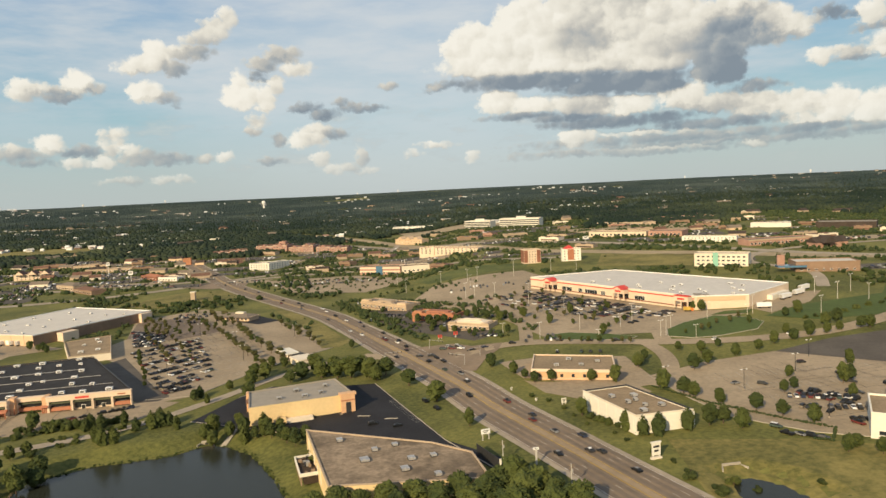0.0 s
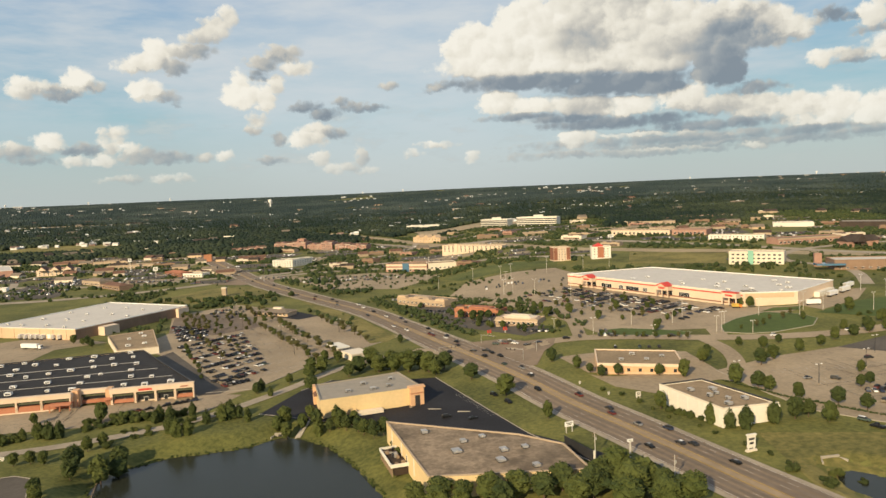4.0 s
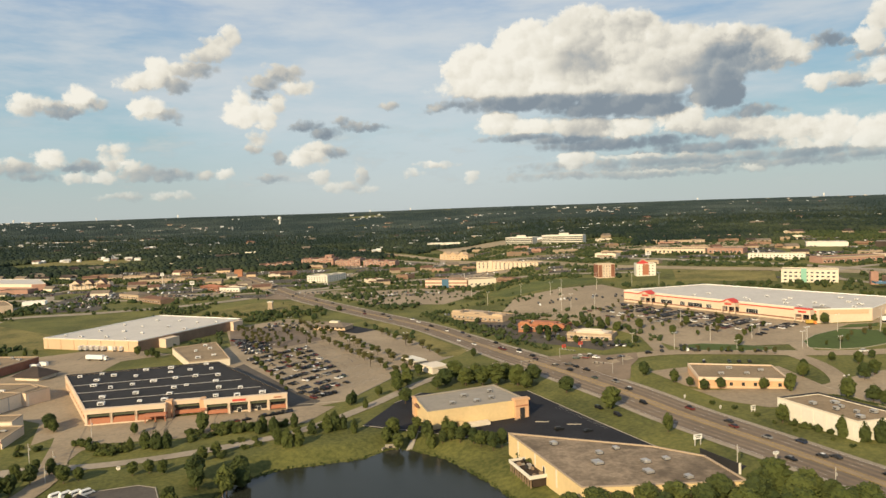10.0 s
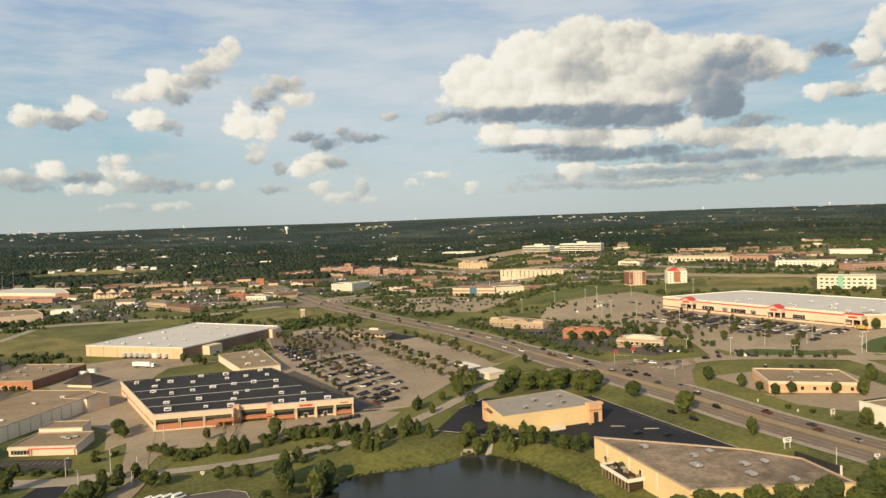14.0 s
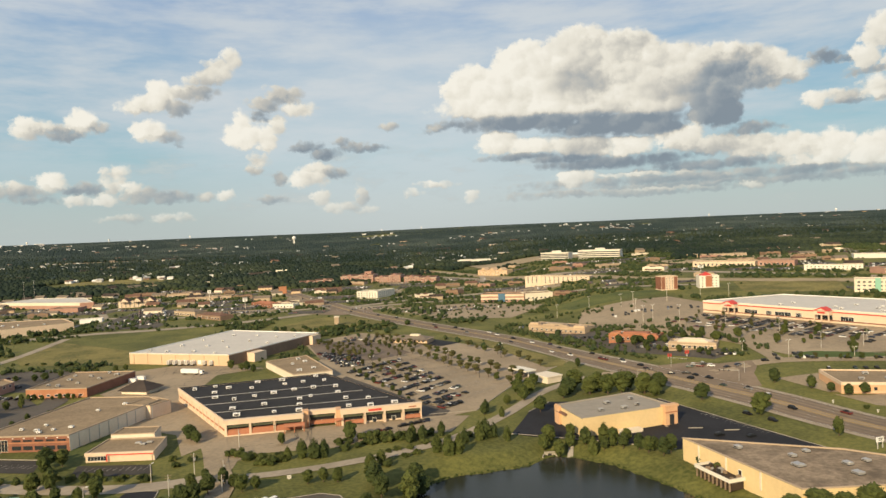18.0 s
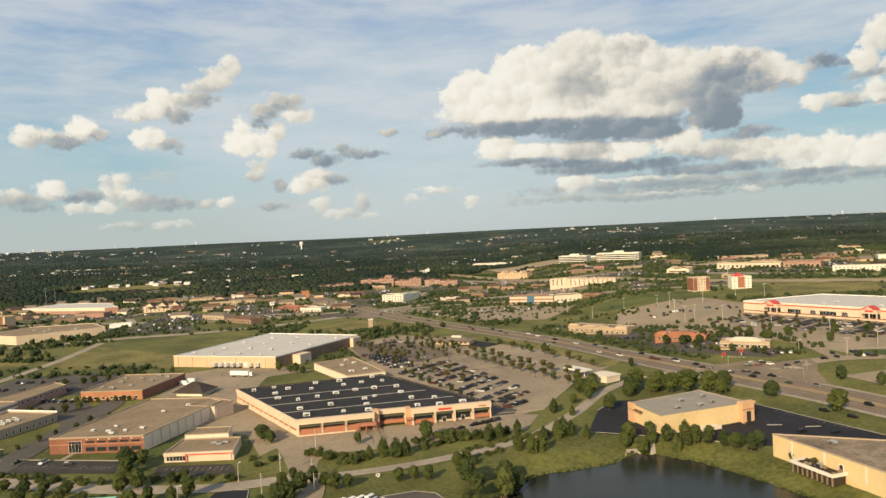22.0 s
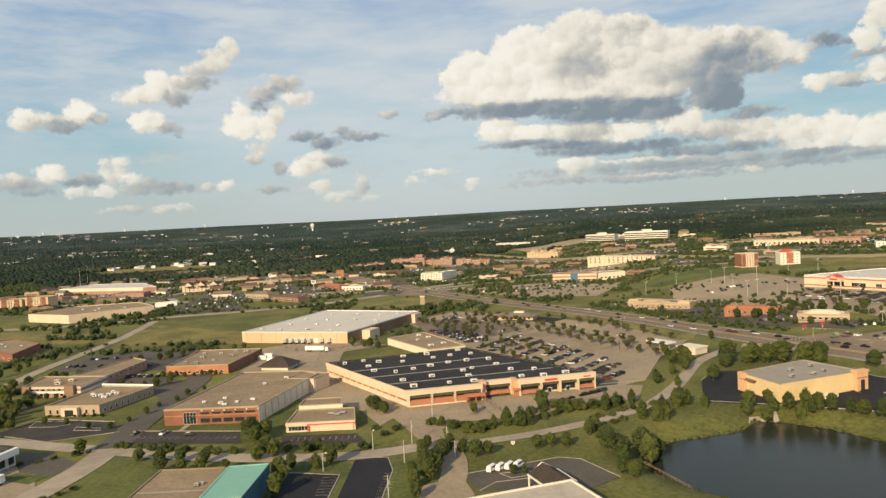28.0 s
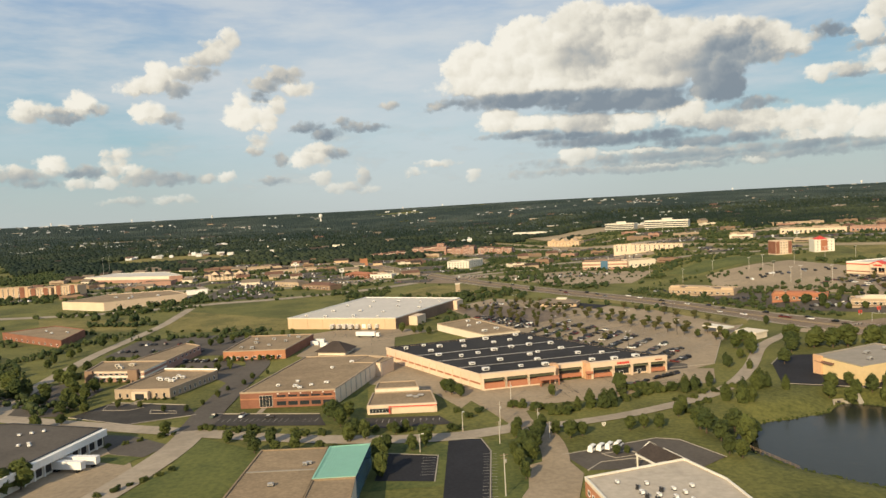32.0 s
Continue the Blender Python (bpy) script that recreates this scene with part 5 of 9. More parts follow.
# brown-roofed building near the pond, with a loading terrace
brown = House("flat_store", [(-63.8, 297), (-44.5, 237), (12, 238), (6.5, 263), (-9, 275)], 7.0, YELLOW_STUCCO, BROWN_ROOF, "low yellow store with stained brown gravel roof", parapet=0.35, coping=TAUPE_WALL)
for s in (10, 26, 44):
    brown.add("pier", 0, s, s + 0.7, -0.02, 0.35, 0, 6.6, PALE_WALL)
brown.add("terrace_floor", 0, 17, 36, 0.0, 6.6, 0.6, 1.3, MULCH, "raised dark planted terrace")
brown.add("terrace_wall", 0, 17, 36, 6.6, 7.1, 0.9, 2.2, WHITE_WALL, "white terrace rim")
brown.add("terrace_wall", 0, 16.6, 17.1, 0.0, 7.1, 0.9, 2.2, WHITE_WALL)
brown.add("terrace_wall", 0, 35.9, 36.4, 0.0, 7.1, 0.9, 2.2, WHITE_WALL)
for i in range(9):
    brown.add("terrace_post", 0, 17.2 + i * 2.3, 17.6 + i * 2.3, 6.3, 6.8, -2.5, 0.9, WOOD)
# dark block behind the posts stands for shade below the terrace
brown.add("terrace_base", 0, 17.5, 35.5, 0.0, 5.6, -2.5, 0.6, MULCH)
rng = random.Random(11)
for i in range(16):
    s, o = 18.5 + rng.random() * 16, 1.0 + rng.random() * 4.0
    brown.add("crate", 0, s, s + rng.uniform(0.7, 1.8), o, o + rng.uniform(0.7, 1.4), 1.4, 1.4 + rng.uniform(0.6, 2.0), rng.choice((WOOD, DARK_METAL, GALV, MULCH)))
brown.door(0, 33, 1.6, 4.0, DARK_METAL)
units(brown, [(0.16, 0.2), (0.3, 0.4), (0.1, 0.55), (0.55, 0.3), (0.72, 0.52), (0.45, 0.6), (0.85, 0.7), (0.3, 0.75)], (3.2, 2.6, 0.9), seed=8)

# white-walled store across the highway
# back copings are coloured dark for the shade inside the parapet
white = House("white_store", [(59.5, 317), (73.5, 279), (98.3, 284), (81, 323)], 8.0, WHITE_WALL, TAN_ROOF, "white-walled store with tan gravel roof", parapet=0.8, coping=PALE_WALL, dark_edges=(2, 3))
for k, n in ((0, 6), (1, 4)):
    for i in range(n):
        white.add("panel", k, 1.5 + i * 6.4, 6.6 + i * 6.4, -0.02, 0.18, 0.4, 7.0, WHITE_WALL)
for i in range(5):
    white.window(0, 2.5 + i * 7, 4.8 + i * 7, 1.0, 3.2)
white.door(1, 10, 2.4, 2.6)
units(white, [(0.3, 0.3), (0.55, 0.35), (0.7, 0.5), (0.35, 0.7), (0.75, 0.75), (0.5, 0.55), (0.85, 0.3)], (2.6, 2.0, 1.2), seed=9)

mid = House("low_store", [(42, 367), (84.5, 357), (90, 388), (47.5, 399)], 5.2, PEACH, TAN_ROOF, "low store with peach front and tan roof", parapet=0.5, coping=CREAM)
mid.band(0, 3.9, 4.9, CREAM, "fascia", 0.5)
mid.band(0, 0, 0.8, BEIGE, "plinth", 0.12)
mid.band(3, 3.6, 4.6, CREAM, "stripe", 0.12)
mid.row(0, 7, 1.8, 1.0, 3.0, rim=BEIGE)
units(mid, [(0.3, 0.3), (0.6, 0.35), (0.45, 0.7), (0.8, 0.6)], (2.4, 1.8, 1.1), seed=10)

# the large store with red gables
depot = House("large_store", [(78, 657), (178.5, 508.5), (217, 505.5), (268, 552), (163.5, 682)], 9.0, CREAM, WHITE_ROOF, "very large cream store with white roof and red gabled entrances", parapet=0.5, coping=WHITE_METAL)
dl = depot.edge(0)[3]
depot.band(0, 6.6, 7.5, RED_PAINT, "stripe", 0.3, "bright red fascia stripe")
depot.band(0, 7.5, 9.1, PALE_WALL, "fascia", 0.4)
depot.band(0, 0, 0.9, BRICK, "plinth", 0.15)
for s0, s1 in ((23, 36), (106, 118), (166, 178)):
    depot.add("porch", 0, s0, s1, -0.02, 6, 5.0, 8.6, CREAM, "cream entrance porch")
    for s in (s0, (s0 + s1) / 2 - 0.4, s1 - 0.8):
        depot.add("porch_pier", 0, s, s + 0.8, 5.0, 6.0, 0, 5.0, CREAM)
    depot.add("sign_band", 0, s0 + 3, s1 - 3, 6.0, 6.12, 6.2, 7.6, RED_PAINT)
    a, u, n, _ = depot.edge(0)
    c = a + u * ((s0 + s1) / 2) + n * 2.5
    if s0 < 150:
        part("gable_roof", Geo().gable(tuple(c), (n.x, n.y), 8.5, s1 - s0 + 1, depot.base + 8.4, depot.base + 11.2), RED_PAINT, depot.root, "bright red gabled roof")
        part("gable_front", Geo().gable(tuple(c + n * 4.4), (n.x, n.y), 0.3, (s1 - s0) * 0.62, depot.base + 8.5, depot.base + 10.3), CREAM, depot.root)
    else:
        depot.add("red_block", 0, s0, s1, 2, 6.1, 8.6, 9.5, RED_PAINT)
for s0, s1 in ((42, 54), (62, 67), (70, 84), (88, 93), (124, 134)):
    depot.window(0, s0, s1, 0.8, 4.2, bars=4)
for s0, s1 in ((24, 36), (106, 118), (168, 176)):
    depot.window(0, s0, s1, 0.3, 4.4, bars=3, rim=ORANGE_PAINT if s0 > 150 else None)
depot.add("garden_wall", 1, 2, 36, -0.02, 0.3, 5.0, 8.0, BEIGE)
depot.add("dock", 2, 30, 60, -0.02, 4, 0, 4.5, WHITE_WALL)
units(depot, [(0.1, 0.3), (0.25, 0.15), (0.4, 0.3), (0.55, 0.2), (0.7, 0.3), (0.85, 0.2), (0.2, 0.5), (0.35, 0.55), (0.5, 0.45), (0.65, 0.55), (0.8, 0.5), (0.15, 0.8), (0.3, 0.85), (0.5, 0.8), (0.7, 0.85), (0.9, 0.75)], (3.0, 2.2, 1.1), WHITE_METAL, 12)
p = depot.on_roof(0.93, 0.3)
rooftop_unit((p.x, p.y), depot.roof_z, (9, 8, 0.6), material=GREY_ROOF)

# brick office and its neighbours in the west
brick = House("brick_office", [(-393.5, 348.5), (-346.5, 346.5), (-329.5, 414), (-340, 424), (-377, 428)], 8.0, BRICK, TAN_ROOF, "red brick office and workshop with tan gravel roof", parapet=0.4, coping=TAUPE_WALL)
brick.band(0, 7.4, 8.05, TAUPE_WALL, "cornice", 0.15)
brick.band(0, 4.3, 4.8, ORANGE_BRICK, "stripe", 0.06)
brick.band(1, 0, 7.6, PALE_WALL, "side_cladding", 0.06)
brick.window(0, 9.5, 16, 0.4, 6.2, bars=3, rim=PALE_WALL)
brick.row(0, 5, 4.6, 1.0, 3.0, 17.5, 46, rim=DARK_METAL)
brick.row(0, 5, 4.6, 5.0, 6.2, 17.5, 46, rim=BRICK)
for i in range(6):
    brick.add("lamp", 0, 18.5 + i * 5.6, 19.1 + i * 5.6, 0.05, 0.4, 6.7, 7.1, WHITE_METAL)
brick.add("path", 0, 10.5, 13, 0.2, 11, -0.1, 0.2, CONCRETE, "pale entrance path")
brick.add("dock_bay", 1, 58, 69.6, 0.05, 3.5, 0, 6.6, WHITE_WALL, "white loading bay block")
for i in range(7):
    brick.add("downpipe", 1, 6 + i * 7.0, 6.5 + i * 7.0, 0.05, 0.3, 0, 7.3, GALV)
units(brick, [(0.2, 0.15), (0.45, 0.12), (0.62, 0.14), (0.3, 0.25), (0.75, 0.2), (0.55, 0.08), (0.2, 0.62), (0.25, 0.8)], (2.0, 1.5, 1.0), WHITE_METAL, 13)
block = House("white_block", [(-346, 406), (-329.5, 401), (-323, 414), (-338, 424)], 7.8, CREAM, TAN_ROOF, "white loading block beside the workshop", parapet=0.3, coping=TAUPE_WALL)
shed = thing("hipped_shed", (-366, 474, 0), "low shed with dark hipped shingle roof", "shed")
part("wall", Geo().obox((-366, 474), (0.97, -0.24), 19, 15, -0.5, 2.6), PALE_WALL, shed)
part("roof", Geo().hip((-366, 474), (0.97, -0.24), 22, 18, 2.6, 8.2), BROWN_SHINGLE, shed)
red2 = House("orange_brick_hall", [(-439, 467), (-397.5, 464.5), (-389, 518), (-436, 523)], 6.2, ORANGE_BRICK, TAN_ROOF, "orange brick hall with tan roof", parapet=0.5, coping=TAUPE_WALL)
red2.row(0, 7, 2.4, 1.0, 2.6)
red2.band(1, 0, 5.6, BRICK, "cladding", 0.05)
units(red2, [(0.2, 0.2), (0.4, 0.15), (0.6, 0.3), (0.3, 0.5), (0.75, 0.55), (0.5, 0.7), (0.2, 0.75), (0.85, 0.8), (0.65, 0.9)], (2.4, 1.8, 1.2), seed=14)
small = House("small_shop", [(-329, 327), (-297, 326.5), (-300, 349), (-328.5, 349)], 4.4, CREAM, TAN_ROOF, "small cream shop with red stripe and tan roof", parapet=0.3, coping=TAUPE_WALL)
small.band(0, 3.0, 4.5, CREAM, "fascia", 0.9)
small.add("stripe", 0, 10, 32, 0.9, 1.0, 3.3, 3.8, RED_PAINT, "red stripe")
small.add("stripe", 0, 10, 10.6, 0.9, 1.0, 0.4, 3.8, RED_PAINT)
small.window(0, 1, 10, 0.6, 2.8, bars=5)
small.add("panel", 0, 12, 31, -0.02, 0.5, 0.2, 3.0, CREAM)
smallback = House("shop_rear_hall", [(-327.5, 349.3), (-306, 349.3), (-308, 362), (-327, 362)], 6.4, PALE_WALL, TAN_ROOF, "taller rear hall of the small shop", parapet=0.3, coping=TAUPE_WALL)
units(small, [(0.62, 0.6), (0.72, 0.5), (0.8, 0.62)], (2.2, 1.2, 0.8), seed=15)
# the wall colour is a darker taupe that takes in their shade
cub = House("pale_office", [(-470, 380), (-439, 376.3), (-426.3, 415.5), (-461, 425)], 5.2, TAUPE_WALL, TAN_ROOF, "pale one-storey office with tan gravel roof", parapet=0.7, coping=TAUPE_WALL)
cub.row(0, 7, 1.6, 0.8, 3.2, 1, 30, rim=CREAM)
cub.row(1, 9, 1.4, 0.8, 3.0)
cub.add("porch", 0, 11, 20, -0.02, 2.5, 0, 4.4, CREAM, "cream entrance porch")
cub.add("porch_glass", 0, 13, 18, 2.48, 2.56, 0.2, 3.4, GLASS)
cub.add("path", 0, 14.5, 16.5, 2.5, 8, -0.1, 0.2, CONCRETE)
cub.band(2, 5.0, 6.2, WHITE_METAL, "screen", 0.1)
units(cub, [(0.5, 0.5), (0.6, 0.55), (0.4, 0.48), (0.7, 0.6), (0.55, 0.68), (0.3, 0.55), (0.65, 0.42)], (2.6, 1.6, 1.3), WHITE_METAL, 16)
off = House("banded_office", [(-509, 425), (-470.5, 418.5), (-468, 446), (-512, 454)], 6.4, PINK_BRICK, TAN_ROOF, "two-storey brick office with pale bands", parapet=0.5, coping=TAUPE_WALL)
off.band(0, 2.6, 3.7, WHITE_WALL, "band", 0.1)
off.band(1, 2.6, 3.7, WHITE_WALL, "band", 0.1)
off.band(1, 5.4, 6.3, WHITE_WALL, "cornice", 0.12)
off.add("stair_block", 0, 30, 36, -0.02, 2.5, 0, 7.6, BROWN_WALL, "brown brick stair block")
off.add("stair_block", 0, 1, 6, -0.02, 1.5, 0, 6.9, BROWN_WALL, "brown brick stair block")
off.band(0, 5.4, 6.3, CREAM, "cornice", 0.12)
off.row(0, 10, 2.6, 3.9, 5.3)
off.row(0, 8, 2.4, 0.8, 2.5)
wing = House("office_wing", [(-493, 452.5), (-468.5, 447), (-463.5, 495), (-478, 507)], 6.2, PINK_BRICK, TAN_ROOF, "brick office wing with tan roof", parapet=0.5, coping=TAUPE_WALL)
wing.row(1, 8, 2.6, 3.6, 5.2)
units(off, [(0.4, 0.5), (0.6, 0.6), (0.5, 0.3)], (3.0, 2.0, 1.4), PALE_WALL, 17)

# tan warehouse with a pale green roof, red brick office, dark-roofed warehouse with trailers
green = House("green_roofed_hall", [(-361.5, 205), (-336, 205), (-336, 261.5), (-360.5, 262)], 8.0, PALE_WALL, TAN_ROOF, "tan warehouse hall beside a green roof", parapet=0.2, coping=TAN_ROOF)
green2 = House("green_roofed_wing", [(-336, 231), (-322, 231.5), (-320.5, 262.5), (-335.2, 261.5)], 8.2, PALE_WALL, GREEN_ROOF, "wing with pale green standing-seam metal roof", parapet=0.05, coping=GREEN_ROOF)
green3 = House("tan_roofed_wing", [(-336, 205), (-321, 205), (-322, 230.9), (-336, 230.7)], 8.0, PALE_WALL, TAN_ROOF, "wing of the hall with tan roof", parapet=0.2, coping=TAN_ROOF)
for i in range(14):
    a, b = Vector((-336 + i, 231.3)), Vector((-335 + i * 1.02, 261.6))
    part("roof_rib", Geo().obox(tuple((a + b) / 2), tuple((b - a).normalized()), 30, 0.08, green2.roof_z, green2.roof_z + 0.09), GREEN_ROOF, green2.root)
# the whole east wall is covered in dark blue
green2.band(1, 0, 8.0, BLUE_GLASS, "glazed_wall", 0.06, "dark blue side wall")
units(green, [(0.8, 0.7), (0.85, 0.72), (0.5, 0.4)], (1.8, 1.2, 0.9), seed=18)
part("roof_band", Geo().box(-360, 240, green.roof_z, -337, 241, green.roof_z + 0.12), GREY_ROOF, green.root)
redb = House("red_brick_office", [(-249, 226.5), (-245, 200), (-205.5, 204), (-206.8, 220), (-213.8, 238)], 6.0, ORANGE_BRICK, PALE_ROOF, "red brick office with pale roof and white coping", parapet=0.5, coping=WHITE_WALL)
redb.row(0, 6, 1.8, 1.2, 3.0)
redb.row(2, 4, 1.8, 1.2, 3.0)
redb.band(0, 5.0, 5.9, PALE_WALL, "cornice", 0.15)
redb.band(3, 5.0, 5.9, PALE_WALL, "cornice", 0.15)
porch = thing("gabled_porch", (-219, 243, 0), "gabled porch with dark shingles and white gable front", "porch")
part("roof", Geo().gable((-219.5, 243.5), (-0.35, 0.94), 13, 11, 4.6, 8.0, 0.4), BROWN_SHINGLE, porch)
part("gable_front", Geo().gable((-217.3, 237.6), (-0.35, 0.94), 0.4, 10.4, 4.7, 7.9), WHITE_WALL, porch)
part("barge_board", Geo().gable((-221.8, 249.9), (-0.35, 0.94), 0.5, 11.6, 4.4, 8.2), WHITE_WALL, porch, "white barge board")
part("eaves_board", Geo().obox((-224.9, 241.6), (-0.35, 0.94), 13.4, 0.4, 4.3, 4.9), WHITE_WALL, porch)
part("eaves_board", Geo().obox((-214.1, 245.5), (-0.35, 0.94), 13.4, 0.4, 4.3, 4.9), WHITE_WALL, porch)
for dx, dy in ((-4.5, -1.8), (4.5, 1.6), (-8, 8), (0.6, 11)):
    part("post", Geo().box(-219 + dx - 0.25, 239 + dy - 0.25, -0.3, -219 + dx + 0.25, 239 + dy + 0.25, 4.7), WHITE_WALL, porch)
units(redb, [(0.5, 0.3), (0.6, 0.4), (0.7, 0.5), (0.4, 0.55), (0.2, 0.4), (0.3, 0.7), (0.8, 0.6), (0.55, 0.6), (0.15, 0.2)], (1.6, 1.0, 0.9), WHITE_METAL, 19)
units(redb, [(0.45, 0.45), (0.65, 0.3), (0.35, 0.3), (0.75, 0.35)], (0.8, 0.8, 1.2), DARK_METAL, 20)
ware = House("dark_roofed_warehouse", [(-465, 220), (-454, 222), (-438, 301), (-484, 315), (-520, 312), (-500, 230)], 8.0, WHITE_WALL, BROWN_ROOF, "white warehouse with dark flat roof and loading docks", parapet=0.2, coping=DARK_METAL)
ware.roof.data.materials[0] = OLD_TARMAC
ware.band(1, 4.9, 7.6, WHITE_METAL, "fascia", 2.2, "pale metal canopy fascia")
for i in range(9):
    ware.add("dock_door", 1, 38 + i * 4.8, 41.2 + i * 4.8, -0.02, 0.3, 1.1, 4.2, DARK_METAL, "dark dock door")
    ware.add("dock_bumper", 1, 37.2 + i * 4.8, 37.7 + i * 4.8, -0.02, 0.8, 0.2, 4.6, WHITE_METAL)
for i, (x, y) in enumerate(((-470, 296), (-466, 298), (-462, 282), (-459, 284), (-457, 281), (-462, 300))):
    rooftop_unit((x, y), ware.roof_z, (1.2, 1.0, 0.8), material=WHITE_METAL)
wbrick = House("brick_hall", [(-672, 606), (-590, 548), (-598, 600), (-640, 632)], 6.0, BRICK, TAN_ROOF, "long brick hall with tan roof", parapet=0.4)
wbrick.row(0, 10, 2.2, 1.0, 2.6)
units(wbrick, [(0.4, 0.5), (0.6, 0.4), (0.8, 0.6)], (2.2, 1.6, 1.1), WHITE_METAL, 21)
yel = House("pale_yellow_plant", [(-724, 797), (-662, 766), (-592, 821), (-630, 868), (-700, 856)], 8.5, WHITE_WALL, TAN_ROOF, "long pale yellow plant with tan roof", parapet=0.4, coping=CREAM)
yel.band(0, 0, 8.4, CREAM, "cladding", 0.05)
yel.band(1, 0, 8.4, CREAM, "cladding", 0.05)
units(yel, [(0.3, 0.4), (0.5, 0.5), (0.7, 0.4), (0.8, 0.7)], (3, 2, 1.3), WHITE_METAL, 22)
pink = House("long_pink_hall", [(-852, 1097), (-700, 1045), (-682, 1050), (-740, 1135), (-830, 1160)], 9, PINK_BRICK, WHITE_ROOF, "long hall with pale roof and pink parapet", parapet=0.3, coping=WHITE_WALL)
pink.band(0, 4.5, 9.0, PALE_WALL, "fascia", 0.1)
pinkf = House("pink_shop", [(-722, 1003), (-682, 1004), (-682, 1030), (-722, 1030)], 6, PINK_BRICK, TAN_ROOF, "pink shop front before the hall")

# odds and ends in the yard behind the brick office
tarp = thing("tarp_covered_stack", (-343, 404, 0), "stack of goods under a blue tarpaulin in the yard", "stack")
part("tarpaulin", Geo().obox((-340.5, 398.5), (0.97, 0.24), 5, 3, 0.0, 1.4, 0.8), BLUE_GLASS, tarp, "blue tarpaulin")
part("pallet", Geo().obox((-340.5, 398.5), (0.97, 0.24), 5.3, 3.2, -0.05, 0.15), WOOD, tarp)
for x, y, l in ((-386, 507, 6), (-384, 515, 7), (-378, 498, 5)):
    t = thing("storage_container", (x, y, 0), "white storage container in the yard", "container", "storage containers")
    part("box", Geo().obox((x, y), (0.97, -0.24), l, 2.5, 0.1, 2.7), WHITE_METAL, t)
    part("door", Geo().obox((x - l * 0.485 - 0.1, y + l * 0.12), (0.97, -0.24), 0.08, 2.2, 0.25, 2.5), GALV, t)

# ---- buildings farther off ----


def plain(name, a, b, deep, h, wall, roof, label, rows=0, count=8, wide=2.2, tall=1.5, group="", coping=None, near=False):
    """A box of a building from its front corners a and b."""
    d = math.dist(a, b)
    u = ((b[0] - a[0]) / d, (b[1] - a[1]) / d)
    n = (-u[1] * deep, u[0] * deep)
    house = House(name, [a, b, (b[0] + n[0], b[1] + n[1]), (a[0] + n[0], a[1] + n[1])], h, wall, roof, label, "building", 0.6, coping, group)
    for r in range(rows):
        z = 1.0 + r * (h - 1.2) / max(1, rows)
        (house.row if near else house.far_row)(0, count, wide, z, z + tall)
    return house


def stepped(name, a, b_, deep, h, walls, roof, label, blocks, count):
    """A restaurant: a low hall with a window front, raised parapets of several heights and a brim over the windows."""
    b = plain(name, a, b_, deep, h, walls[0], roof, label, 1, count, 2.2, 1.8, near=True)
    u, long = b.edge(0)[1], b.edge(0)[3]
    b.band(0, h * 0.66, h * 0.74, walls[1], "brim", 0.9)
    b.band(0, 0, 0.8, BROWN_WALL, "plinth", 0.15)
    b.band(3, h * 0.66, h * 0.74, walls[1], "brim", 0.7)
    for fx, fy, w, d, up, k in blocks:
        q = b.on_roof(fx, fy)
        part("raised_parapet", Geo().obox(tuple(q), tuple(u), long * w, deep * d, b.roof_z, b.top + up, 0.97), walls[k], b.root)
    units(b, [(0.2, 0.7), (0.55, 0.8), (0.8, 0.65)], (1.8, 1.4, 1.0), seed=int(a[1]))
    return b


stepped("orange_restaurant", (-30, 572), (4, 552), 17, 5.2, (TERRACOTTA, ORANGE_BRICK), TAN_ROOF, "red-brown brick roadside restaurant with stepped parapets", ((0.14, 0.12, 0.2, 0.28, 1.3, 1), (0.5, 0.08, 0.3, 0.14, 0.7, 0), (0.85, 0.14, 0.22, 0.3, 1.1, 0), (0.5, 0.6, 0.5, 0.5, 0.9, 0)), 9)
# taupe walls are darkened for the shade under the pale brims
b = stepped("beige_restaurant", (-1, 512), (28, 497), 16, 4.8, (TAUPE_WALL, CREAM), TAN_ROOF, "beige restaurant with pale raised roofs", ((0.5, 0.5, 0.82, 0.7, 0.8, 1), (0.5, 0.5, 0.5, 0.42, 1.9, 1), (0.1, 0.1, 0.16, 0.2, 0.7, 0), (0.9, 0.1, 0.16, 0.2, 0.7, 0)), 8)
part("roof_cap", Geo().hip(tuple(b.on_roof(0.5, 0.5)), (0.89, -0.46), 20, 9, b.top + 0.7, b.top + 2.4), PALE_WALL, b.root)
stepped("brown_shops", (-83, 666), (-38, 628), 19, 6.0, (TAUPE_WALL, BEIGE), DUN_ROOF, "row of brown brick shops with tan parapets", ((0.1, 0.12, 0.16, 0.25, 1.4, 1), (0.36, 0.06, 0.2, 0.12, 0.7, 1), (0.62, 0.1, 0.14, 0.2, 1.0, 0), (0.9, 0.14, 0.18, 0.3, 1.3, 1), (0.4, 0.6, 0.3, 0.4, 0.8, 0)), 11)
b = plain("hotel_tower", (91, 823), (111, 826), 15, 16, CREAM, GREY_ROOF, "five-storey cream hotel with brick panel", 5, 5, 1.6, 1.5, near=True)
b.add("brick_panel", 0, 0.2, 4.6, -0.02, 0.3, 1, 15.4, BRICK, "brown brick wall panel")
b.add("brick_panel", 0, 15.4, 19.8, -0.02, 0.3, 1, 15.4, BRICK, "brown brick wall panel")
b.add("brick_panel", 3, 0.3, 14.5, -0.02, 0.2, 1, 15.4, BRICK, "brown brick wall panel")
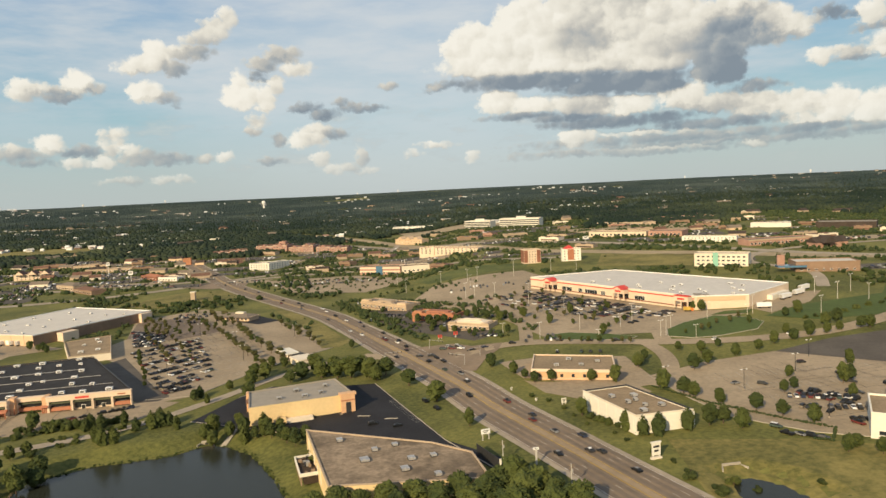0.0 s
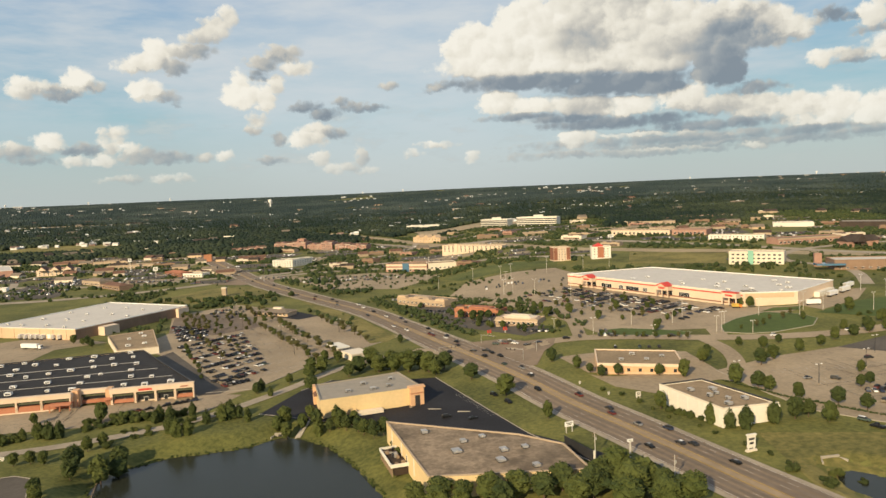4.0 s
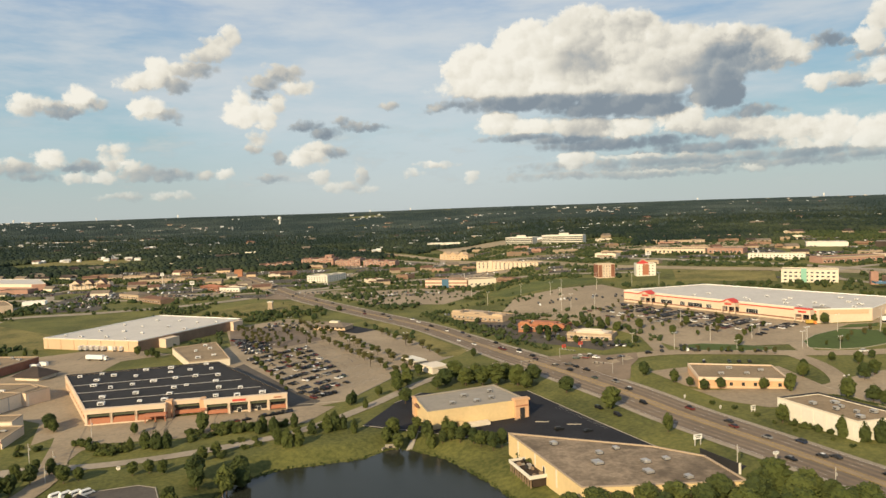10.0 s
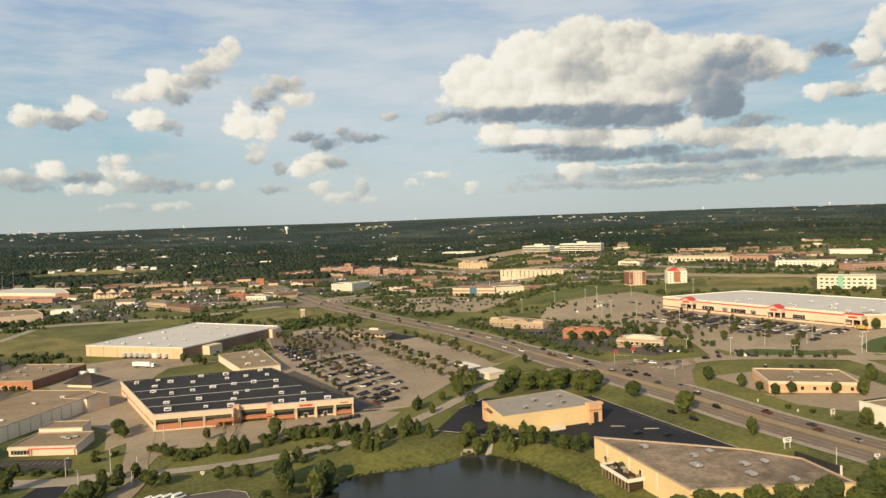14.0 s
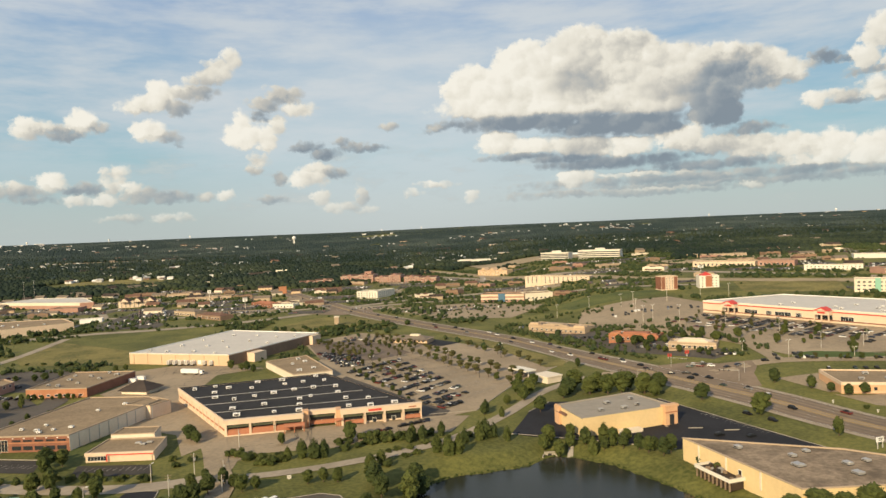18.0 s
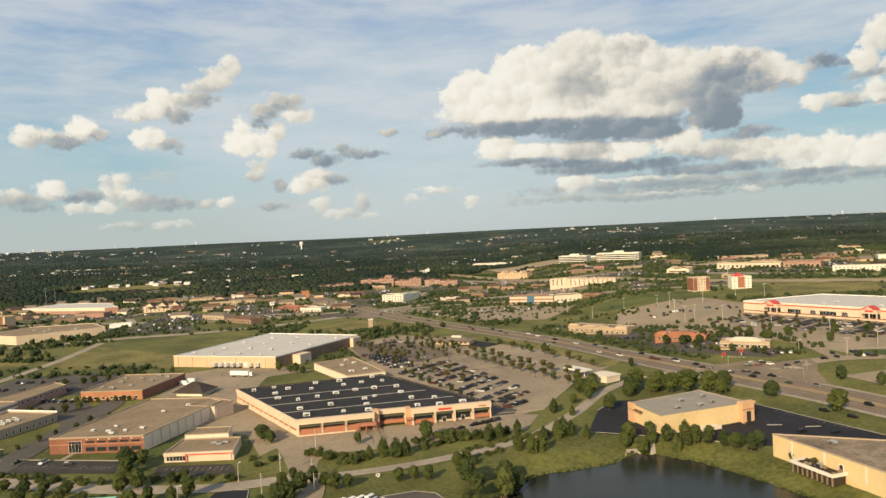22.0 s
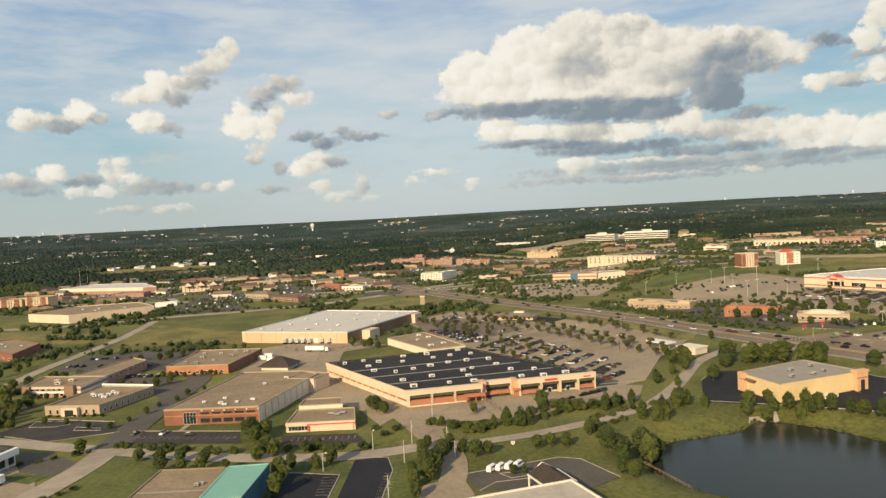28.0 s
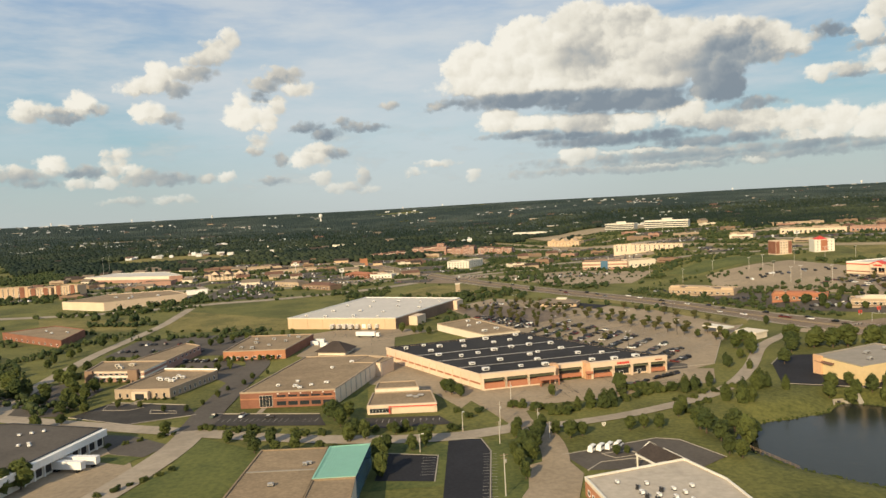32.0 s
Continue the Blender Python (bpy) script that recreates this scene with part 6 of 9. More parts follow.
b = plain("hotel_tower", (135, 822), (157, 820), 15, 14, WHITE_WALL, DUN_ROOF, "white hotel with bright red roof", 4, 5, 1.6, 1.4, near=True)
b.add("red_panel", 0, 7, 14, -0.02, 0.5, 1, 13.6, TERRACOTTA, "red brick centre panel")
part("red_roof", Geo().hip((144, 827.5), (1, 0), 11, 12, b.top, b.top + 4), RED_PAINT, b.root, "bright red hipped roof")
b = plain("white_hotel", (-40, 1060), (46, 1010), 18, 10.5, CREAM, DUN_ROOF, "long white hotel block with windows", 4, 14, 2.2, 1.5)
b.add("stair_tower", 0, 22, 27, -0.02, 1.5, 0, 12.5, CREAM)
for a, c, hh in (((41, 1472), (93, 1440), 17), ((111, 1430), (186, 1392), 19)):
    b = plain("office_block", a, c, 24, hh * 0.9, WHITE_WALL, PALE_ROOF, "white office block with dark window bands")
    for k in range(4):
        b.band(0, 1.2 + k * hh / 5.0, 3.2 + k * hh / 5.0, GLASS, "window_band", 0.12, "dark ribbon window")
    p_ = b.on_roof(0.5, 0.5)
    part("plant_room", Geo().obox(tuple(p_), (1, 0), 18, 10, b.roof_z, b.top + 4), WHITE_WALL, b.root)
for a, c, hh, d in (((-352, 1306), (-318, 1298), 12, 24), ((-317, 1292), (-290, 1286), 14, 30), ((-289, 1291), (-262, 1284), 9, 24), ((-261, 1280), (-240, 1275), 12.5, 30), ((-233, 1266), (-206, 1258), 9.5, 22), ((-205, 1254), (-175, 1246), 8, 26), ((-420, 1270), (-392, 1279), 7, 18), ((-391, 1276), (-362, 1286), 8.5, 20)):
    b = plain("brick_lodge", a, c, d, hh, PINK_BRICK, RED_SHINGLE, "red brick lodge wing with gables", 3 if hh > 9 else 2, 5, 2.0, 1.5, "brick lodge wings", PALE_WALL)
    p_, u_ = b.on_roof(0.5, 0.5), b.edge(0)[1]
    part("pitched_roof", Geo().gable(tuple(p_), tuple(u_), math.dist(a, c), d * 0.8, b.top, b.top + 2.6), RED_SHINGLE, b.root)
    q_ = b.on_roof(0.5, 0.12)
    part("cross_gable", Geo().gable(tuple(q_), (-u_.y, u_.x), d * 0.4, 9, b.top - 0.2, b.top + 3.6), PINK_BRICK, b.root)
b = plain("brick_tower", (-306, 1296), (-294, 1293), 12, 20, PINK_BRICK, RED_SHINGLE, "square brick tower of the lodge", 4, 2, 1.6, 1.8)
b = plain("white_motel", (-289, 1030), (-258, 1022), 26, 10, WHITE_WALL, GREY_ROOF, "white motel block with flat roof", 3, 7, 1.8, 1.4)
b = plain("white_motel", (-257, 1024), (-236, 1058), 16, 10, WHITE_WALL, GREY_ROOF, "white motel wing with flat roof", 3, 7, 1.8, 1.4)
b = plain("pink_store", (-114, 921), (-60, 905), 26, 10, PINK_BRICK, TAN_ROOF, "pink brick store with pale stripe", 1, 9, 2.6, 2.0)
b.band(0, 3.0, 5.0, CREAM, "stripe", 0.15)
b.band(0, 7.2, 9.6, CREAM, "stripe", 0.2)
b.add("entrance_panel", 0, 23, 32, -0.02, 0.9, 0, 10.8, BLUE_GLASS, "blue entrance panel")
b = plain("pale_store", (-58, 906), (-22, 912), 22, 8, PALE_WALL, TAN_ROOF, "pale store beside the pink one", 1, 6, 2.4, 1.8)
b = plain("yellow_office", (251, 713), (295, 688), 20, 12.5, PALE_WALL, PALE_ROOF, "cream three-storey office beside the store road", 3, 10, 2.8, 1.8, near=True)
b.add("stair_tower", 0, 18, 23, -0.02, 2, 0, 13.5, GREEN_ROOF)
b = plain("brick_school", (316, 637), (368, 626), 26, 9.0, BROWN_WALL, WHITE_ROOF, "red brick hall with pale roof", 1, 8, 2.2, 1.6, near=True)
b.add("blue_canopy", 0, -16, 8, -6, 5, 4.5, 6.2, BLUE_GLASS, "blue glazed canopy")
b = plain("brick_pylon", (312, 664), (318, 662), 6, 12, PINK_BRICK, PINK_BRICK, "pink brick pylon beside the school")
b = plain("arcade_shops", (222, 1090), (296, 1040), 30, 7, CREAM, DUN_ROOF, "pale arcade of shops with brick wing", 1, 14, 2.6, 3.0)
b = plain("arcade_shops", (298, 1036), (338, 1008), 30, 7.5, PINK_BRICK, DUN_ROOF, "pink brick end of the arcade", 1, 8, 2.6, 3.0)
b = plain("town_houses", (312, 931), (371, 899), 16, 7, WHITE_WALL, BROWN_SHINGLE, "row of pale town houses with dark roofs", 2, 14, 1.6, 1.4)
b = plain("long_shops", (362, 843), (446, 858), 22, 7, PINK_BRICK, DUN_ROOF, "long pink row of shops", 1, 16, 2.6, 2.2)
b.band(0, 5.4, 7.1, TAUPE_WALL, "fascia", 0.4)
b = thing("gabled_chapel", (436, 800, gz(436, 800)), "brown chapel with steep gable", "building")
part("wall", Geo().obox((436, 806), (1, 0.2), 40, 16, gz(436, 800) - 1, gz(436, 800) + 6), PINK_BRICK, b)
part("roof", Geo().gable((436, 806), (1, 0.2), 42, 18, gz(436, 800) + 6, gz(436, 800) + 12), BROWN_SHINGLE, b)
part("cross_gable", Geo().gable((430, 799), (-0.2, 1), 18, 16, gz(436, 800) + 6, gz(436, 800) + 14), BROWN_SHINGLE, b)
plain("white_works", (474, 1096), (526, 1073), 30, 6, WHITE_WALL, WHITE_ROOF, "white industrial hall among far trees")
plain("dark_works", (543, 1035), (606, 992), 40, 9, BROWN_SHINGLE, GREY_ROOF, "blue-grey industrial hall among far trees")
plain("long_works", (380, 1320), (530, 1326), 40, 6, PINK_BRICK, PALE_ROOF, "long pale industrial hall before woods", 1, 20, 3, 2)
plain("long_works", (270, 1270), (370, 1240), 26, 6, TAUPE_WALL, PALE_ROOF, "long brick works with red roof", 1, 14, 3, 2)
b = plain("tan_lodge", (-96, 1352), (-44, 1312), 20, 9, BEIGE, RED_SHINGLE, "tan lodge with three gables", 2, 9, 2, 1.4)
for k in range(3):
    q = b.on_roof(0.2 + 0.3 * k, 0.3)
    part("gable", Geo().gable(tuple(q), (0.62, 0.78), 16, 12, b.top, b.top + 5), BEIGE, b.root)
plain("white_hall", (-127, 1716), (-36, 1698), 40, 9, WHITE_WALL, WHITE_ROOF, "white hall at the edge of the woods")
b = plain("red_restaurant", (-432, 992), (-396, 957), 16, 5, BRICK, RED_SHINGLE, "red-roofed restaurant among parked cars", 1, 7, 2.2, 1.6)
part("roof_cap", Geo().hip(tuple(b.on_roof(0.5, 0.5)), (0.72, -0.7), 40, 14, b.top, b.top + 2.4), TERRACOTTA, b.root)
plain("white_restaurant", (-394, 957), (-364, 946), 16, 5, WHITE_WALL, DUN_ROOF, "low white restaurant with flat roof", 1, 6, 2.2, 1.6)
b = plain("gabled_hotel", (-638, 1034), (-583, 1042), 18, 9, CREAM, RED_SHINGLE, "yellow hotel with a row of arched gables", 3, 9, 1.8, 1.4)
for k in range(3):
    q = b.on_roof(0.18 + 0.32 * k, 0.1)
    part("gable", Geo().gable(tuple(q), (-0.14, 0.99), 16, 13, b.top - 0.5, b.top + 5.5), RED_SHINGLE, b.root)
    part("gable_front", Geo().gable((q.x + 1.1, q.y - 8.0), (-0.14, 0.99), 0.5, 12, b.top - 0.4, b.top + 4.8), CREAM, b.root)
b = plain("roadside_inn", (-514, 922), (-478, 896), 18, 5.5, TAUPE_WALL, RED_SHINGLE, "pale roadside inn with brown roof", 1, 8, 2.2, 1.8)
part("roof_cap", Geo().hip(tuple(b.on_roof(0.5, 0.5)), (0.81, -0.59), 36, 16, b.top, b.top + 3.4), DUN_ROOF, b.root)
b = plain("brown_inn", (-470, 880), (-430, 846), 18, 5, BROWN_WALL, RED_SHINGLE, "brown brick roadside restaurant", 1, 8, 2.2, 1.8)
part("roof_cap", Geo().hip(tuple(b.on_roof(0.5, 0.5)), (0.76, -0.65), 44, 15, b.top, b.top + 3), RED_SHINGLE, b.root)
plain("pale_shops", (-616, 1159), (-579, 1160), 18, 6, TAUPE_WALL, RED_SHINGLE, "pale row of far shops", 1, 8, 2.4, 1.6)
plain("pale_shops", (-801, 1366), (-716, 1350), 20, 6, TAUPE_WALL, DUN_ROOF, "pale row of far shops", 1, 12, 2.4, 1.6)
plain("pale_shops", (-562, 1092), (-492, 1099), 18, 5.5, TAUPE_WALL, DUN_ROOF, "pale row of far shops", 1, 12, 2.4, 1.6)
plain("white_row", (-770, 1746), (-586, 1727), 24, 6, WHITE_WALL, DUN_ROOF, "long white row of works among trees")
plain("white_row", (-566, 1668), (-460, 1612), 20, 6, WHITE_WALL, GREY_ROOF, "low white row of works")
plain("brick_kiosk", (-430, 1149), (-418, 1151), 10, 11, ORANGE_BRICK, RED_SHINGLE, "small orange brick tower house")
for a, c, hh in (((-900, 930), (-846, 938), 14), ((-843, 934), (-812, 932), 12), ((-810, 936), (-776, 930), 14)):
    b = plain("tan_hotel", a, c, 18, hh, BEIGE, DUN_ROOF, "tan and brown hotel block", 5, 8, 1.6, 1.5, "hotel blocks")
    b.add("brown_panel", 0, 4, 10, -0.02, 0.4, 0, hh + 0.5, BRICK, "brown wall panel")
    b.add("brown_panel", 0, math.dist(a, c) - 10, math.dist(a, c) - 4, -0.02, 0.4, 0, hh + 0.5, BRICK, "brown wall panel")
plain("white_box", (-612, 872), (-588, 880), 14, 4.5, WHITE_METAL, WHITE_ROOF, "low white metal hall")
b = plain("corner_store", (155.6, 258), (174, 248), 26, 9.5, WHITE_WALL, TAN_ROOF, "white store at the edge of the lot", 1, 4, 2.4, 1.8, near=True)
b = plain("lot_restaurant", (-211, 636), (-178, 622), 14, 3.8, BEIGE, TAN_ROOF, "small cream restaurant with brown roof", 1, 8, 2.2, 1.8, near=True)
part("roof_cap", Geo().hip(tuple(b.on_roof(0.5, 0.5)), (0.92, -0.39), 36, 17, b.top - 0.3, b.top + 2.6, 0.9), DUN_ROOF, b.root)
part("roof_lantern", Geo().obox(tuple(b.on_roof(0.6, 0.5)), (0.92, -0.39), 9, 4, b.top + 1, b.top + 3.4), PALE_WALL, b.root)
bank = thing("drive_in_bank", (-104, 466, gz(-104, 466)), "white drive-in bank with flat canopy on posts", "building")
z = gz(-104, 466)
part("canopy", Geo().obox((-111, 475), (0.55, -0.83), 18, 9, z + 4.0, z + 4.8), WHITE_WALL, bank, "flat white canopy")
part("hall", Geo().obox((-97, 456), (0.55, -0.83), 14, 12, z - 0.5, z + 3.6), PALE_WALL, bank)
part("roof", Geo().obox((-97, 456), (0.55, -0.83), 15, 13, z + 3.6, z + 4.4), PALE_WALL, bank)
for k in range(3):
    part("post", Geo().box(-116 + k * 4, 481 - k * 6, z - 0.3, -115.4 + k * 4, 481.6 - k * 6, z + 4.0), WHITE_WALL, bank)
part("window", Geo().obox((-101.2, 461.2), (0.83, 0.55), 8, 0.3, z + 1, z + 3.2), GLASS, bank)
beacon = thing("brick_pylon", (-279, 768, gz(-279, 768)), "square brick pylon with pale cap at the crossroads", "pylon")
part("shaft", Geo().obox((-279, 768), (1, 0), 5, 5, gz(-279, 768) - 0.5, gz(-279, 768) + 9, 0.9), TAUPE_WALL, beacon)
part("cap", Geo().obox((-279, 768), (1, 0), 5.6, 5.6, gz(-279, 768) + 9, gz(-279, 768) + 10), PALE_WALL, beacon)


def water_tower(x, y, tall, wide, label):
    z = gz(x, y)
    t = thing("water_tower", (x, y, z), label, "water tower")
    part("stem", Geo().tube(x, y, z - 2, z + tall * 0.6, wide * 0.22, wide * 0.16, 12), WHITE_METAL, t)
    g = Geo()
    for f0, f1, r0, r1 in ((0.55, 0.66, 0.2, 0.47), (0.66, 0.84, 0.47, 0.5), (0.84, 0.95, 0.5, 0.36), (0.95, 1.0, 0.36, 0.08)):
        g.tube(x, y, z + tall * f0, z + tall * f1, wide * r0, wide * r1, 14)
    part("tank", g, WHITE_METAL, t, smooth=True)


water_tower(-930, 3660, 42, 20, "white water tower above far woods")
for x, y, h in ((-2560, 4080, 30), (-2190, 4300, 26), (-1760, 4480, 28), (-300, 4720, 26), (2150, 4150, 30), (1500, 4400, 24), (-560, 4640, 22)):
    water_tower(x, y, h * 0.72, 12, "small white water tower on the horizon")

# houses and works scattered through the far woods
rng = random.Random(21)


def far_house(x, y, u, long, wide, h, wall, roof, label):
    """A house too far off to show more than walls and a pitched roof: one mesh of two materials."""
    z = gz(x, y)
    g = Geo().obox((0, 0), u, long, wide, -1, h)
    n = len(g.f)
    g.gable((0, 0), u, long, wide, h, h + wide * 0.32, 0.5)
    t = part("far_house", g, wall)
    t.data.materials.append(roof)
    for f in t.data.polygons[n:]:
        f.material_index = 1
    t.location = (x, y, z)
    return tagged(t, label, "house", "far houses")


for i in range(130):
    y = rng.uniform(1250, 3900)
    x = -140 + rng.uniform(-0.85, 0.85) * y
    if abs(x) < 200 and y < 1500:
        continue
    a = rng.choice((0.0, 0.4, 0.9, -0.3))
    far_house(x, y, (math.cos(a), math.sin(a)), rng.uniform(14, 34), rng.uniform(10, 14), rng.uniform(4, 7), rng.choice((TAUPE_WALL, PALE_WALL, TAUPE_WALL, BEIGE)), rng.choice((DUN_ROOF, BROWN_SHINGLE, RED_SHINGLE, BROWN_SHINGLE)), "pale house half hidden in far trees")
for i in range(24):
    y = rng.uniform(1700, 3700)
    x = -140 + rng.uniform(-0.7, 0.7) * y
    w = rng.uniform(30, 85)
    z = gz(x, y)
    t = thing("far_works", (x, y, z), "long white works roof among far woods", "building", "far works")
    part("wall", Geo().obox((x, y), (1, 0), w, 24, z - 2, z + 5), TAUPE_WALL, t)
    part("roof", Geo().obox((x, y), (1, 0), w + 1, 25, z + 5, z + 5.8), WHITE_ROOF, t)
for i in range(70):
    y = rng.uniform(880, 1200)
    x = rng.uniform(-900, -330) if i % 4 else rng.uniform(-200, 480)
    if -60 < x < 330 and y < 1100:
        continue
    a = rng.choice((0.0, 0.4, -0.4))
    far_house(x, y + 60, (math.cos(a), math.sin(a)), rng.uniform(14, 26), rng.uniform(9, 13), rng.uniform(3.0, 4.5), rng.choice((TAUPE_WALL, TAUPE_WALL, BROWN_WALL, BEIGE, PALE_WALL)), rng.choice((BROWN_SHINGLE, RED_SHINGLE, DUN_ROOF, DUN_ROOF)), "low suburban building among trees")



def far_shop(x, y, u, long, wide, h, wall, roof, label):
    """A flat-roofed shop with a parapet and a raised sign front, too far off to show more: one mesh of two materials."""
    g = Geo().obox((0, 0), u, long, wide, -1, h)
    n_ = (u[1], -u[0])
    for k, w, up in ((-0.28, 0.22, 1.2), (0.24, 0.3, 0.8)):
        g.obox((u[0] * long * k + n_[0] * wide * 0.47, u[1] * long * k + n_[1] * wide * 0.47), u, long * w, 1.2, h, h + up)
    n = len(g.f)
    g.obox((0, 0), u, long - 1.0, wide - 1.0, h - 0.1, h + 0.15)
    g.obox((u[0] * long * 0.1, u[1] * long * 0.1), u, 3, 2, h, h + 1.4)
    g.obox((n_[0] * wide * 0.5, n_[1] * wide * 0.5), u, long * 0.8, 0.3, 0.6, 2.4)
    t = part("far_shop", g, wall)
    t.data.materials.append(roof)
    for f in t.data.polygons[n:]:
        f.material_index = 1
    t.location = (x, y, gz(x, y))
    return tagged(t, label, "shop", "far shops")


shop_rng = random.Random(64)
tries = [(shop_rng.uniform(-920, -180) if i % 3 else shop_rng.uniform(-150, 620), shop_rng.uniform(900, 1450)) for i in range(300)]
shops = []
for (x, y), ok in zip(tries, clear(np.array([q[0] for q in tries]), np.array([q[1] for q in tries]), 10.0)):
    if not ok or y > 1130 and x < -240 - 0.36 * y or any(abs(x - q[0]) < 42 and abs(y - q[1]) < 26 for q in shops):
        continue
    shops.append((x, y))
    a = shop_rng.choice((0.1, -0.5, -0.62, 0.3))
    TAKEN.append([(x - 20, y - 10), (x + 20, y - 10), (x + 20, y + 10), (x - 20, y + 10)])
    far_shop(x, y, (math.cos(a), math.sin(a)), shop_rng.uniform(16, 40), shop_rng.uniform(12, 20), shop_rng.uniform(3.8, 5.6), shop_rng.choice((TAUPE_WALL, TAUPE_WALL, PALE_WALL, PINK_BRICK, BROWN_WALL, BROWN_WALL)), shop_rng.choice((DUN_ROOF, TAN_ROOF, BROWN_SHINGLE, RED_SHINGLE)), "low flat-roofed shop among trees and lots")

# pale roofs and gable ends showing through the far trees
def roof_specks():
    m = bpy.data.materials.new("far_roof_colours")
    m.use_nodes = True
    t = m.node_tree
    r = t.nodes.new("ShaderNodeNewGeometry").outputs["Random Per Island"]
    put(t, t.nodes["Principled BSDF"].inputs["Base Color"], ramp(t, r, [(0.0, (0.66, 0.66, 0.64)), (0.4, (0.46, 0.44, 0.40)), (0.64, (0.30, 0.29, 0.28)), (0.80, (0.20, 0.13, 0.10)), (0.88, (0.52, 0.50, 0.46))], constant=True))
    t.nodes["Principled BSDF"].inputs["Roughness"].default_value = 0.85
    g = Geo()
    rr = random.Random(91)
    pts = []
    for i in range(2200):
        y = 1560 + 2700 * rr.random() ** 1.2
        pts.append((-140 + rr.uniform(-0.75, 0.75) * y, y))
    for (x, y), z in zip(pts, lie(pts)):
        # fewer pale roofs in the east, standing in for a cloud's shadow
        if noise.noise((x / 340, y / 420, 9.0)) < 0.12 or x > 0.25 * y and rr.random() < 0.7:
            continue
        long, wide, h = rr.uniform(7, 20), rr.uniform(6, 11), rr.uniform(5, 8.5)
        g.gable((x, y), (1, 0) if rr.random() < 0.6 else (0.6, 0.8), long, wide, z + h - 3, z + h)
        g.obox((x, y), (1, 0), long * 0.9, wide * 0.9, z - 1, z + h - 3)
    return tagged(part("far_roofs", g, m), "many small pale roofs among far trees", "houses", "", "stuff")


roof_specks()

# ---- trees ----


def ball(g, at, r, rng, squash=0.85):
    """A lumpy clump of leaves on twelve corners."""
    p = (1 + 5 ** 0.5) / 2
    raw = [(-1, p, 0), (1, p, 0), (-1, -p, 0), (1, -p, 0), (0, -1, p), (0, 1, p), (0, -1, -p), (0, 1, -p), (p, 0, -1), (p, 0, 1), (-p, 0, -1), (-p, 0, 1)]
    a = rng.uniform(0, 6.28)
    c, s = math.cos(a), math.sin(a)
    out = []
    for x, y, z in raw:
        k = r / 1.9 * rng.uniform(0.72, 1.25)
        out.append((at[0] + (x * c - y * s) * k, at[1] + (x * s + y * c) * k, at[2] + z * k * squash))
    g.add(out, [(0, 11, 5), (0, 5, 1), (0, 1, 7), (0, 7, 10), (0, 10, 11), (1, 5, 9), (5, 11, 4), (11, 10, 2), (10, 7, 6), (7, 1, 8), (3, 9, 4), (3, 4, 2), (3, 2, 6), (3, 6, 8), (3, 8, 9), (4, 9, 5), (2, 4, 11), (6, 2, 10), (8, 6, 7), (9, 8, 1)])


def tuft(g, at, r, rng, squash):
    """A far tree crown on six corners."""
    k = [r * rng.uniform(0.7, 1.2) for i in range(6)]
    a = rng.uniform(0, 1.57)
    c, s = math.cos(a), math.sin(a)
    x, y, z = at
    g.add([(x + c * k[0], y + s * k[0], z), (x - s * k[1], y + c * k[1], z), (x - c * k[2], y - s * k[2], z), (x + s * k[3], y - c * k[3], z), (x, y, z + k[4] * squash), (x, y, z - k[5] * squash)],
          [(0, 1, 4), (1, 2, 4), (2, 3, 4), (3, 0, 4), (1, 0, 5), (2, 1, 5), (3, 2, 5), (0, 3, 5)])


def leaf(g, at, size, rng):
    """A bent spray of leaves: two blades on a common rib."""
    d = Vector((rng.gauss(0, 1), rng.gauss(0, 1), rng.gauss(0, 0.7))).normalized()
    e = d.orthogonal().normalized()
    e.rotate(Matrix.Rotation(rng.uniform(0, 6.28), 3, d))
    n = d.cross(e)
    o = Vector(at)
    g.add([o - d * size, o + e * size * 0.55 + n * size * 0.2, o + d * size, o - e * size * 0.55 + n * size * 0.2], [(0, 1, 2), (0, 2, 3)])


def lump(g, at, wide, tall, seed, around=9, rings=6, rough=0.3, taper=0.0):
    """A leafy mass: an egg, its surface pushed in and out by noise."""
    base, x, y, z = len(g.v), *at
    pts = []
    for i in range(1, rings):
        b = math.pi * i / rings
        for k in range(around):
            a = 2 * math.pi * (k + 0.5 * (i % 2)) / around
            d = Vector((math.sin(b) * math.cos(a), math.sin(b) * math.sin(a), math.cos(b)))
            f = 1.0 + rough * noise.noise(d * 1.7 + Vector((seed, 0, 0))) + rough * 1.3 * noise.noise(d * 4.3 + Vector((0, seed, 0)))
            f *= 1.0 + 0.16 * max(0.0, -d.z) - taper * max(0.0, d.z)
            pts.append((x + d.x * wide * f, y + d.y * wide * f, z + d.z * tall * (1.0 + (f - 1.0) * 0.7)))
    pts += [(x, y, z + tall), (x, y, z - tall * 0.92)]
    top, low = len(pts) - 2, len(pts) - 1
    at_ = lambda i, k: (i - 1) * around + k % around
    faces = []
    for k in range(around):
        faces.append((top, at_(1, k), at_(1, k + 1)))
        faces.append((low, at_(rings - 1, k + 1), at_(rings - 1, k)))
        for i in range(1, rings - 1):
            faces.append((at_(i, k), at_(i + 1, k), at_(i + 1, k + 1), at_(i, k + 1)))
    g.add(pts, faces)


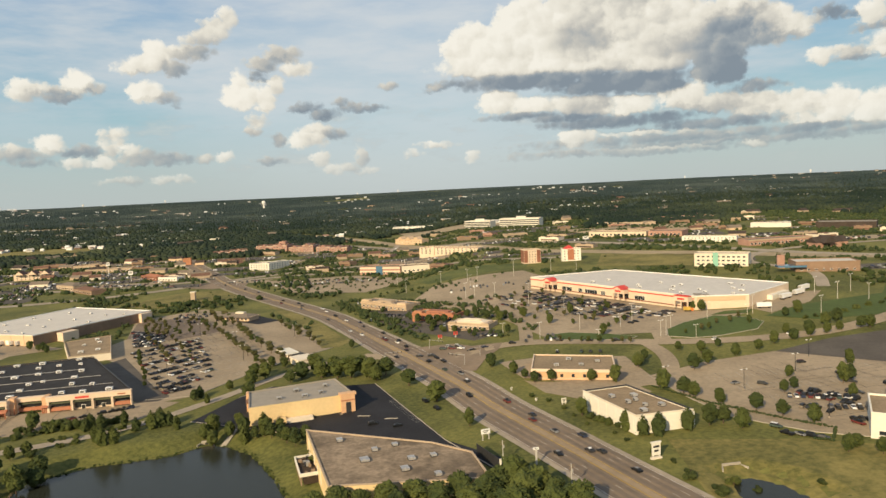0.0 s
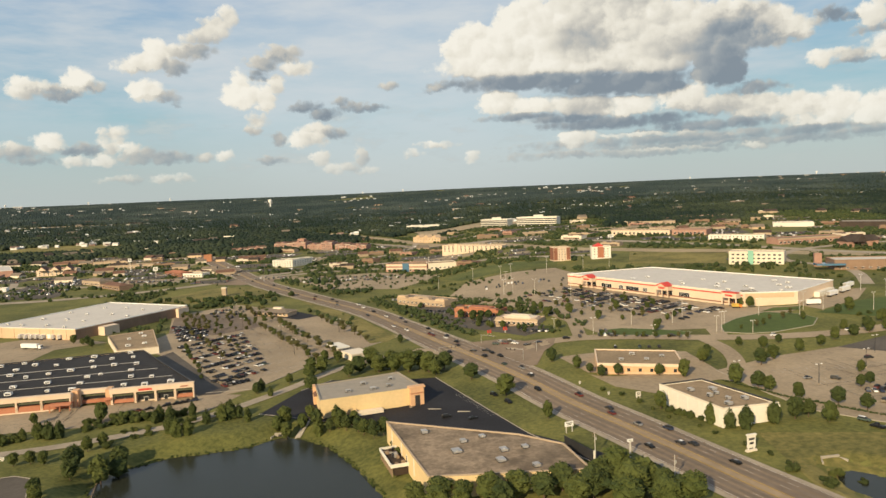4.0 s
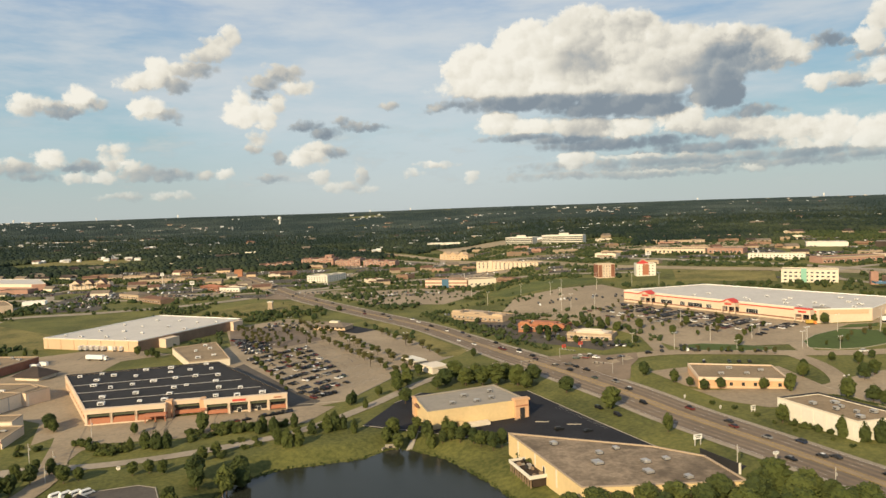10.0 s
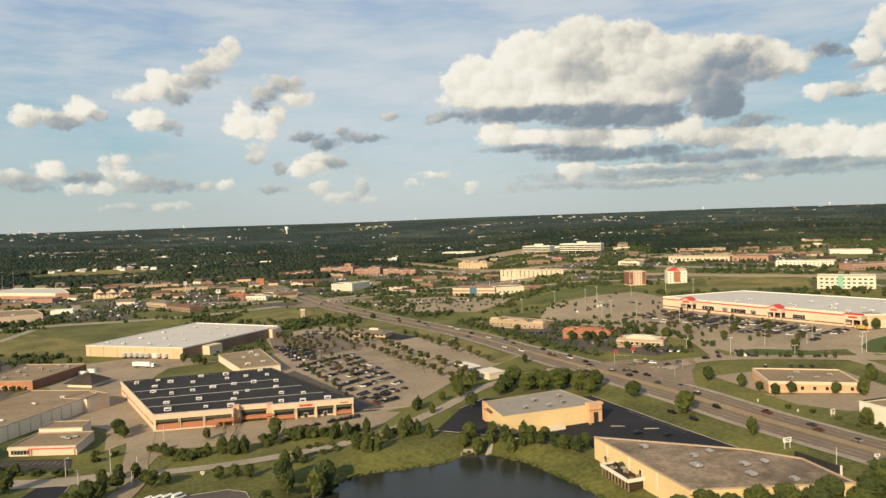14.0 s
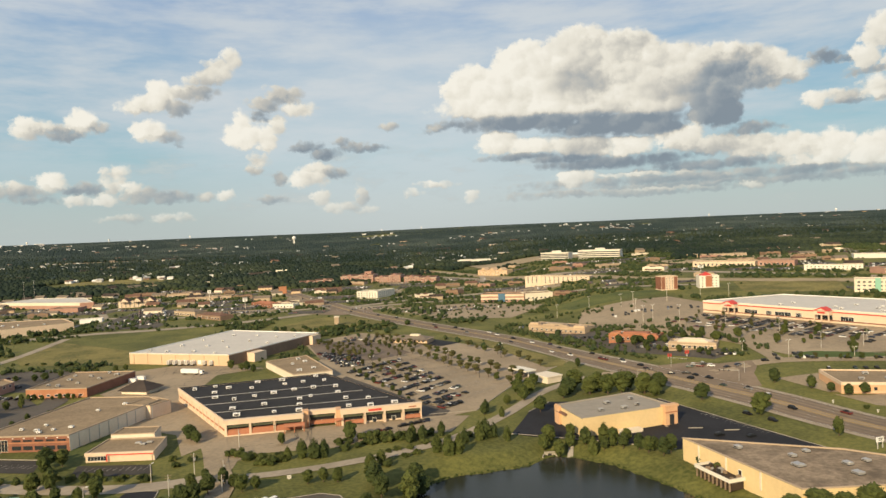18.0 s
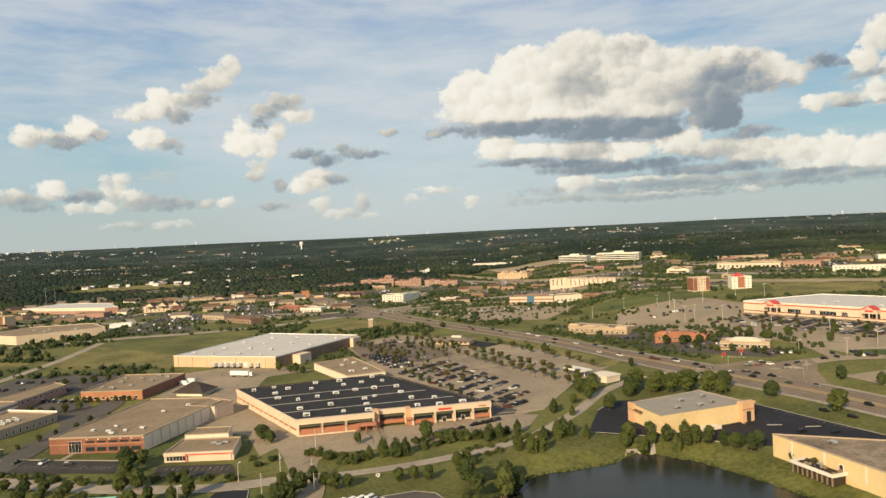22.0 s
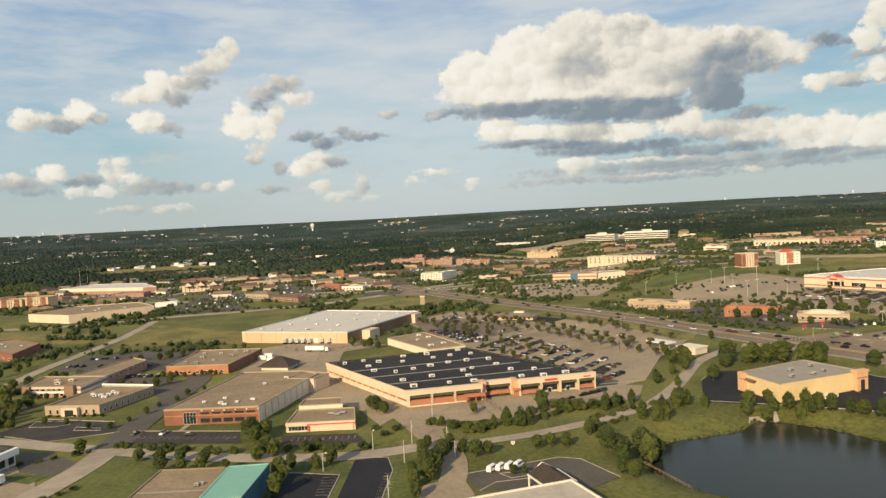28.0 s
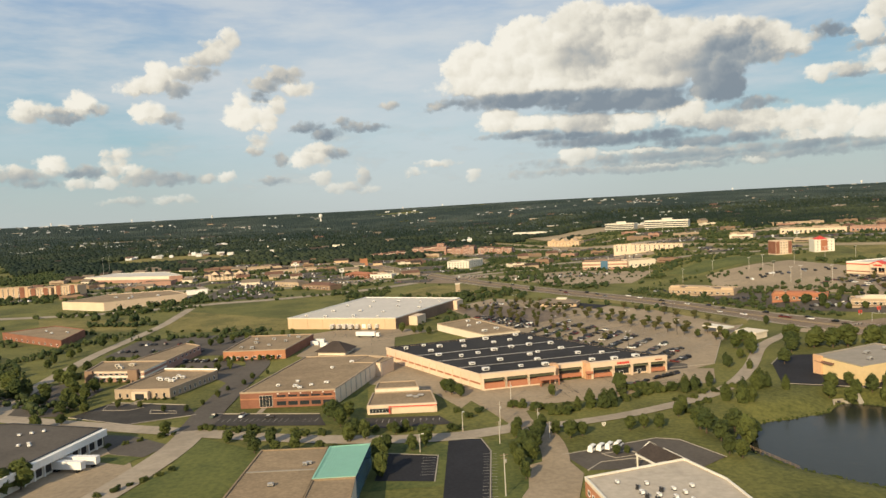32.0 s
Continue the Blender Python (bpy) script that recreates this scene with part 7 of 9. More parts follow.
def tree(form, seed, material, label):
    """One metre-scaled pattern tree, ten metres tall: trunk with limbs and a ragged crown of sprays over leafy masses."""
    rng = random.Random(seed)
    root = new({"round": "tree", "column": "conical_tree", "sparse": "young_tree", "shrub": "shrub"}[form])
    PLACE[root.name] = Vector((0, 0, 0))
    tagged(root, label, "shrub" if form == "shrub" else "tree")
    trunk, crown = Geo(), Geo()
    trunk.tube(0, 0, -0.6, 3.2, 0.24, 0.17, 7).tube(0, 0, 3.2, 7.0, 0.17, 0.05, 6, rng.uniform(-0.3, 0.3), rng.uniform(-0.3, 0.3))
    masses = []
    if form == "round":
        masses.append((0, 0, 5.6, 2.3, 3.6))
        for k in range(6):
            a, h = k * 1.05 + rng.uniform(-0.4, 0.4), rng.uniform(3.2, 7.6)
            w = 1.8 * math.sin(math.pi * min(1, max(0.15, (h - 1.2) / 8.6)))
            masses.append((math.cos(a) * w, math.sin(a) * w, h, rng.uniform(1.1, 1.6), rng.uniform(1.0, 1.5)))
    elif form == "column":
        masses.append((0, 0, 5.0, 2.3, 4.9))
        for k in range(4):
            a, h = rng.uniform(0, 6.28), rng.uniform(2.4, 6.5)
            masses.append((math.cos(a) * 1.3, math.sin(a) * 1.3, h, rng.uniform(1.0, 1.4), rng.uniform(1.4, 2.0)))
    elif form == "sparse":
        for k in range(8):
            a, h = rng.uniform(0, 6.28), rng.uniform(3.8, 8.8)
            w = 1.8 * math.sin(math.pi * min(1, max(0.1, (h - 2.6) / 7.4))) ** 0.7
            masses.append((math.cos(a) * w * rng.uniform(0.2, 1.0), math.sin(a) * w * rng.uniform(0.2, 1.0), h, rng.uniform(1.25, 1.9), rng.uniform(0.8, 1.3)))
    else:
        for k in range(7):
            a = rng.uniform(0, 6.28)
            w = rng.uniform(1.5, 2.5)
            masses.append((math.cos(a) * rng.uniform(0.4, 3.8), math.sin(a) * rng.uniform(0.4, 3.8), rng.uniform(1.4, 4.4), w, w * rng.uniform(0.75, 1.0)))
    for x, y, z, w, h in masses[1:6]:
        trunk.add([(0.08, 0, z * 0.45), (-0.06, 0.08, z * 0.45), (-0.04, -0.08, z * 0.45), (x, y, z)], [(0, 1, 3), (1, 2, 3), (2, 0, 3)])
    for n, (x, y, z, w, h) in enumerate(masses):
        great = w > 2.2 and form != "shrub"
        lump(crown, (x, y, z), w, h, seed * 3.7 + n * 1.9, 13 if great else 8, 10 if great else 6, 0.42, 0.42 if form == "column" else 0.1)
        for k in range(int(30 * w * h) if great else int(44 * w)):
            v = Vector((rng.gauss(0, 1), rng.gauss(0, 1), rng.gauss(0.1, 0.9))).normalized() * rng.uniform(0.86, 1.16)
            k_ = 1.0 - 0.42 * max(0.0, v.z) if form == "column" else 1.0
            leaf(crown, (x + v.x * w * k_, y + v.y * w * k_, z + v.z * h), rng.uniform(0.25, 0.5), rng)
    part("trunk", trunk, BARK, root)
    part("crown", crown, material, root)
    return root


PATTERNS = {
    "round": [tree("round", s, m, "leafy round-crowned green tree on grass") for s, m in ((1, LEAF), (2, LEAF), (3, LEAF_DARK), (4, LEAF), (5, LEAF_DARK))],
    "column": [tree("column", s, m, "dense dark conical tree on grass") for s, m in ((6, LEAF_DARK), (7, LEAF_DARK), (8, LEAF))],
    "sparse": [tree("sparse", s, m, "thin young tree in a paved lot") for s, m in ((9, LEAF_OLIVE), (10, LEAF_OLIVE), (16, LEAF), (17, LEAF_OLIVE))],
    "shrub": [tree("shrub", s, m, "low spreading green shrubs on grass") for s, m in ((13, LEAF), (14, LEAF_DARK), (15, LEAF))],
}
USED = set()
GROVES = []
grow = random.Random(33)


def plant(kind, x, y, tall, wide=1.0, group=""):
    """Sets a tree of that height on the ground; far ones join the town's trees."""
    if kind == "round" and y > 570:
        GROVES.append((x, y, tall * 0.4))
        return
    k = grow.randrange(len(PATTERNS[kind]))
    s = tall / (10.0 if kind != "shrub" else 8.6)
    m = Matrix.LocRotScale((x, y, gz(x, y) - 0.05), Euler((0, 0, grow.uniform(0, 6.28))), (s * wide * grow.uniform(0.9, 1.12), s * wide * grow.uniform(0.9, 1.12), s))
    ob = PATTERNS[kind][k]
    if ob.name in USED:
        ob = copy_thing(ob, m @ Matrix.Diagonal((1 / ob.scale.x, 1 / ob.scale.y, 1 / ob.scale.z, 1)))
    else:
        USED.add(ob.name)
        ob.matrix_basis = m
    if group:
        ob["group"] = group


def trees(kind, spots, wide=1.0, group="", scale=1.0):
    for x, y, h in spots:
        plant(kind, x, y, h * scale, wide, group)


def tree_row(kind, a, b, count, tall, wide=1.0, jitter=1.5, group=""):
    for i in range(count):
        t = i / max(1, count - 1)
        plant(kind, a[0] + (b[0] - a[0]) * t + grow.uniform(-jitter, jitter), a[1] + (b[1] - a[1]) * t + grow.uniform(-jitter, jitter), tall * grow.uniform(0.75, 1.2), wide, group)


# round the white store and the right-hand lots
trees("column", [(71, 285, 9.0), (76, 279, 8.0), (82, 277, 9.5), (95, 281, 9.5)], 1.1, "trees before the white store")
trees("round", [(57, 307, 9.0), (102, 336, 11.0), (109, 327, 9.5), (112, 322, 8), (119, 309, 8), (130, 297, 9), (137, 288, 8), (145, 278, 8.5), (105, 284, 10), (111, 285, 8.5), (116, 278, 9), (127, 364, 10), (137, 372, 9)], 1.15, "trees along the lot")
trees("shrub", [(60, 303, 4), (63, 299, 4), (66, 295, 4), (69, 290, 3.5), (94, 233, 4.5), (80, 235, 4.5), (86, 223, 5), (100, 228, 3), (120, 226, 3)], 1.0)
trees("round", [(152, 318, 7), (158, 321, 7), (183, 325, 11), (188, 328, 9), (202, 353, 9), (165, 340, 7), (176, 305, 7), (190, 300, 8)], 0.95, "trees in the lot")
trees("round", [(141, 247, 7.5), (151, 243, 7), (146, 250, 6), (158, 240, 7), (43, 362, 7), (52, 363, 7), (72, 358, 7), (83, 353, 10), (23, 400, 9), (34, 381, 8), (39, 371, 6), (101, 376, 9), (108, 389, 7), (132, 404, 6), (142, 395, 8), (157, 384, 8)], 1.15)
trees("round", [(173, 392, 7), (56, 528, 9), (72, 500, 8), (92, 530, 8), (100, 455, 8.5), (182, 504, 9), (178, 510, 8), (196, 457, 6), (236, 474, 10), (225, 468, 7), (235, 437, 9), (245, 442, 10), (204, 424, 7), (216, 420, 9), (201, 410, 7), (254, 422, 9), (155, 404, 6)], 1.1)
trees("round", [(38, 552, 7), (27, 597, 8), (40, 480, 7), (21, 564, 7), (13, 596, 8), (-2, 624, 7), (-16, 548, 9), (-25, 560, 9), (-44, 572, 9), (-55, 590, 8), (-68, 620, 8), (-12, 530, 8), (5, 540, 7), (-60, 640, 8), (-30, 610, 7)], 1.1)
tree_row("sparse", (64, 448), (112, 428), 9, 4.5, 1.1)
tree_row("round", (186, 402), (320, 448), 12, 8, 1.1, 4)
tree_row("shrub", (232, 455), (330, 500), 10, 4, 1.0, 3)
tree_row("shrub", (40, 340), (78, 250), 9, 2.5, 0.9, 2)
tree_row("sparse", (150, 440), (200, 470), 6, 5, 1.0, 5)
# between the highway and the yellow hall
trees("round", [(-24, 384, 10.5), (-8, 348, 12), (-84, 431, 13), (-78, 416, 11.5), (-68, 414, 13), (-60, 413, 14.5), (-48, 409, 13.5), (-39, 412, 12), (-54, 422, 12), (-72, 424, 12), (-44, 402, 10), (-90, 418, 11)], 1.35, "grove beside the highway")
trees("round", [(7, 307, 9), (-70, 495, 7)], 0.9)
trees("round", [(-113, 421, 11), (-107, 446, 8), (-120, 424, 10), (-116, 450, 8), (-112, 381, 10), (-95, 408, 9), (-118, 408, 10), (-128, 399, 6.5), (-142, 381, 7)], 1.2)
# round the flat store
trees("round", [(-49, 234, 10.5), (-41, 232, 11), (-24, 232, 11), (-14, 232, 10.5), (1, 234, 11), (14, 232, 12), (20, 235, 13.5), (27, 228, 12), (-33, 231, 9.5), (32, 222, 10), (10, 226, 12), (22, 222, 13), (-6, 229, 10.5), (38, 214, 12), (30, 212, 12), (18, 214, 12), (4, 222, 11), (-20, 226, 10)], 1.4, "trees before the flat store")
trees("round", [(-60, 288, 5), (-112, 319, 9), (-106, 326, 8), (-99, 325, 9), (-104, 335, 7), (-87, 322, 8.5), (-81, 322, 7.5), (-115, 330, 10)], 1.1)
trees("round", [(-75, 308, 8), (-70, 303, 9), (-66, 306, 9.5), (-92, 318, 7), (-84, 316, 8), (-78, 312, 8), (-88, 319, 6), (-72, 310, 7)], 1.0, "trees above the pond")
trees("column", [(-97, 318, 8), (-90, 327, 8.5)], 1.3)
# before the strip store and along the park drive
trees("round", [(-209, 343, 10.5), (-242, 342, 6.5), (-177, 275, 13), (-173, 282, 11), (-176, 290, 11), (-191, 280, 11), (-192, 284, 10), (-188, 273, 9), (-192, 255, 8), (-189, 251, 7.5), (-195, 301, 7.5), (-191, 307, 7)], 1.1, "trees by the pond")
trees("column", [(-228, 321, 10), (-222, 319, 10.5), (-218, 321, 9.5), (-234, 319, 7), (-167, 321, 9.5), (-162, 316, 10.5), (-157, 318, 9.5), (-147, 336, 10.5), (-154, 334, 8), (-144, 339, 11), (-140, 340, 8.5), (-134, 334, 8), (-179, 340, 9.5), (-174, 341, 8.5), (-165, 346, 8.5), (-180, 337, 8), (-141, 387, 8), (-133, 375, 6.5)], 1.15, "dark trees along the drive", 0.86)
trees("shrub", [(-258, 327, 5), (-252, 321, 5), (-245, 314, 5), (-241, 313, 5), (-238, 322, 4.5), (-202, 344, 6), (-197, 346, 6), (-192, 345, 6), (-185, 343, 6), (-188, 305, 4.5), (-181, 316, 3), (-176, 320, 3.5), (-262, 330, 4), (-247, 322, 4), (-210, 330, 4.5), (-204, 333, 4), (-198, 337, 4)], 1.05)
tree_row("shrub", (-262, 326), (-236, 318), 7, 4.5, 1.0, 2)
tree_row("shrub", (-214, 338), (-170, 346), 9, 5, 1.0, 2)
tree_row("shrub", (-190, 322), (-150, 345), 8, 3.5, 1.0, 2)
trees("round", [(-219, 287, 6.5), (-213, 289, 6.5), (-207, 288, 6.5), (-244, 281, 8), (-249, 287, 6), (-239, 283, 6.5)], 1.25)
trees("round", [(-263, 268, 9.5), (-257, 280, 9.5), (-254, 290, 8), (-267, 252, 8), (-262, 258, 9), (-259, 270, 9), (-265, 284, 8), (-263, 295, 6), (-268, 262, 7), (-266, 242, 7)], 1.0, "trees beside the lane")
trees("round", [(-290, 354, 9), (-293, 359, 8), (-286, 350, 7)], 1.3)
trees("shrub", [(-278, 322, 4), (-283, 315, 4), (-288, 325, 3.5), (-300, 303, 3), (-312, 300, 4)], 1.0)
# the western offices
trees("round", [(-343, 320, 11), (-337, 322, 9), (-347, 326, 8), (-339, 311, 9.5), (-331, 302, 7), (-326, 292, 9), (-332, 290, 9), (-316, 251, 9.5), (-318, 266, 10), (-316, 278, 7), (-301, 280, 10), (-306, 276, 7), (-314, 296, 6.5), (-310, 301, 5.5)], 1.1, "trees between the offices")
trees("round", [(-374, 294, 6.5), (-365, 293, 6.5), (-354, 290, 6.5), (-384, 297, 6)], 1.3, "small street trees")
tree_row("shrub", (-400, 317), (-346, 300), 12, 4, 1.0, 2.5)
tree_row("shrub", (-328, 304), (-286, 300), 7, 4, 1.0, 2.5)
tree_row("round", (-370, 284), (-336, 276), 5, 6, 1.3, 2)
tree_row("shrub", (-396, 268), (-420, 236), 8, 2.6, 1.2, 1)
trees("round", [(-446, 256, 12), (-450, 250, 11), (-483, 329, 8), (-539, 402, 14), (-510, 410, 12), (-524, 424, 10), (-416, 312, 7), (-475, 336, 6), (-530, 392, 12), (-500, 396, 8), (-496, 380, 8), (-506, 366, 7), (-546, 412, 13), (-552, 380, 12)], 1.25)
tree_row("shrub", (-436, 300), (-412, 312), 5, 3.0, 1.0, 1)
tree_row("shrub", (-466, 377), (-436, 373), 7, 2.2, 1.0, 0.6)
tree_row("round", (-500, 418), (-472, 414), 6, 4, 1.1, 1)
tree_row("round", (-492, 400), (-484, 352), 7, 7, 1.25, 3)
tree_row("round", (-556, 396), (-520, 352), 8, 9, 1.3, 6)
tree_row("round", (-536, 414), (-500, 372), 7, 8, 1.3, 7)
tree_row("round", (-528, 452), (-500, 470), 5, 8, 1.3, 5)
tree_row("round", (-590, 380), (-560, 340), 5, 11, 1.3, 8)
tree_row("round", (-470, 430), (-428, 440), 7, 5.5, 1.2, 3)
tree_row("round", (-440, 462), (-404, 460), 8, 4, 1.1, 1)
tree_row("round", (-416, 360), (-400, 420), 6, 4, 1.2, 2)
tree_row("round", (-560, 450), (-556, 600), 9, 7, 1.2, 5)
tree_row("round", (-480, 520), (-410, 560), 10, 6, 1.2, 6)
tree_row("round", (-640, 700), (-570, 660), 9, 11, 1.3, 7)
tree_row("round", (-640, 770), (-560, 800), 10, 11, 1.3, 7)
tree_row("shrub", (-556, 606), (-500, 598), 5, 3, 1.3, 4)
tree_row("round", (-325, 540), (-306, 528), 4, 7, 1.2, 2)
trees("round", [(-460, 362, 4.5), (-448, 360, 4), (-432, 350, 4), (-474, 356, 6), (-480, 366, 7), (-420, 348, 4), (-231, 260, 4.5), (-227, 261, 3.5), (-57, 276, 6), (-54, 268, 4), (-118, 326, 8)], 1.2, "small trees in lot islands")
tree_row("round", (-84, 652), (-42, 580), 7, 7, 1.3, 3, "trees round the restaurants")
tree_row("round", (-36, 598), (6, 532), 7, 6.5, 1.3, 4, "trees round the restaurants")
tree_row("round", (0, 580), (36, 520), 6, 7, 1.3, 4, "trees round the restaurants")
tree_row("round", (-14, 524), (18, 484), 6, 5.5, 1.3, 3, "trees round the restaurants")
tree_row("round", (-34, 640), (8, 606), 6, 7, 1.3, 5, "trees round the restaurants")
# parking lot trees
tree_row("sparse", (-189, 571), (-122, 452), 12, 7.0, 1.4, 1.5, "lot trees")
tree_row("sparse", (-176, 580), (-112, 466), 11, 7.0, 1.4, 1.5, "lot trees")
tree_row("sparse", (-144, 596), (-94, 505), 8, 6.5, 1.4, 1.5, "lot trees")
tree_row("sparse", (-235, 548), (-190, 470), 6, 5.5, 1.2, 3, "lot trees")
tree_row("sparse", (-235, 640), (-195, 590), 6, 5.0, 1.2, 3, "lot trees")
tree_row("round", (-160, 640), (-118, 574), 5, 8, 1.2, 2)
tree_row("round", (-290, 720), (-220, 720), 12, 9, 1.3, 9)
tree_row("round", (-262, 700), (-215, 660), 6, 6, 1.2, 4)
for k in range(4):
    tree_row("round", (84 + 19 * k, 600 - 30 * k), (44 + 22 * k, 540 - 22 * k), 5, 4.6, 1.1, 3, "store lot trees")
tree_row("round", (28, 590), (46, 520), 6, 5, 1.2, 4, "store lot trees")
tree_row("round", (8, 640), (70, 610), 6, 6, 1.2, 5, "store lot trees")
tree_row("sparse", (-262, 640), (-224, 560), 8, 5.0, 1.3, 3, "lot trees")
tree_row("sparse", (-280, 660), (-240, 572), 9, 5.5, 1.4, 3, "lot trees")
tree_row("sparse", (-222, 556), (-172, 468), 7, 5, 1.3, 2, "lot trees")
for k in range(5):
    tree_row("sparse", (-280 + 15 * k, 646 - 4 * k), (-246 + 12 * k, 574 - 2 * k), 6, 4.6, 1.3, 2.5, "lot trees")
tree_row("round", (-228, 510), (-184, 416), 8, 4.6, 1.1, 1.0, "trees beside the strip store")
tree_row("sparse", (-226, 668), (-192, 600), 7, 5.5, 1.4, 1.5, "lot trees")
tree_row("sparse", (-214, 660), (-180, 596), 6, 5.5, 1.4, 1.5, "lot trees")
for k in range(5):
    tree_row("sparse", (70 + 14 * k, 646 - 22 * k), (32 + 18 * k, 580 - 20 * k), 4, 5.5, 1.2, 3, "store lot trees")


# ---- woods and town trees too many to count ----
def clumps(name, spots, label, seed, material=None):
    rng = random.Random(seed)
    g = Geo()
    zs = lie([(x, y) for x, y, r in spots])
    for (x, y, r), z in zip(spots, zs):
        low = 1.0 - 0.7 * float(smooth01(2800, 4400, y))
        if y < 820:
            for k in range(3):
                a, o = rng.uniform(0, 6.28), r * 0.45
                ball(g, (x + math.cos(a) * o, y + math.sin(a) * o, z + r * rng.uniform(0.3, 1.0)), r * rng.uniform(0.5, 0.75), rng, 1.0)
            for k in range(5):
                leaf(g, (x + rng.gauss(0, r * 0.5), y + rng.gauss(0, r * 0.5), z + r * rng.uniform(0.4, 1.6)), r * 0.3, rng)
            continue
        (tuft if y > 1900 else ball)(g, (x, y, z + r * 0.5 * low), r, rng, 0.95 * low)
    return tagged(part(name, g, material or WOODS, smooth=material in (None, WOODS_HAZED)), label, "trees", "", "stuff")


wr = random.Random(44)
keep_clear = [((-1310, 2560), 330, 95), ((-1150, 2950), 150, 70), ((-1560, 2380), 140, 60), ((40, 1560), 170, 90), ((330, 1180), 150, 80), ((-870, 1500), 150, 110)]


def open_ground(x, y):
    for (cx, cy), a, b_ in keep_clear:
        if ((x - cx) / a) ** 2 + ((y - cy) / b_) ** 2 < 1:
            return True
    return False


hw_far = curve([(-700, 2050), (-400, 1790), (-178, 1480), (90, 1010), (188, 895), (300, 800), (448, 712), (700, 570), (1300, 300)], 40)
spots = []
y = 1240.0
while y < 4950:
    gap = 7.6 + 1.2 * min(1.0, (y - 1330) / 1500)
    x = -140 - 0.72 * y
    while x < -140 + 0.72 * y:
        px, py = x + wr.uniform(-gap, gap) * 0.6, y + wr.uniform(-gap, gap) * 0.6
        dense = noise.noise((px / 300, py / 420, 3.3)) + 0.5 * noise.noise((px / 90, py / 120, 7.1))
        near = smooth01(1240, 1650, py)
        # woods thickened in the east to stand in for a cloud's shadow
        if dense > 0.30 - 0.80 * float(near) - (0.25 if px > 0.2 * py else 0.2 if px < -220 - 0.36 * py else 0.0) and not open_ground(px, py) and not (py < 1800 and any(abs(px - q[0]) + abs(py - q[1]) < 40 for q in hw_far)) and math.hypot(px + 140, py) < 4930:
            spots.append((px, py, gap * wr.uniform(0.5, 0.95)))
        x += gap * 1.25
    y += gap * 1.25
# crowns with the painted haze grow commoner with distance
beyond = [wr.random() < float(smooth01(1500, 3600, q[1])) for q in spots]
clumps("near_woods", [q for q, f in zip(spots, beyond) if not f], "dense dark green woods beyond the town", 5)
clumps("far_woods", [q for q, f in zip(spots, beyond) if f], "woods with haze painted into their leaves, reaching the horizon", 9, WOODS_HAZED)
tx, ty = np.random.uniform(-1250, 1000, 90000), 560 + 900 * np.random.random(90000) ** 0.85
free = clear(tx, ty, 4.0)
town = []
for x, y in zip(tx[free].tolist(), ty[free].tolist()):
    d = noise.noise((x / 110, y / 130, 1.7)) + 0.7 * noise.noise((x / 36, y / 40, 4.4))
    if d < (-0.35 if y > 860 else 0.0 if x < 0 else -0.12) or 164 < x < 285 and 720 < y < 860 or -357 < x < -225 and 716 < y < 836 or -553 < x < -415 and 575 < y < 724 or -45 < x < 100 and 770 < y < 850 or -708 < x < -560 and 612 < y < 722 or -560 < x < -400 and 560 < y < 790:
        continue
    if wr.random() > (0.40 if y > 860 else 0.30) + 0.45 * d:
        continue
    town.append((x, y, wr.uniform(1.3, 3.4)))
# shrubs and trees packed round the roadside restaurants
for a, b_, n in (((-112, 700), (-14, 490), 130), ((-92, 664), (-24, 540), 60), ((-100, 715), (-20, 668), 55), ((-24, 600), (22, 530), 36), ((20, 600), (60, 480), 30), ((-50, 660), (30, 560), 34), ((8, 520), (40, 470), 22), ((-30, 660), (20, 600), 24)):
    for i in range(n):
        t = wr.random()
        town.append((a[0] + (b_[0] - a[0]) * t + wr.gauss(0, 3.5), a[1] + (b_[1] - a[1]) * t + wr.gauss(0, 4.0), wr.uniform(1.0, 2.5)))
# trees in and beside the far lots
for cx, cy, sx, sy, n, r in ((-536, 864, 22, 26, 70, 2.2), (-345, 940, 12, 8, 24, 2.6), (-420, 800, 30, 6, 16, 2.0), (-140, 840, 46, 34, 110, 1.5), (-190, 850, 16, 50, 46, 3.4), (-165, 965, 30, 10, 40, 3.0), (-20, 745, 40, 16, 36, 1.9), (-60, 880, 40, 10, 40, 2.2), (20, 850, 60, 12, 50, 2.4)):
    for i in range(n):
        town.append((cx + wr.gauss(0, sx), cy + wr.gauss(0, sy), r * wr.uniform(0.6, 1.3)))
# clipped hedge along the lot beside the small pond
for (ax, ay), (bx, by) in zip(LOT_HEDGE, LOT_HEDGE[1:]):
    d = math.dist((ax, ay), (bx, by))
    for i in range(int(d / 0.9)):
        t = i * 0.9 / d
        town.append((ax + (bx - ax) * t + wr.gauss(0, 0.15), ay + (by - ay) * t + wr.gauss(0, 0.15), wr.uniform(0.55, 0.8)))
# the western car parks and meadow edges
for a, b_, n in (((-545, 405), (-490, 352), 40), ((-520, 430), (-490, 500), 40), ((-540, 566), (-430, 556), 40), ((-600, 470), (-566, 600), 70), ((-660, 540), (-560, 440), 70), ((-500, 590), (-430, 580), 14), ((-620, 660), (-560, 640), 40), ((-700, 480), (-600, 420), 60)):
    for i in range(n):
        t = wr.random()
        town.append((a[0] + (b_[0] - a[0]) * t + wr.gauss(0, 5), a[1] + (b_[1] - a[1]) * t + wr.gauss(0, 5), wr.uniform(1.2, 3.2)))
town += GROVES
line = np.array(hw)
town = [q for q in town if np.min(np.hypot(line[:, 0] - q[0], line[:, 1] - q[1])) > 19.0]
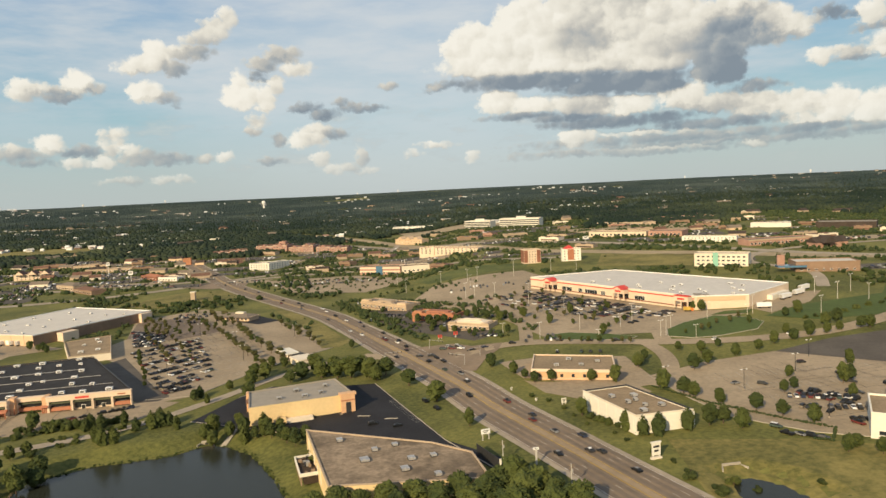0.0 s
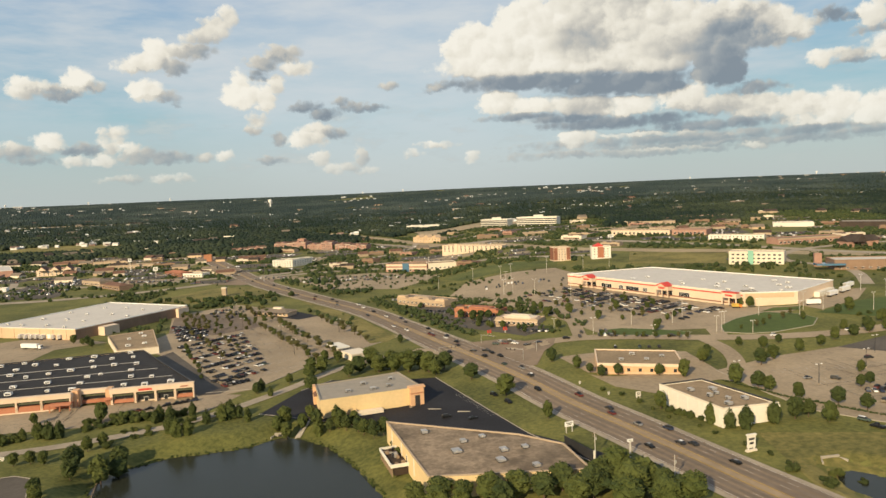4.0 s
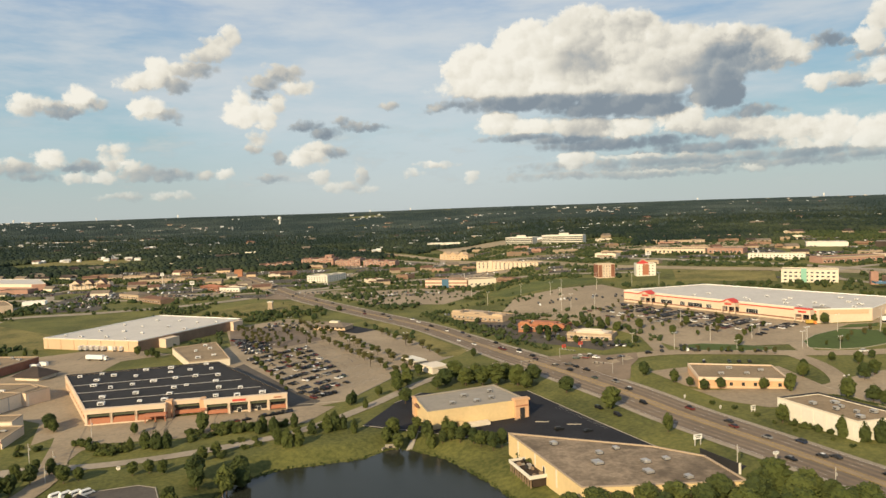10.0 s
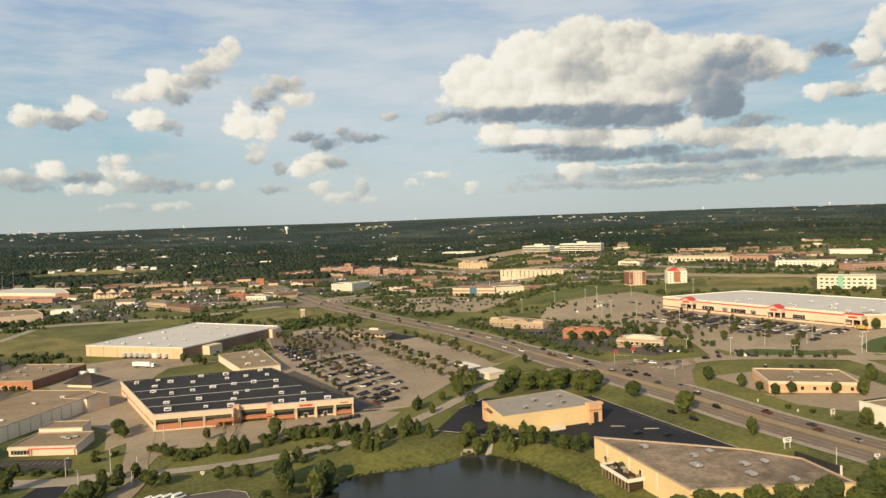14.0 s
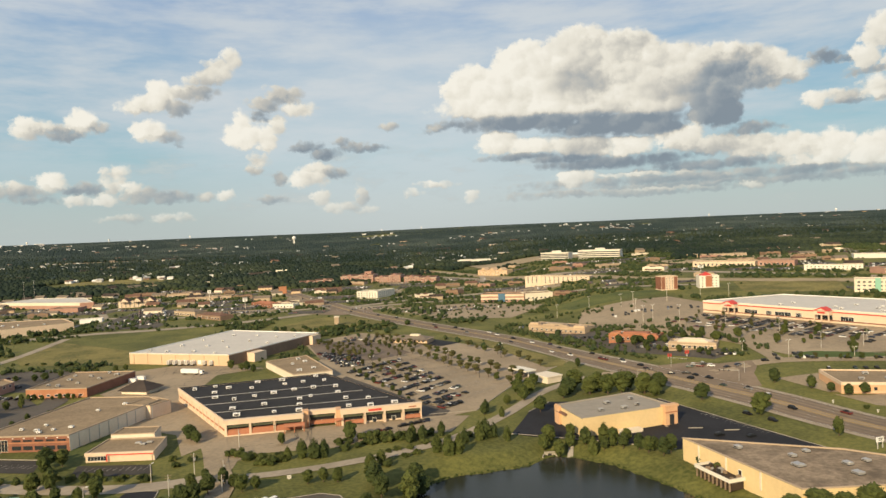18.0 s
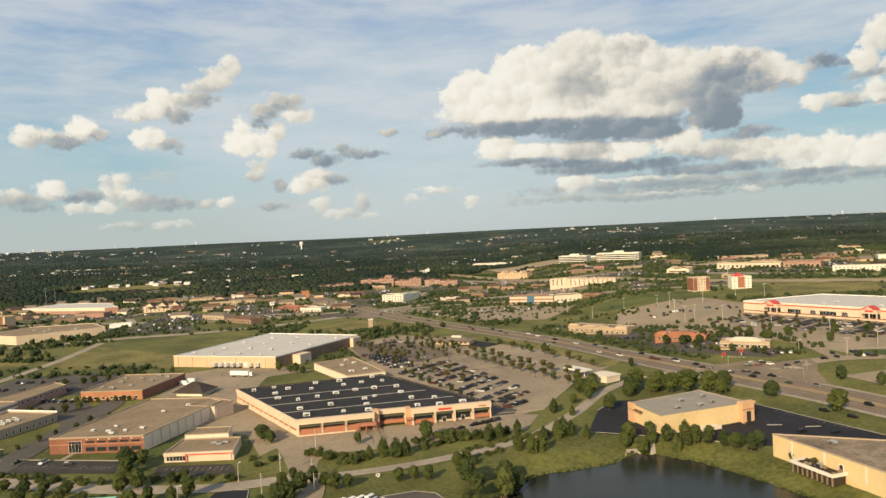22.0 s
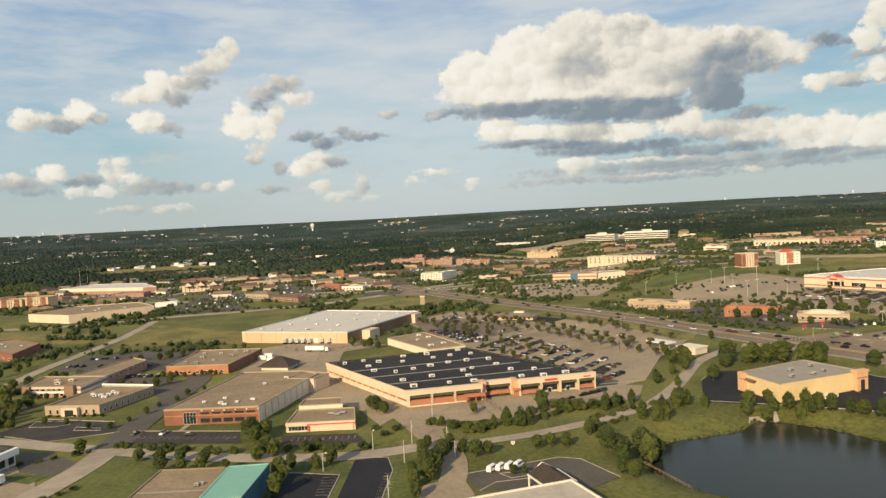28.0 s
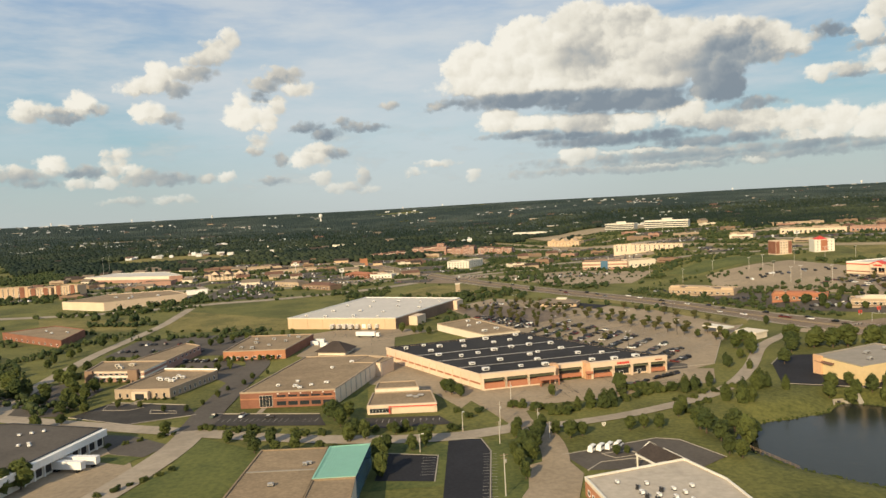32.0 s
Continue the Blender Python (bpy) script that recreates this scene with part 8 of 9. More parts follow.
clumps("town_trees", town, "scattered green trees between far shops and lots", 6, TOWN)
hedge = []
for a, b_, n, r in (((-700, 735), (-560, 735), 60, 3.0), ((-900, 900), (-740, 880), 70, 4.0), ((-1100, 1000), (-860, 980), 120, 5.0), ((-330, 730), (-210, 745), 80, 3.0), ((300, 690), (420, 600), 60, 2.6), ((220, 560), (300, 610), 40, 2.6), ((330, 560), (480, 620), 70, 3.2), ((180, 690), (300, 670), 40, 2.4)):
    for i in range(int(n * 0.55)):
        t = wr.random()
        hedge.append((a[0] + (b_[0] - a[0]) * t + wr.gauss(0, 12), a[1] + (b_[1] - a[1]) * t + wr.gauss(0, 12), r * wr.uniform(0.6, 1.3)))
clumps("tree_belts", hedge, "belts of green trees along meadows", 7, LEAF_DARK)
reeds = []
for (ax, ay), (bx, by) in zip(POND, POND[1:] + POND[:1]):
    d = math.dist((ax, ay), (bx, by))
    for i in range(int(d * 1.4)):
        t = wr.random()
        k = wr.uniform(0.5, 2.6)
        nx, ny = -(by - ay) / d, (bx - ax) / d
        reeds.append((ax + (bx - ax) * t + nx * k, ay + (by - ay) * t + ny * k, wr.uniform(0.25, 0.6)))
clumps("reeds", reeds, "ragged green reeds along the pond edge", 8, LEAF)

# ---- cars and other vehicles ----


def vehicle(kind, far=False):
    """A pattern vehicle, its nose along x, standing on z = 0: body, glass, roof, wheels and lamps."""
    names = {"sedan": ("car", "parked or driving saloon car with dark glass"), "suv": ("sport_utility_car", "tall family car with dark glass"), "pickup": ("pickup_truck", "pickup truck with open bed"), "van": ("van", "white panel van parked beside others")}
    root = new(names[kind][0])
    PLACE[root.name] = Vector((0, 0, 0))
    tagged(root, names[kind][1], "car" if kind in ("sedan", "suv") else kind)
    L, W, belt, top, c0, c1, r0, r1 = {"sedan": (4.7, 1.8, 0.95, 1.45, -1.75, 1.05, -1.1, 0.35), "suv": (4.8, 1.9, 1.1, 1.78, -2.25, 1.15, -1.95, 0.5),
                                       "pickup": (5.5, 1.95, 1.1, 1.8, -0.6, 1.5, -0.35, 0.85), "van": (5.6, 2.0, 1.35, 1.95, -2.6, 1.9, -2.55, 1.45)}[kind]
    h, w = L / 2, W / 2
    g = Geo()
    g.hexa([(-h, -w * 0.94, 0.28), (h, -w * 0.9, 0.28), (h, w * 0.9, 0.28), (-h, w * 0.94, 0.28), (-h + 0.05, -w, 0.62), (h - 0.03, -w * 0.96, 0.6), (h - 0.03, w * 0.96, 0.6), (-h + 0.05, w, 0.62)])
    g.hexa([(-h + 0.05, -w, 0.62), (h - 0.03, -w * 0.96, 0.6), (h - 0.03, w * 0.96, 0.6), (-h + 0.05, w, 0.62), (-h + 0.16, -w * 0.92, belt), (h - 0.5, -w * 0.85, belt - 0.16), (h - 0.5, w * 0.85, belt - 0.16), (-h + 0.16, w * 0.92, belt)])
    paint = WHITE_METAL if kind == "van" else CAR_PAINT
    body = part("body", g, paint, root)
    part("glass", Geo().hexa([(c0, -w * 0.88, belt - 0.06), (c1, -w * 0.86, belt - 0.1), (c1, w * 0.86, belt - 0.1), (c0, w * 0.88, belt - 0.06), (r0, -w * 0.72, top - 0.05), (r1, -w * 0.72, top - 0.05), (r1, w * 0.72, top - 0.05), (r0, w * 0.72, top - 0.05)]), CAR_GLASS, root)
    part("roof", Geo().hexa([(r0 - 0.06, -w * 0.74, top - 0.06), (r1 + 0.06, -w * 0.74, top - 0.06), (r1 + 0.06, w * 0.74, top - 0.06), (r0 - 0.06, w * 0.74, top - 0.06), (r0 + 0.1, -w * 0.62, top), (r1 - 0.1, -w * 0.62, top), (r1 - 0.1, w * 0.62, top), (r0 + 0.1, w * 0.62, top)]), paint, root)
    if kind == "van":
        part("high_roof", Geo().obox((-0.55, 0), (1, 0), 3.9, 1.55, 1.93, 2.3, 0.9), WHITE_METAL, root)
        part("rear_pillar", Geo().box(-2.66, -0.86, 1.3, -2.0, 0.86, 1.95), WHITE_METAL, root)
    if kind == "pickup":
        part("bed", Geo().box(-h + 0.25, -w * 0.8, belt - 0.02, c0 - 0.15, w * 0.8, belt + 0.02), DARK_METAL, root)
    wheels = Geo()
    for x in (-h + 0.95, h - 0.95):
        for y in (-w + 0.1, w - 0.1):
            n, wheel = (6, wheels) if far else (10, Geo())
            ring = [(x + 0.33 * math.cos(6.283 * i / n), 0.33 + 0.33 * math.sin(6.283 * i / n)) for i in range(n)]
            wheel.add([(a, y - 0.11, b_) for a, b_ in ring] + [(a, y + 0.11, b_) for a, b_ in ring], [tuple(range(n)), tuple(range(2 * n - 1, n - 1, -1))] + [(i, n + i, n + (i + 1) % n, (i + 1) % n) for i in range(n)])
            if not far:
                part("wheel", wheel, RUBBER, root)
    if far:
        part("wheels", wheels, RUBBER, root)
    return root


CARS = {k: vehicle(k) for k in ("sedan", "suv", "pickup", "van")}
CARS.update({"far_" + k: vehicle(k, True) for k in ("sedan", "suv", "pickup")})
FIRST = set()
drive = random.Random(55)


def park(x, y, heading, kind="", group="", lift=0.22):
    kind = kind or drive.choice(("sedan", "sedan", "suv", "suv", "pickup"))
    if y > 470 and kind != "van":
        kind = "far_" + kind
    m = Matrix.LocRotScale((x, y, gz(x, y) + lift), Euler((0, 0, heading)), None)
    ob = CARS[kind]
    if kind in FIRST:
        ob = copy_thing(ob, m)
    else:
        FIRST.add(kind)
        ob.matrix_basis = m
    if group:
        ob["group"] = group
    return ob


def park_row(a, b, full, group="parked cars", gap=2.8, square=True):
    """Cars side by side along a row of bays; full: how many of the bays are taken."""
    d = math.dist(a, b)
    u = math.atan2(b[1] - a[1], b[0] - a[0])
    for i in range(int(d / gap)):
        if drive.random() < full:
            t = (i + 0.5) * gap / d
            park(a[0] + (b[0] - a[0]) * t + drive.uniform(-0.2, 0.2), a[1] + (b[1] - a[1]) * t + drive.uniform(-0.2, 0.2), u + (math.pi / 2 if square else 0) * drive.choice((1, -1)) + drive.uniform(-0.04, 0.04), group=group)


# strip store lot: crowded near the store, thin farther off
for k in range(9):
    f = k / 8
    a = (-232 + 62 * f, 505 - 100 * f)
    b = (-196 + 50 * f, 548 - 110 * f)
    park_row(a, b, 0.72 if k > 0 else 0.85)
# the crowded corner behind the annex
for k in range(6):
    f = k / 5
    park_row((-268 + 26 * f, 590 - 58 * f), (-232 + 12 * f, 570 - 36 * f), 0.92)
park_row((-168, 395), (-152, 410), 0.9)
park_row((-176, 408), (-156, 428), 0.85)
for k in range(3):
    park_row((-270 + 16 * k, 640 - 8 * k), (-236 + 14 * k, 662 - 14 * k), 0.35)
park_row((-172, 372), (-206, 351), 0.3, square=False)
# right-hand lot
for k in range(3):
    park_row((150 + 3 * k, 312 - 17 * k), (182 + 2 * k, 300 - 14 * k), 0.7)
for x, y, h in ((118, 281, 2.0), (129, 268, 2.1), (133, 266, 2.1), (148, 258, 1.9), (112, 292, 1.8), (137, 336, 0.3), (196, 344, 0.6), (205, 326, 1.0), (182, 362, 0.2)):
    park(x, y, h)
# restaurants and far lots
park_row((-60, 620), (-30, 596), 0.6)
park_row((-8, 536), (24, 520), 0.5)
park_row((14, 486), (34, 474), 0.6)
park_row((-200, 880), (-90, 880), 0.45)
park_row((-190, 850), (-80, 850), 0.45)
park_row((-430, 910), (-370, 930), 0.4)
park_row((60, 420), (92, 412), 0.4)
park_row((-450, 930), (-390, 905), 0.5)
park_row((-470, 470), (-430, 462), 0.6)
park_row((-530, 515), (-450, 500), 0.5)
park_row((-526, 540), (-436, 530), 0.4)
# the broad lot across the highway
park_row((157, 316), (171, 294), 0.9, square=True)
park_row((163, 318), (177, 297), 0.6, square=True)
park_row((149, 298), (161, 284), 0.7, square=True)
for x, y in ((136.3, 263.4), (139.4, 261), (159.7, 273), (187, 326), (178.4, 311), (181, 309), (128.5, 276), (148.5, 332.5), (190, 340), (200, 318)):
    park(x, y, drive.uniform(-0.3, 0.3) - 0.9, group="parked cars")


# traffic on the highway, standing still
CARRIAGE = resample(hw, 3.0)
CN = normals(CARRIAGE)


def on_highway(y, lane):
    i = min(range(len(CARRIAGE)), key=lambda k: abs(CARRIAGE[k][1] - y))
    p, n = CARRIAGE[i], CN[i]
    park(p[0] + n[0] * lane, p[1] + n[1] * lane, math.atan2(-n[0], n[1]) + (math.pi if lane > 0 else 0), group="highway traffic", lift=0.3)


for y, lane in ((240, 7.5), (259, 7.4), (262, 4.2), (279, 10.8), (287, 4.3), (302, 4.2), (331, 7.4), (308, 7.5), (374, 4.2), (392, 7.4), (404, 4.0), (421, 10.6), (455, -7.4), (494, 7.4), (502, 10.8), (508, 4.2), (476, 7.4), (468, 4.2), (533, 10.6), (560, -7.4), (584, 10.6), (626, 4.2), (664, 10.8), (690, 4.2), (720, -4.2), (515, 4.1), (540, -4.2), (570, 7.2), (598, 4.2), (612, -7.4), (650, 7.2), (676, -4.2), (705, 7.4), (733, 4.2), (760, -7.5), (800, 7.4), (830, 4.2), (880, -4.4), (268, -7.5), (350, -4.2)):
    on_highway(y, lane)
for x, y, h in ((-12, 443, -0.4), (-20, 447, -0.4), (14, 444, 0.3), (22, 447, 0.3), (40, 449, 0.0), (70, 447, -0.2), (88, 441, -0.2), (104, 436, -0.2), (-5, 457, -0.4), (1, 455, -0.4), (7, 452, -0.4), (-1, 460, -0.4), (5, 459, -0.3), (-14, 430, 2.0), (-9, 436, 2.0), (160, 420, 0.1), (205, 420, 0.1)):
    park(x, y, h, lift=0.3, group="avenue traffic")
# yellow hall lot
for x, y, h in ((-38, 324, 0.35), (-14, 350, -1.1), (-8, 336, -1.15)):
    park(x, y, h, "suv")
park(-26, 318, 0.4, "sedan")
# vans on the brick office's court, red car before the brick office
for k in range(4):
    park(-238.5 + k * 3.4, 265.6 + k * 0.9, 0.95, "van", "white vans in a row")
park(-375, 330, 0.1, "sedan")
park_row((-404, 336), (-380, 333), 0.2)


def trailer(x, y, heading, long=14.0, cab=False):
    """A white box trailer on its wheels."""
    u = (math.cos(heading), math.sin(heading))
    n = (-u[1], u[0])
    z = gz(x, y) + 0.2
    t = thing("box_trailer", (x, y, z), "long white box trailer parked in a yard", "trailer", "box trailers")
    part("box", Geo().obox((x, y), u, long, 2.6, z + 1.1, z + 4.0), WHITE_METAL, t)
    part("frame_rail", Geo().obox((x, y), u, long * 0.96, 1.0, z + 0.85, z + 1.1), DARK_METAL, t)
    for k in (-0.36, -0.27, 0.36):
        part("axle", Geo().obox((x + u[0] * long * k, y + u[1] * long * k), u, 0.9, 2.5, z, z + 0.95), RUBBER, t)
    part("rear_door", Geo().obox((x - u[0] * (long / 2 + 0.03), y - u[1] * (long / 2 + 0.03)), u, 0.06, 2.4, z + 1.2, z + 3.9), GALV, t)
    if cab:
        c = (x + u[0] * (long / 2 + 2.2), y + u[1] * (long / 2 + 2.2))
        part("cab", Geo().obox(c, u, 2.4, 2.4, z + 0.6, z + 3.2, 0.9), WHITE_METAL, t)
        part("cab_glass", Geo().obox((c[0] + u[0] * 1.15, c[1] + u[1] * 1.15), u, 0.2, 2.0, z + 1.8, z + 2.8), CAR_GLASS, t)
        part("cab_wheels", Geo().obox(c, u, 1.0, 2.5, z, z + 0.9), RUBBER, t)


trailer(-438, 272.5, -0.2, 14)
trailer(-435, 277.5, -0.15, 14)
trailer(-352, 527, -0.27, 15, True)
for k in range(5):
    trailer(-383 + k * 5.2, 570 - k * 1.4, 1.3, 8)
for k in range(2):
    trailer(-352 + k * 6, 563 - k * 2, 1.3, 8)
trailer(268, 536, 0.65, 14)
trailer(252, 524, 0.65, 14)
trailer(280, 552, 0.65, 14)
trailer(224, 498, -0.1, 10)
truck = thing("yellow_truck", (172, 512, gz(172, 512)), "yellow box truck beside the store", "truck")
z = gz(172, 512) + 0.15
part("box", Geo().obox((172, 506), (0.94, -0.2), 5, 2.4, z + 0.9, z + 3.2), YELLOW_PAINT, truck)
part("cab", Geo().obox((175.6, 505.2), (0.94, -0.2), 2, 2.2, z + 0.5, z + 2.3, 0.9), ORANGE_PAINT, truck)
part("wheels", Geo().obox((173, 505.8), (0.94, -0.2), 5, 2.3, z, z + 0.9), RUBBER, truck)

# parked cars in far lots, too many and small to tell apart
def far_car_paint():
    m = bpy.data.materials.new("far_car_paint")
    m.use_nodes = True
    t = m.node_tree
    b_ = t.nodes["Principled BSDF"]
    r = t.nodes.new("ShaderNodeNewGeometry").outputs["Random Per Island"]
    put(t, b_.inputs["Base Color"], ramp(t, r, [(0.0, (0.012, 0.013, 0.014)), (0.48, (0.05, 0.05, 0.054)), (0.64, (0.22, 0.22, 0.22)), (0.76, (0.66, 0.65, 0.63)), (0.88, (0.10, 0.03, 0.025)), (0.94, (0.03, 0.04, 0.07))], constant=True))
    b_.inputs["Roughness"].default_value = 0.55
    return m


lots = Geo()
far_rng = random.Random(77)
for x, y, w, d in ((-540, 965, 90, 34), (-430, 925, 80, 30), (-660, 985, 70, 34), (-760, 1010, 80, 30), (-560, 1060, 90, 26), (-330, 1060, 60, 40), (-350, 1200, 120, 50), (-80, 985, 110, 26), (-120, 1260, 70, 26), (60, 1120, 110, 34), (150, 1340, 160, 40), (330, 970, 110, 30), (420, 900, 90, 24), (290, 740, 60, 20), (390, 650, 70, 30), (560, 1060, 90, 30), (-600, 1000, 60, 24), (-480, 1010, 60, 24), (-150, 870, 120, 40), (-245, 670, 40, 30), (-52, 606, 34, 24), (-10, 530, 30, 13), (24, 482, 22, 13), (-66, 690, 50, 24), (30, 545, 16, 34), (40, 690, 90, 13), (60, 450, 26, 2), (-532, 866, 60, 60), *FAR_LOTS):
    for r in range(max(2, int(d / 11))):
        for c in range(int(w / 3.2)):
            if far_rng.random() < 0.42:
                cx, cy = x - w / 2 + c * 3.2 + 2, y - d / 2 + r * 11 + 2
                z = gz(cx, cy) + 0.3
                lots.obox((cx, cy), (0.05, 1.0), 4.5, 1.8, z, z + 1.4, 0.82)
tagged(part("far_parked_cars", lots, far_car_paint()), "rows of small cars parked in far lots", "cars", "", "stuff")
# rows before the large store, square to its front
bodies, cabins = Geo(), Geo()
sa, su, sn, _ = depot.edge(0)
for k in range(11):
    for side in (-2.7, 2.7):
        for i in range(20):
            full = 0.8 if i < 9 else 0.5 if i < 14 else 0.2
            if far_rng.random() < full * (1.0 if 2 <= k <= 8 else 0.55):
                c = sa + su * (14 + 15.5 * k + side) + sn * (15 + 2.8 * i + far_rng.uniform(-0.2, 0.2))
                z = gz(c.x, c.y) + 0.2
                bodies.obox((c.x, c.y), tuple(su), 4.6, 1.8, z + 0.3, z + 0.95, 0.95)
                cabins.obox((c.x - su.x * 0.3 * (1 if side > 0 else -1), c.y - su.y * 0.3 * (1 if side > 0 else -1)), tuple(su), 2.8, 1.6, z + 0.95, z + 1.5, 0.72)
tagged(part("store_lot_cars", bodies, far_car_paint()), "rows of cars parked before the large store", "cars", "", "stuff")
tagged(part("store_lot_cabins", cabins, CAR_GLASS), "dark glass cabins of the parked cars", "cars", "", "stuff")

# ---- poles, signs and small works ----


def light_pole(x, y, tall, heads=2, turn=0.3, material=None, group="lot lights"):
    z = gz(x, y)
    t = thing("light_pole", (x, y, z), "tall pale light pole in a parking lot", "light pole", group)
    part("footing", Geo().tube(x, y, z - 0.3, z + 0.9, 0.35, 0.32, 8), CONCRETE, t)
    part("shaft", Geo().tube(x, y, z + 0.9, z + tall, 0.17, 0.11, 8), material or POLE, t)
    u = (math.cos(turn), math.sin(turn))
    part("arm", Geo().obox((x, y), u, 2.4 if heads > 1 else 1.2, 0.12, z + tall - 0.15, z + tall), material or POLE, t)
    for k in ((-1, 1) if heads > 1 else (1,)):
        part("lamp_head", Geo().obox((x + u[0] * 1.4 * k, y + u[1] * 1.4 * k), u, 0.9, 0.5, z + tall - 0.1, z + tall + 0.16), WHITE_METAL, t)


for x, y, h in ((59, 457, 11), (136, 439, 13), (132, 437, 11), (66, 576, 18), (70, 738, 18), (88, 472, 12), (127, 486, 13), (176, 477, 12), (210, 484, 13), (221, 479, 12), (282, 508, 13), (279, 534, 13), (307, 535, 13), (16, 635, 15), (31, 724, 16), (137, 744, 14), (112, 757, 14), (104, 615, 15), (152, 431, 8), (95, 446, 6)):
    light_pole(x, y, h)
for x, y, h in ((-44, 743, 14), (-7, 758, 14), (21, 733, 14), (22, 681, 15), (24, 633, 15), (41, 613, 15), (-58, 814, 14), (36, 473, 9), (145, 458, 9), (87, 528, 13), (200, 469, 10), (115, 470, 10), (250, 470, 12), (300, 500, 12)):
    light_pole(x, y, h)
for x, y, h in ((106, 344, 9), (137, 326, 10), (153, 282, 10), (171, 346, 10), (200, 312, 10), (190, 370, 10), (-160, 520, 11), (-200, 560, 11), (-140, 470, 11), (-180, 440, 11), (-215, 510, 11), (-120, 540, 11), (-230, 640, 11)):
    light_pole(x, y, h, material=DARK_METAL, group="dark lot lights")
light_pole(-286, 296, 8, 1, 1.2)
light_pole(-303, 274, 7, 1, 0.4)
for x, y in ((-880, 1240), (-862, 1180)):
    light_pole(x, y, 34, 2, 0.4, group="sports field lights")


def utility_pole(x, y, tall, turn):
    z = gz(x, y)
    t = thing("utility_pole", (x, y, z), "weathered wooden utility pole beside a street", "utility pole", "utility poles")
    part("shaft", Geo().tube(x, y, z - 0.3, z + tall, 0.19, 0.12, 8), POLE, t)
    u = (math.cos(turn), math.sin(turn))
    for k, w in ((0.5, 2.6), (1.5, 2.0)):
        part("crossarm", Geo().obox((x, y), u, w, 0.14, z + tall - k, z + tall - k + 0.16), WOOD, t)
    part("transformer", Geo().tube(x + u[0] * 0.5, y + u[1] * 0.5, z + tall - 3.0, z + tall - 2.0, 0.28, 0.28, 8), GALV, t)


for x, y, h in ((-270, 302, 10), (-255, 294, 9), (-274, 229, 14), (-272, 279, 9), (-252, 282, 7), (-276, 190, 13), (-262, 340, 9)):
    utility_pole(x, y, h, 0.3)
for x, y, h in ((39, 233, 9), (18, 261, 9), (62, 196, 9)):
    utility_pole(x, y, h, 0.4)


def sign(name, x, y, turn, w, h, foot, material, label, legs=2, trim=None):
    """A board on posts with plain bars for its lettering."""
    z = gz(x, y)
    u = (math.cos(turn), math.sin(turn))
    n = (u[1], -u[0])
    t = thing(name, (x, y, z), label, "sign")
    part("board", Geo().obox((x, y), u, w, 0.35, z + foot, z + foot + h), material, t)
    for k in ((-0.35, 0.35) if legs > 1 else (0,)):
        part("post", Geo().obox((x + u[0] * w * k, y + u[1] * w * k), u, 0.4 if legs > 1 else 0.7, 0.3, z - 0.3, z + foot), trim or POLE, t)
    for k in range(2):
        part("bar", Geo().obox((x + n[0] * 0.19, y + n[1] * 0.19), u, w * (0.7 - 0.2 * k), 0.03, z + foot + h * (0.62 - 0.34 * k), z + foot + h * (0.8 - 0.34 * k)), DARK_METAL if material is WHITE_WALL else AWNING, t)
    return t


s = sign("monument_sign", 74, 254, 0.3, 3.6, 4.6, 1.4, WHITE_WALL, "white monument sign with cap beside the highway", 2, WHITE_WALL)
z = gz(74, 254)
part("cap", Geo().obox((74, 254), (math.cos(0.3), math.sin(0.3)), 4.2, 0.9, z + 6.0, z + 6.5), WHITE_WALL, s)
part("plinth", Geo().obox((74, 254), (math.cos(0.3), math.sin(0.3)), 4.4, 1.2, z - 0.3, z + 0.7), PALE_WALL, s)
sign("road_sign", 13, 288, 0.35, 4.0, 2.0, 2.6, WHITE_METAL, "white sign board with green top on a grass verge", 2)
sign("road_sign", 30, 256, 0.2, 2.2, 1.0, 6.0, WHITE_METAL, "white sign high on a pole beside the highway", 1)
sign("shop_sign", 52, 325, 0.3, 2.4, 2.2, 0.8, WHITE_WALL, "small white sign on a lawn", 2)
sign("shop_sign", 30, 353, 0.3, 1.0, 0.8, 0.8, WHITE_WALL, "very small white sign on the verge", 1)
sign("shop_sign", 40, 333, 0.3, 1.0, 0.8, 0.6, WHITE_WALL, "very small white sign on the verge", 1)
sign("shop_sign", -7, 491, 0.3, 3.0, 2.0, 1.0, RED_PAINT, "red roadside sign before a restaurant", 2)
sign("shop_sign", 4, 488, 0.3, 3.0, 2.2, 2.0, RED_PAINT, "red sign board beside the highway", 1)
sign("shop_sign", -228, 294, 0.1, 1.6, 1.2, 0.4, WHITE_WALL, "small white sign on the lawn", 1)
sign("pylon_sign", -432, 960, 0.3, 6, 5, 10, WHITE_METAL, "tall white pylon sign over far shops", 1)
sign("pylon_sign", -60, 1010, 0.3, 7, 4, 8, AWNING, "green pylon sign beside the freeway", 1)
sign("pylon_sign", 196, 985, 0.3, 9, 4, 8, WHITE_METAL, "white pylon sign beside the freeway", 1)
sign("pylon_sign", -520, 1080, 0.2, 5, 5, 12, WHITE_METAL, "white pylon sign among far shops", 1)


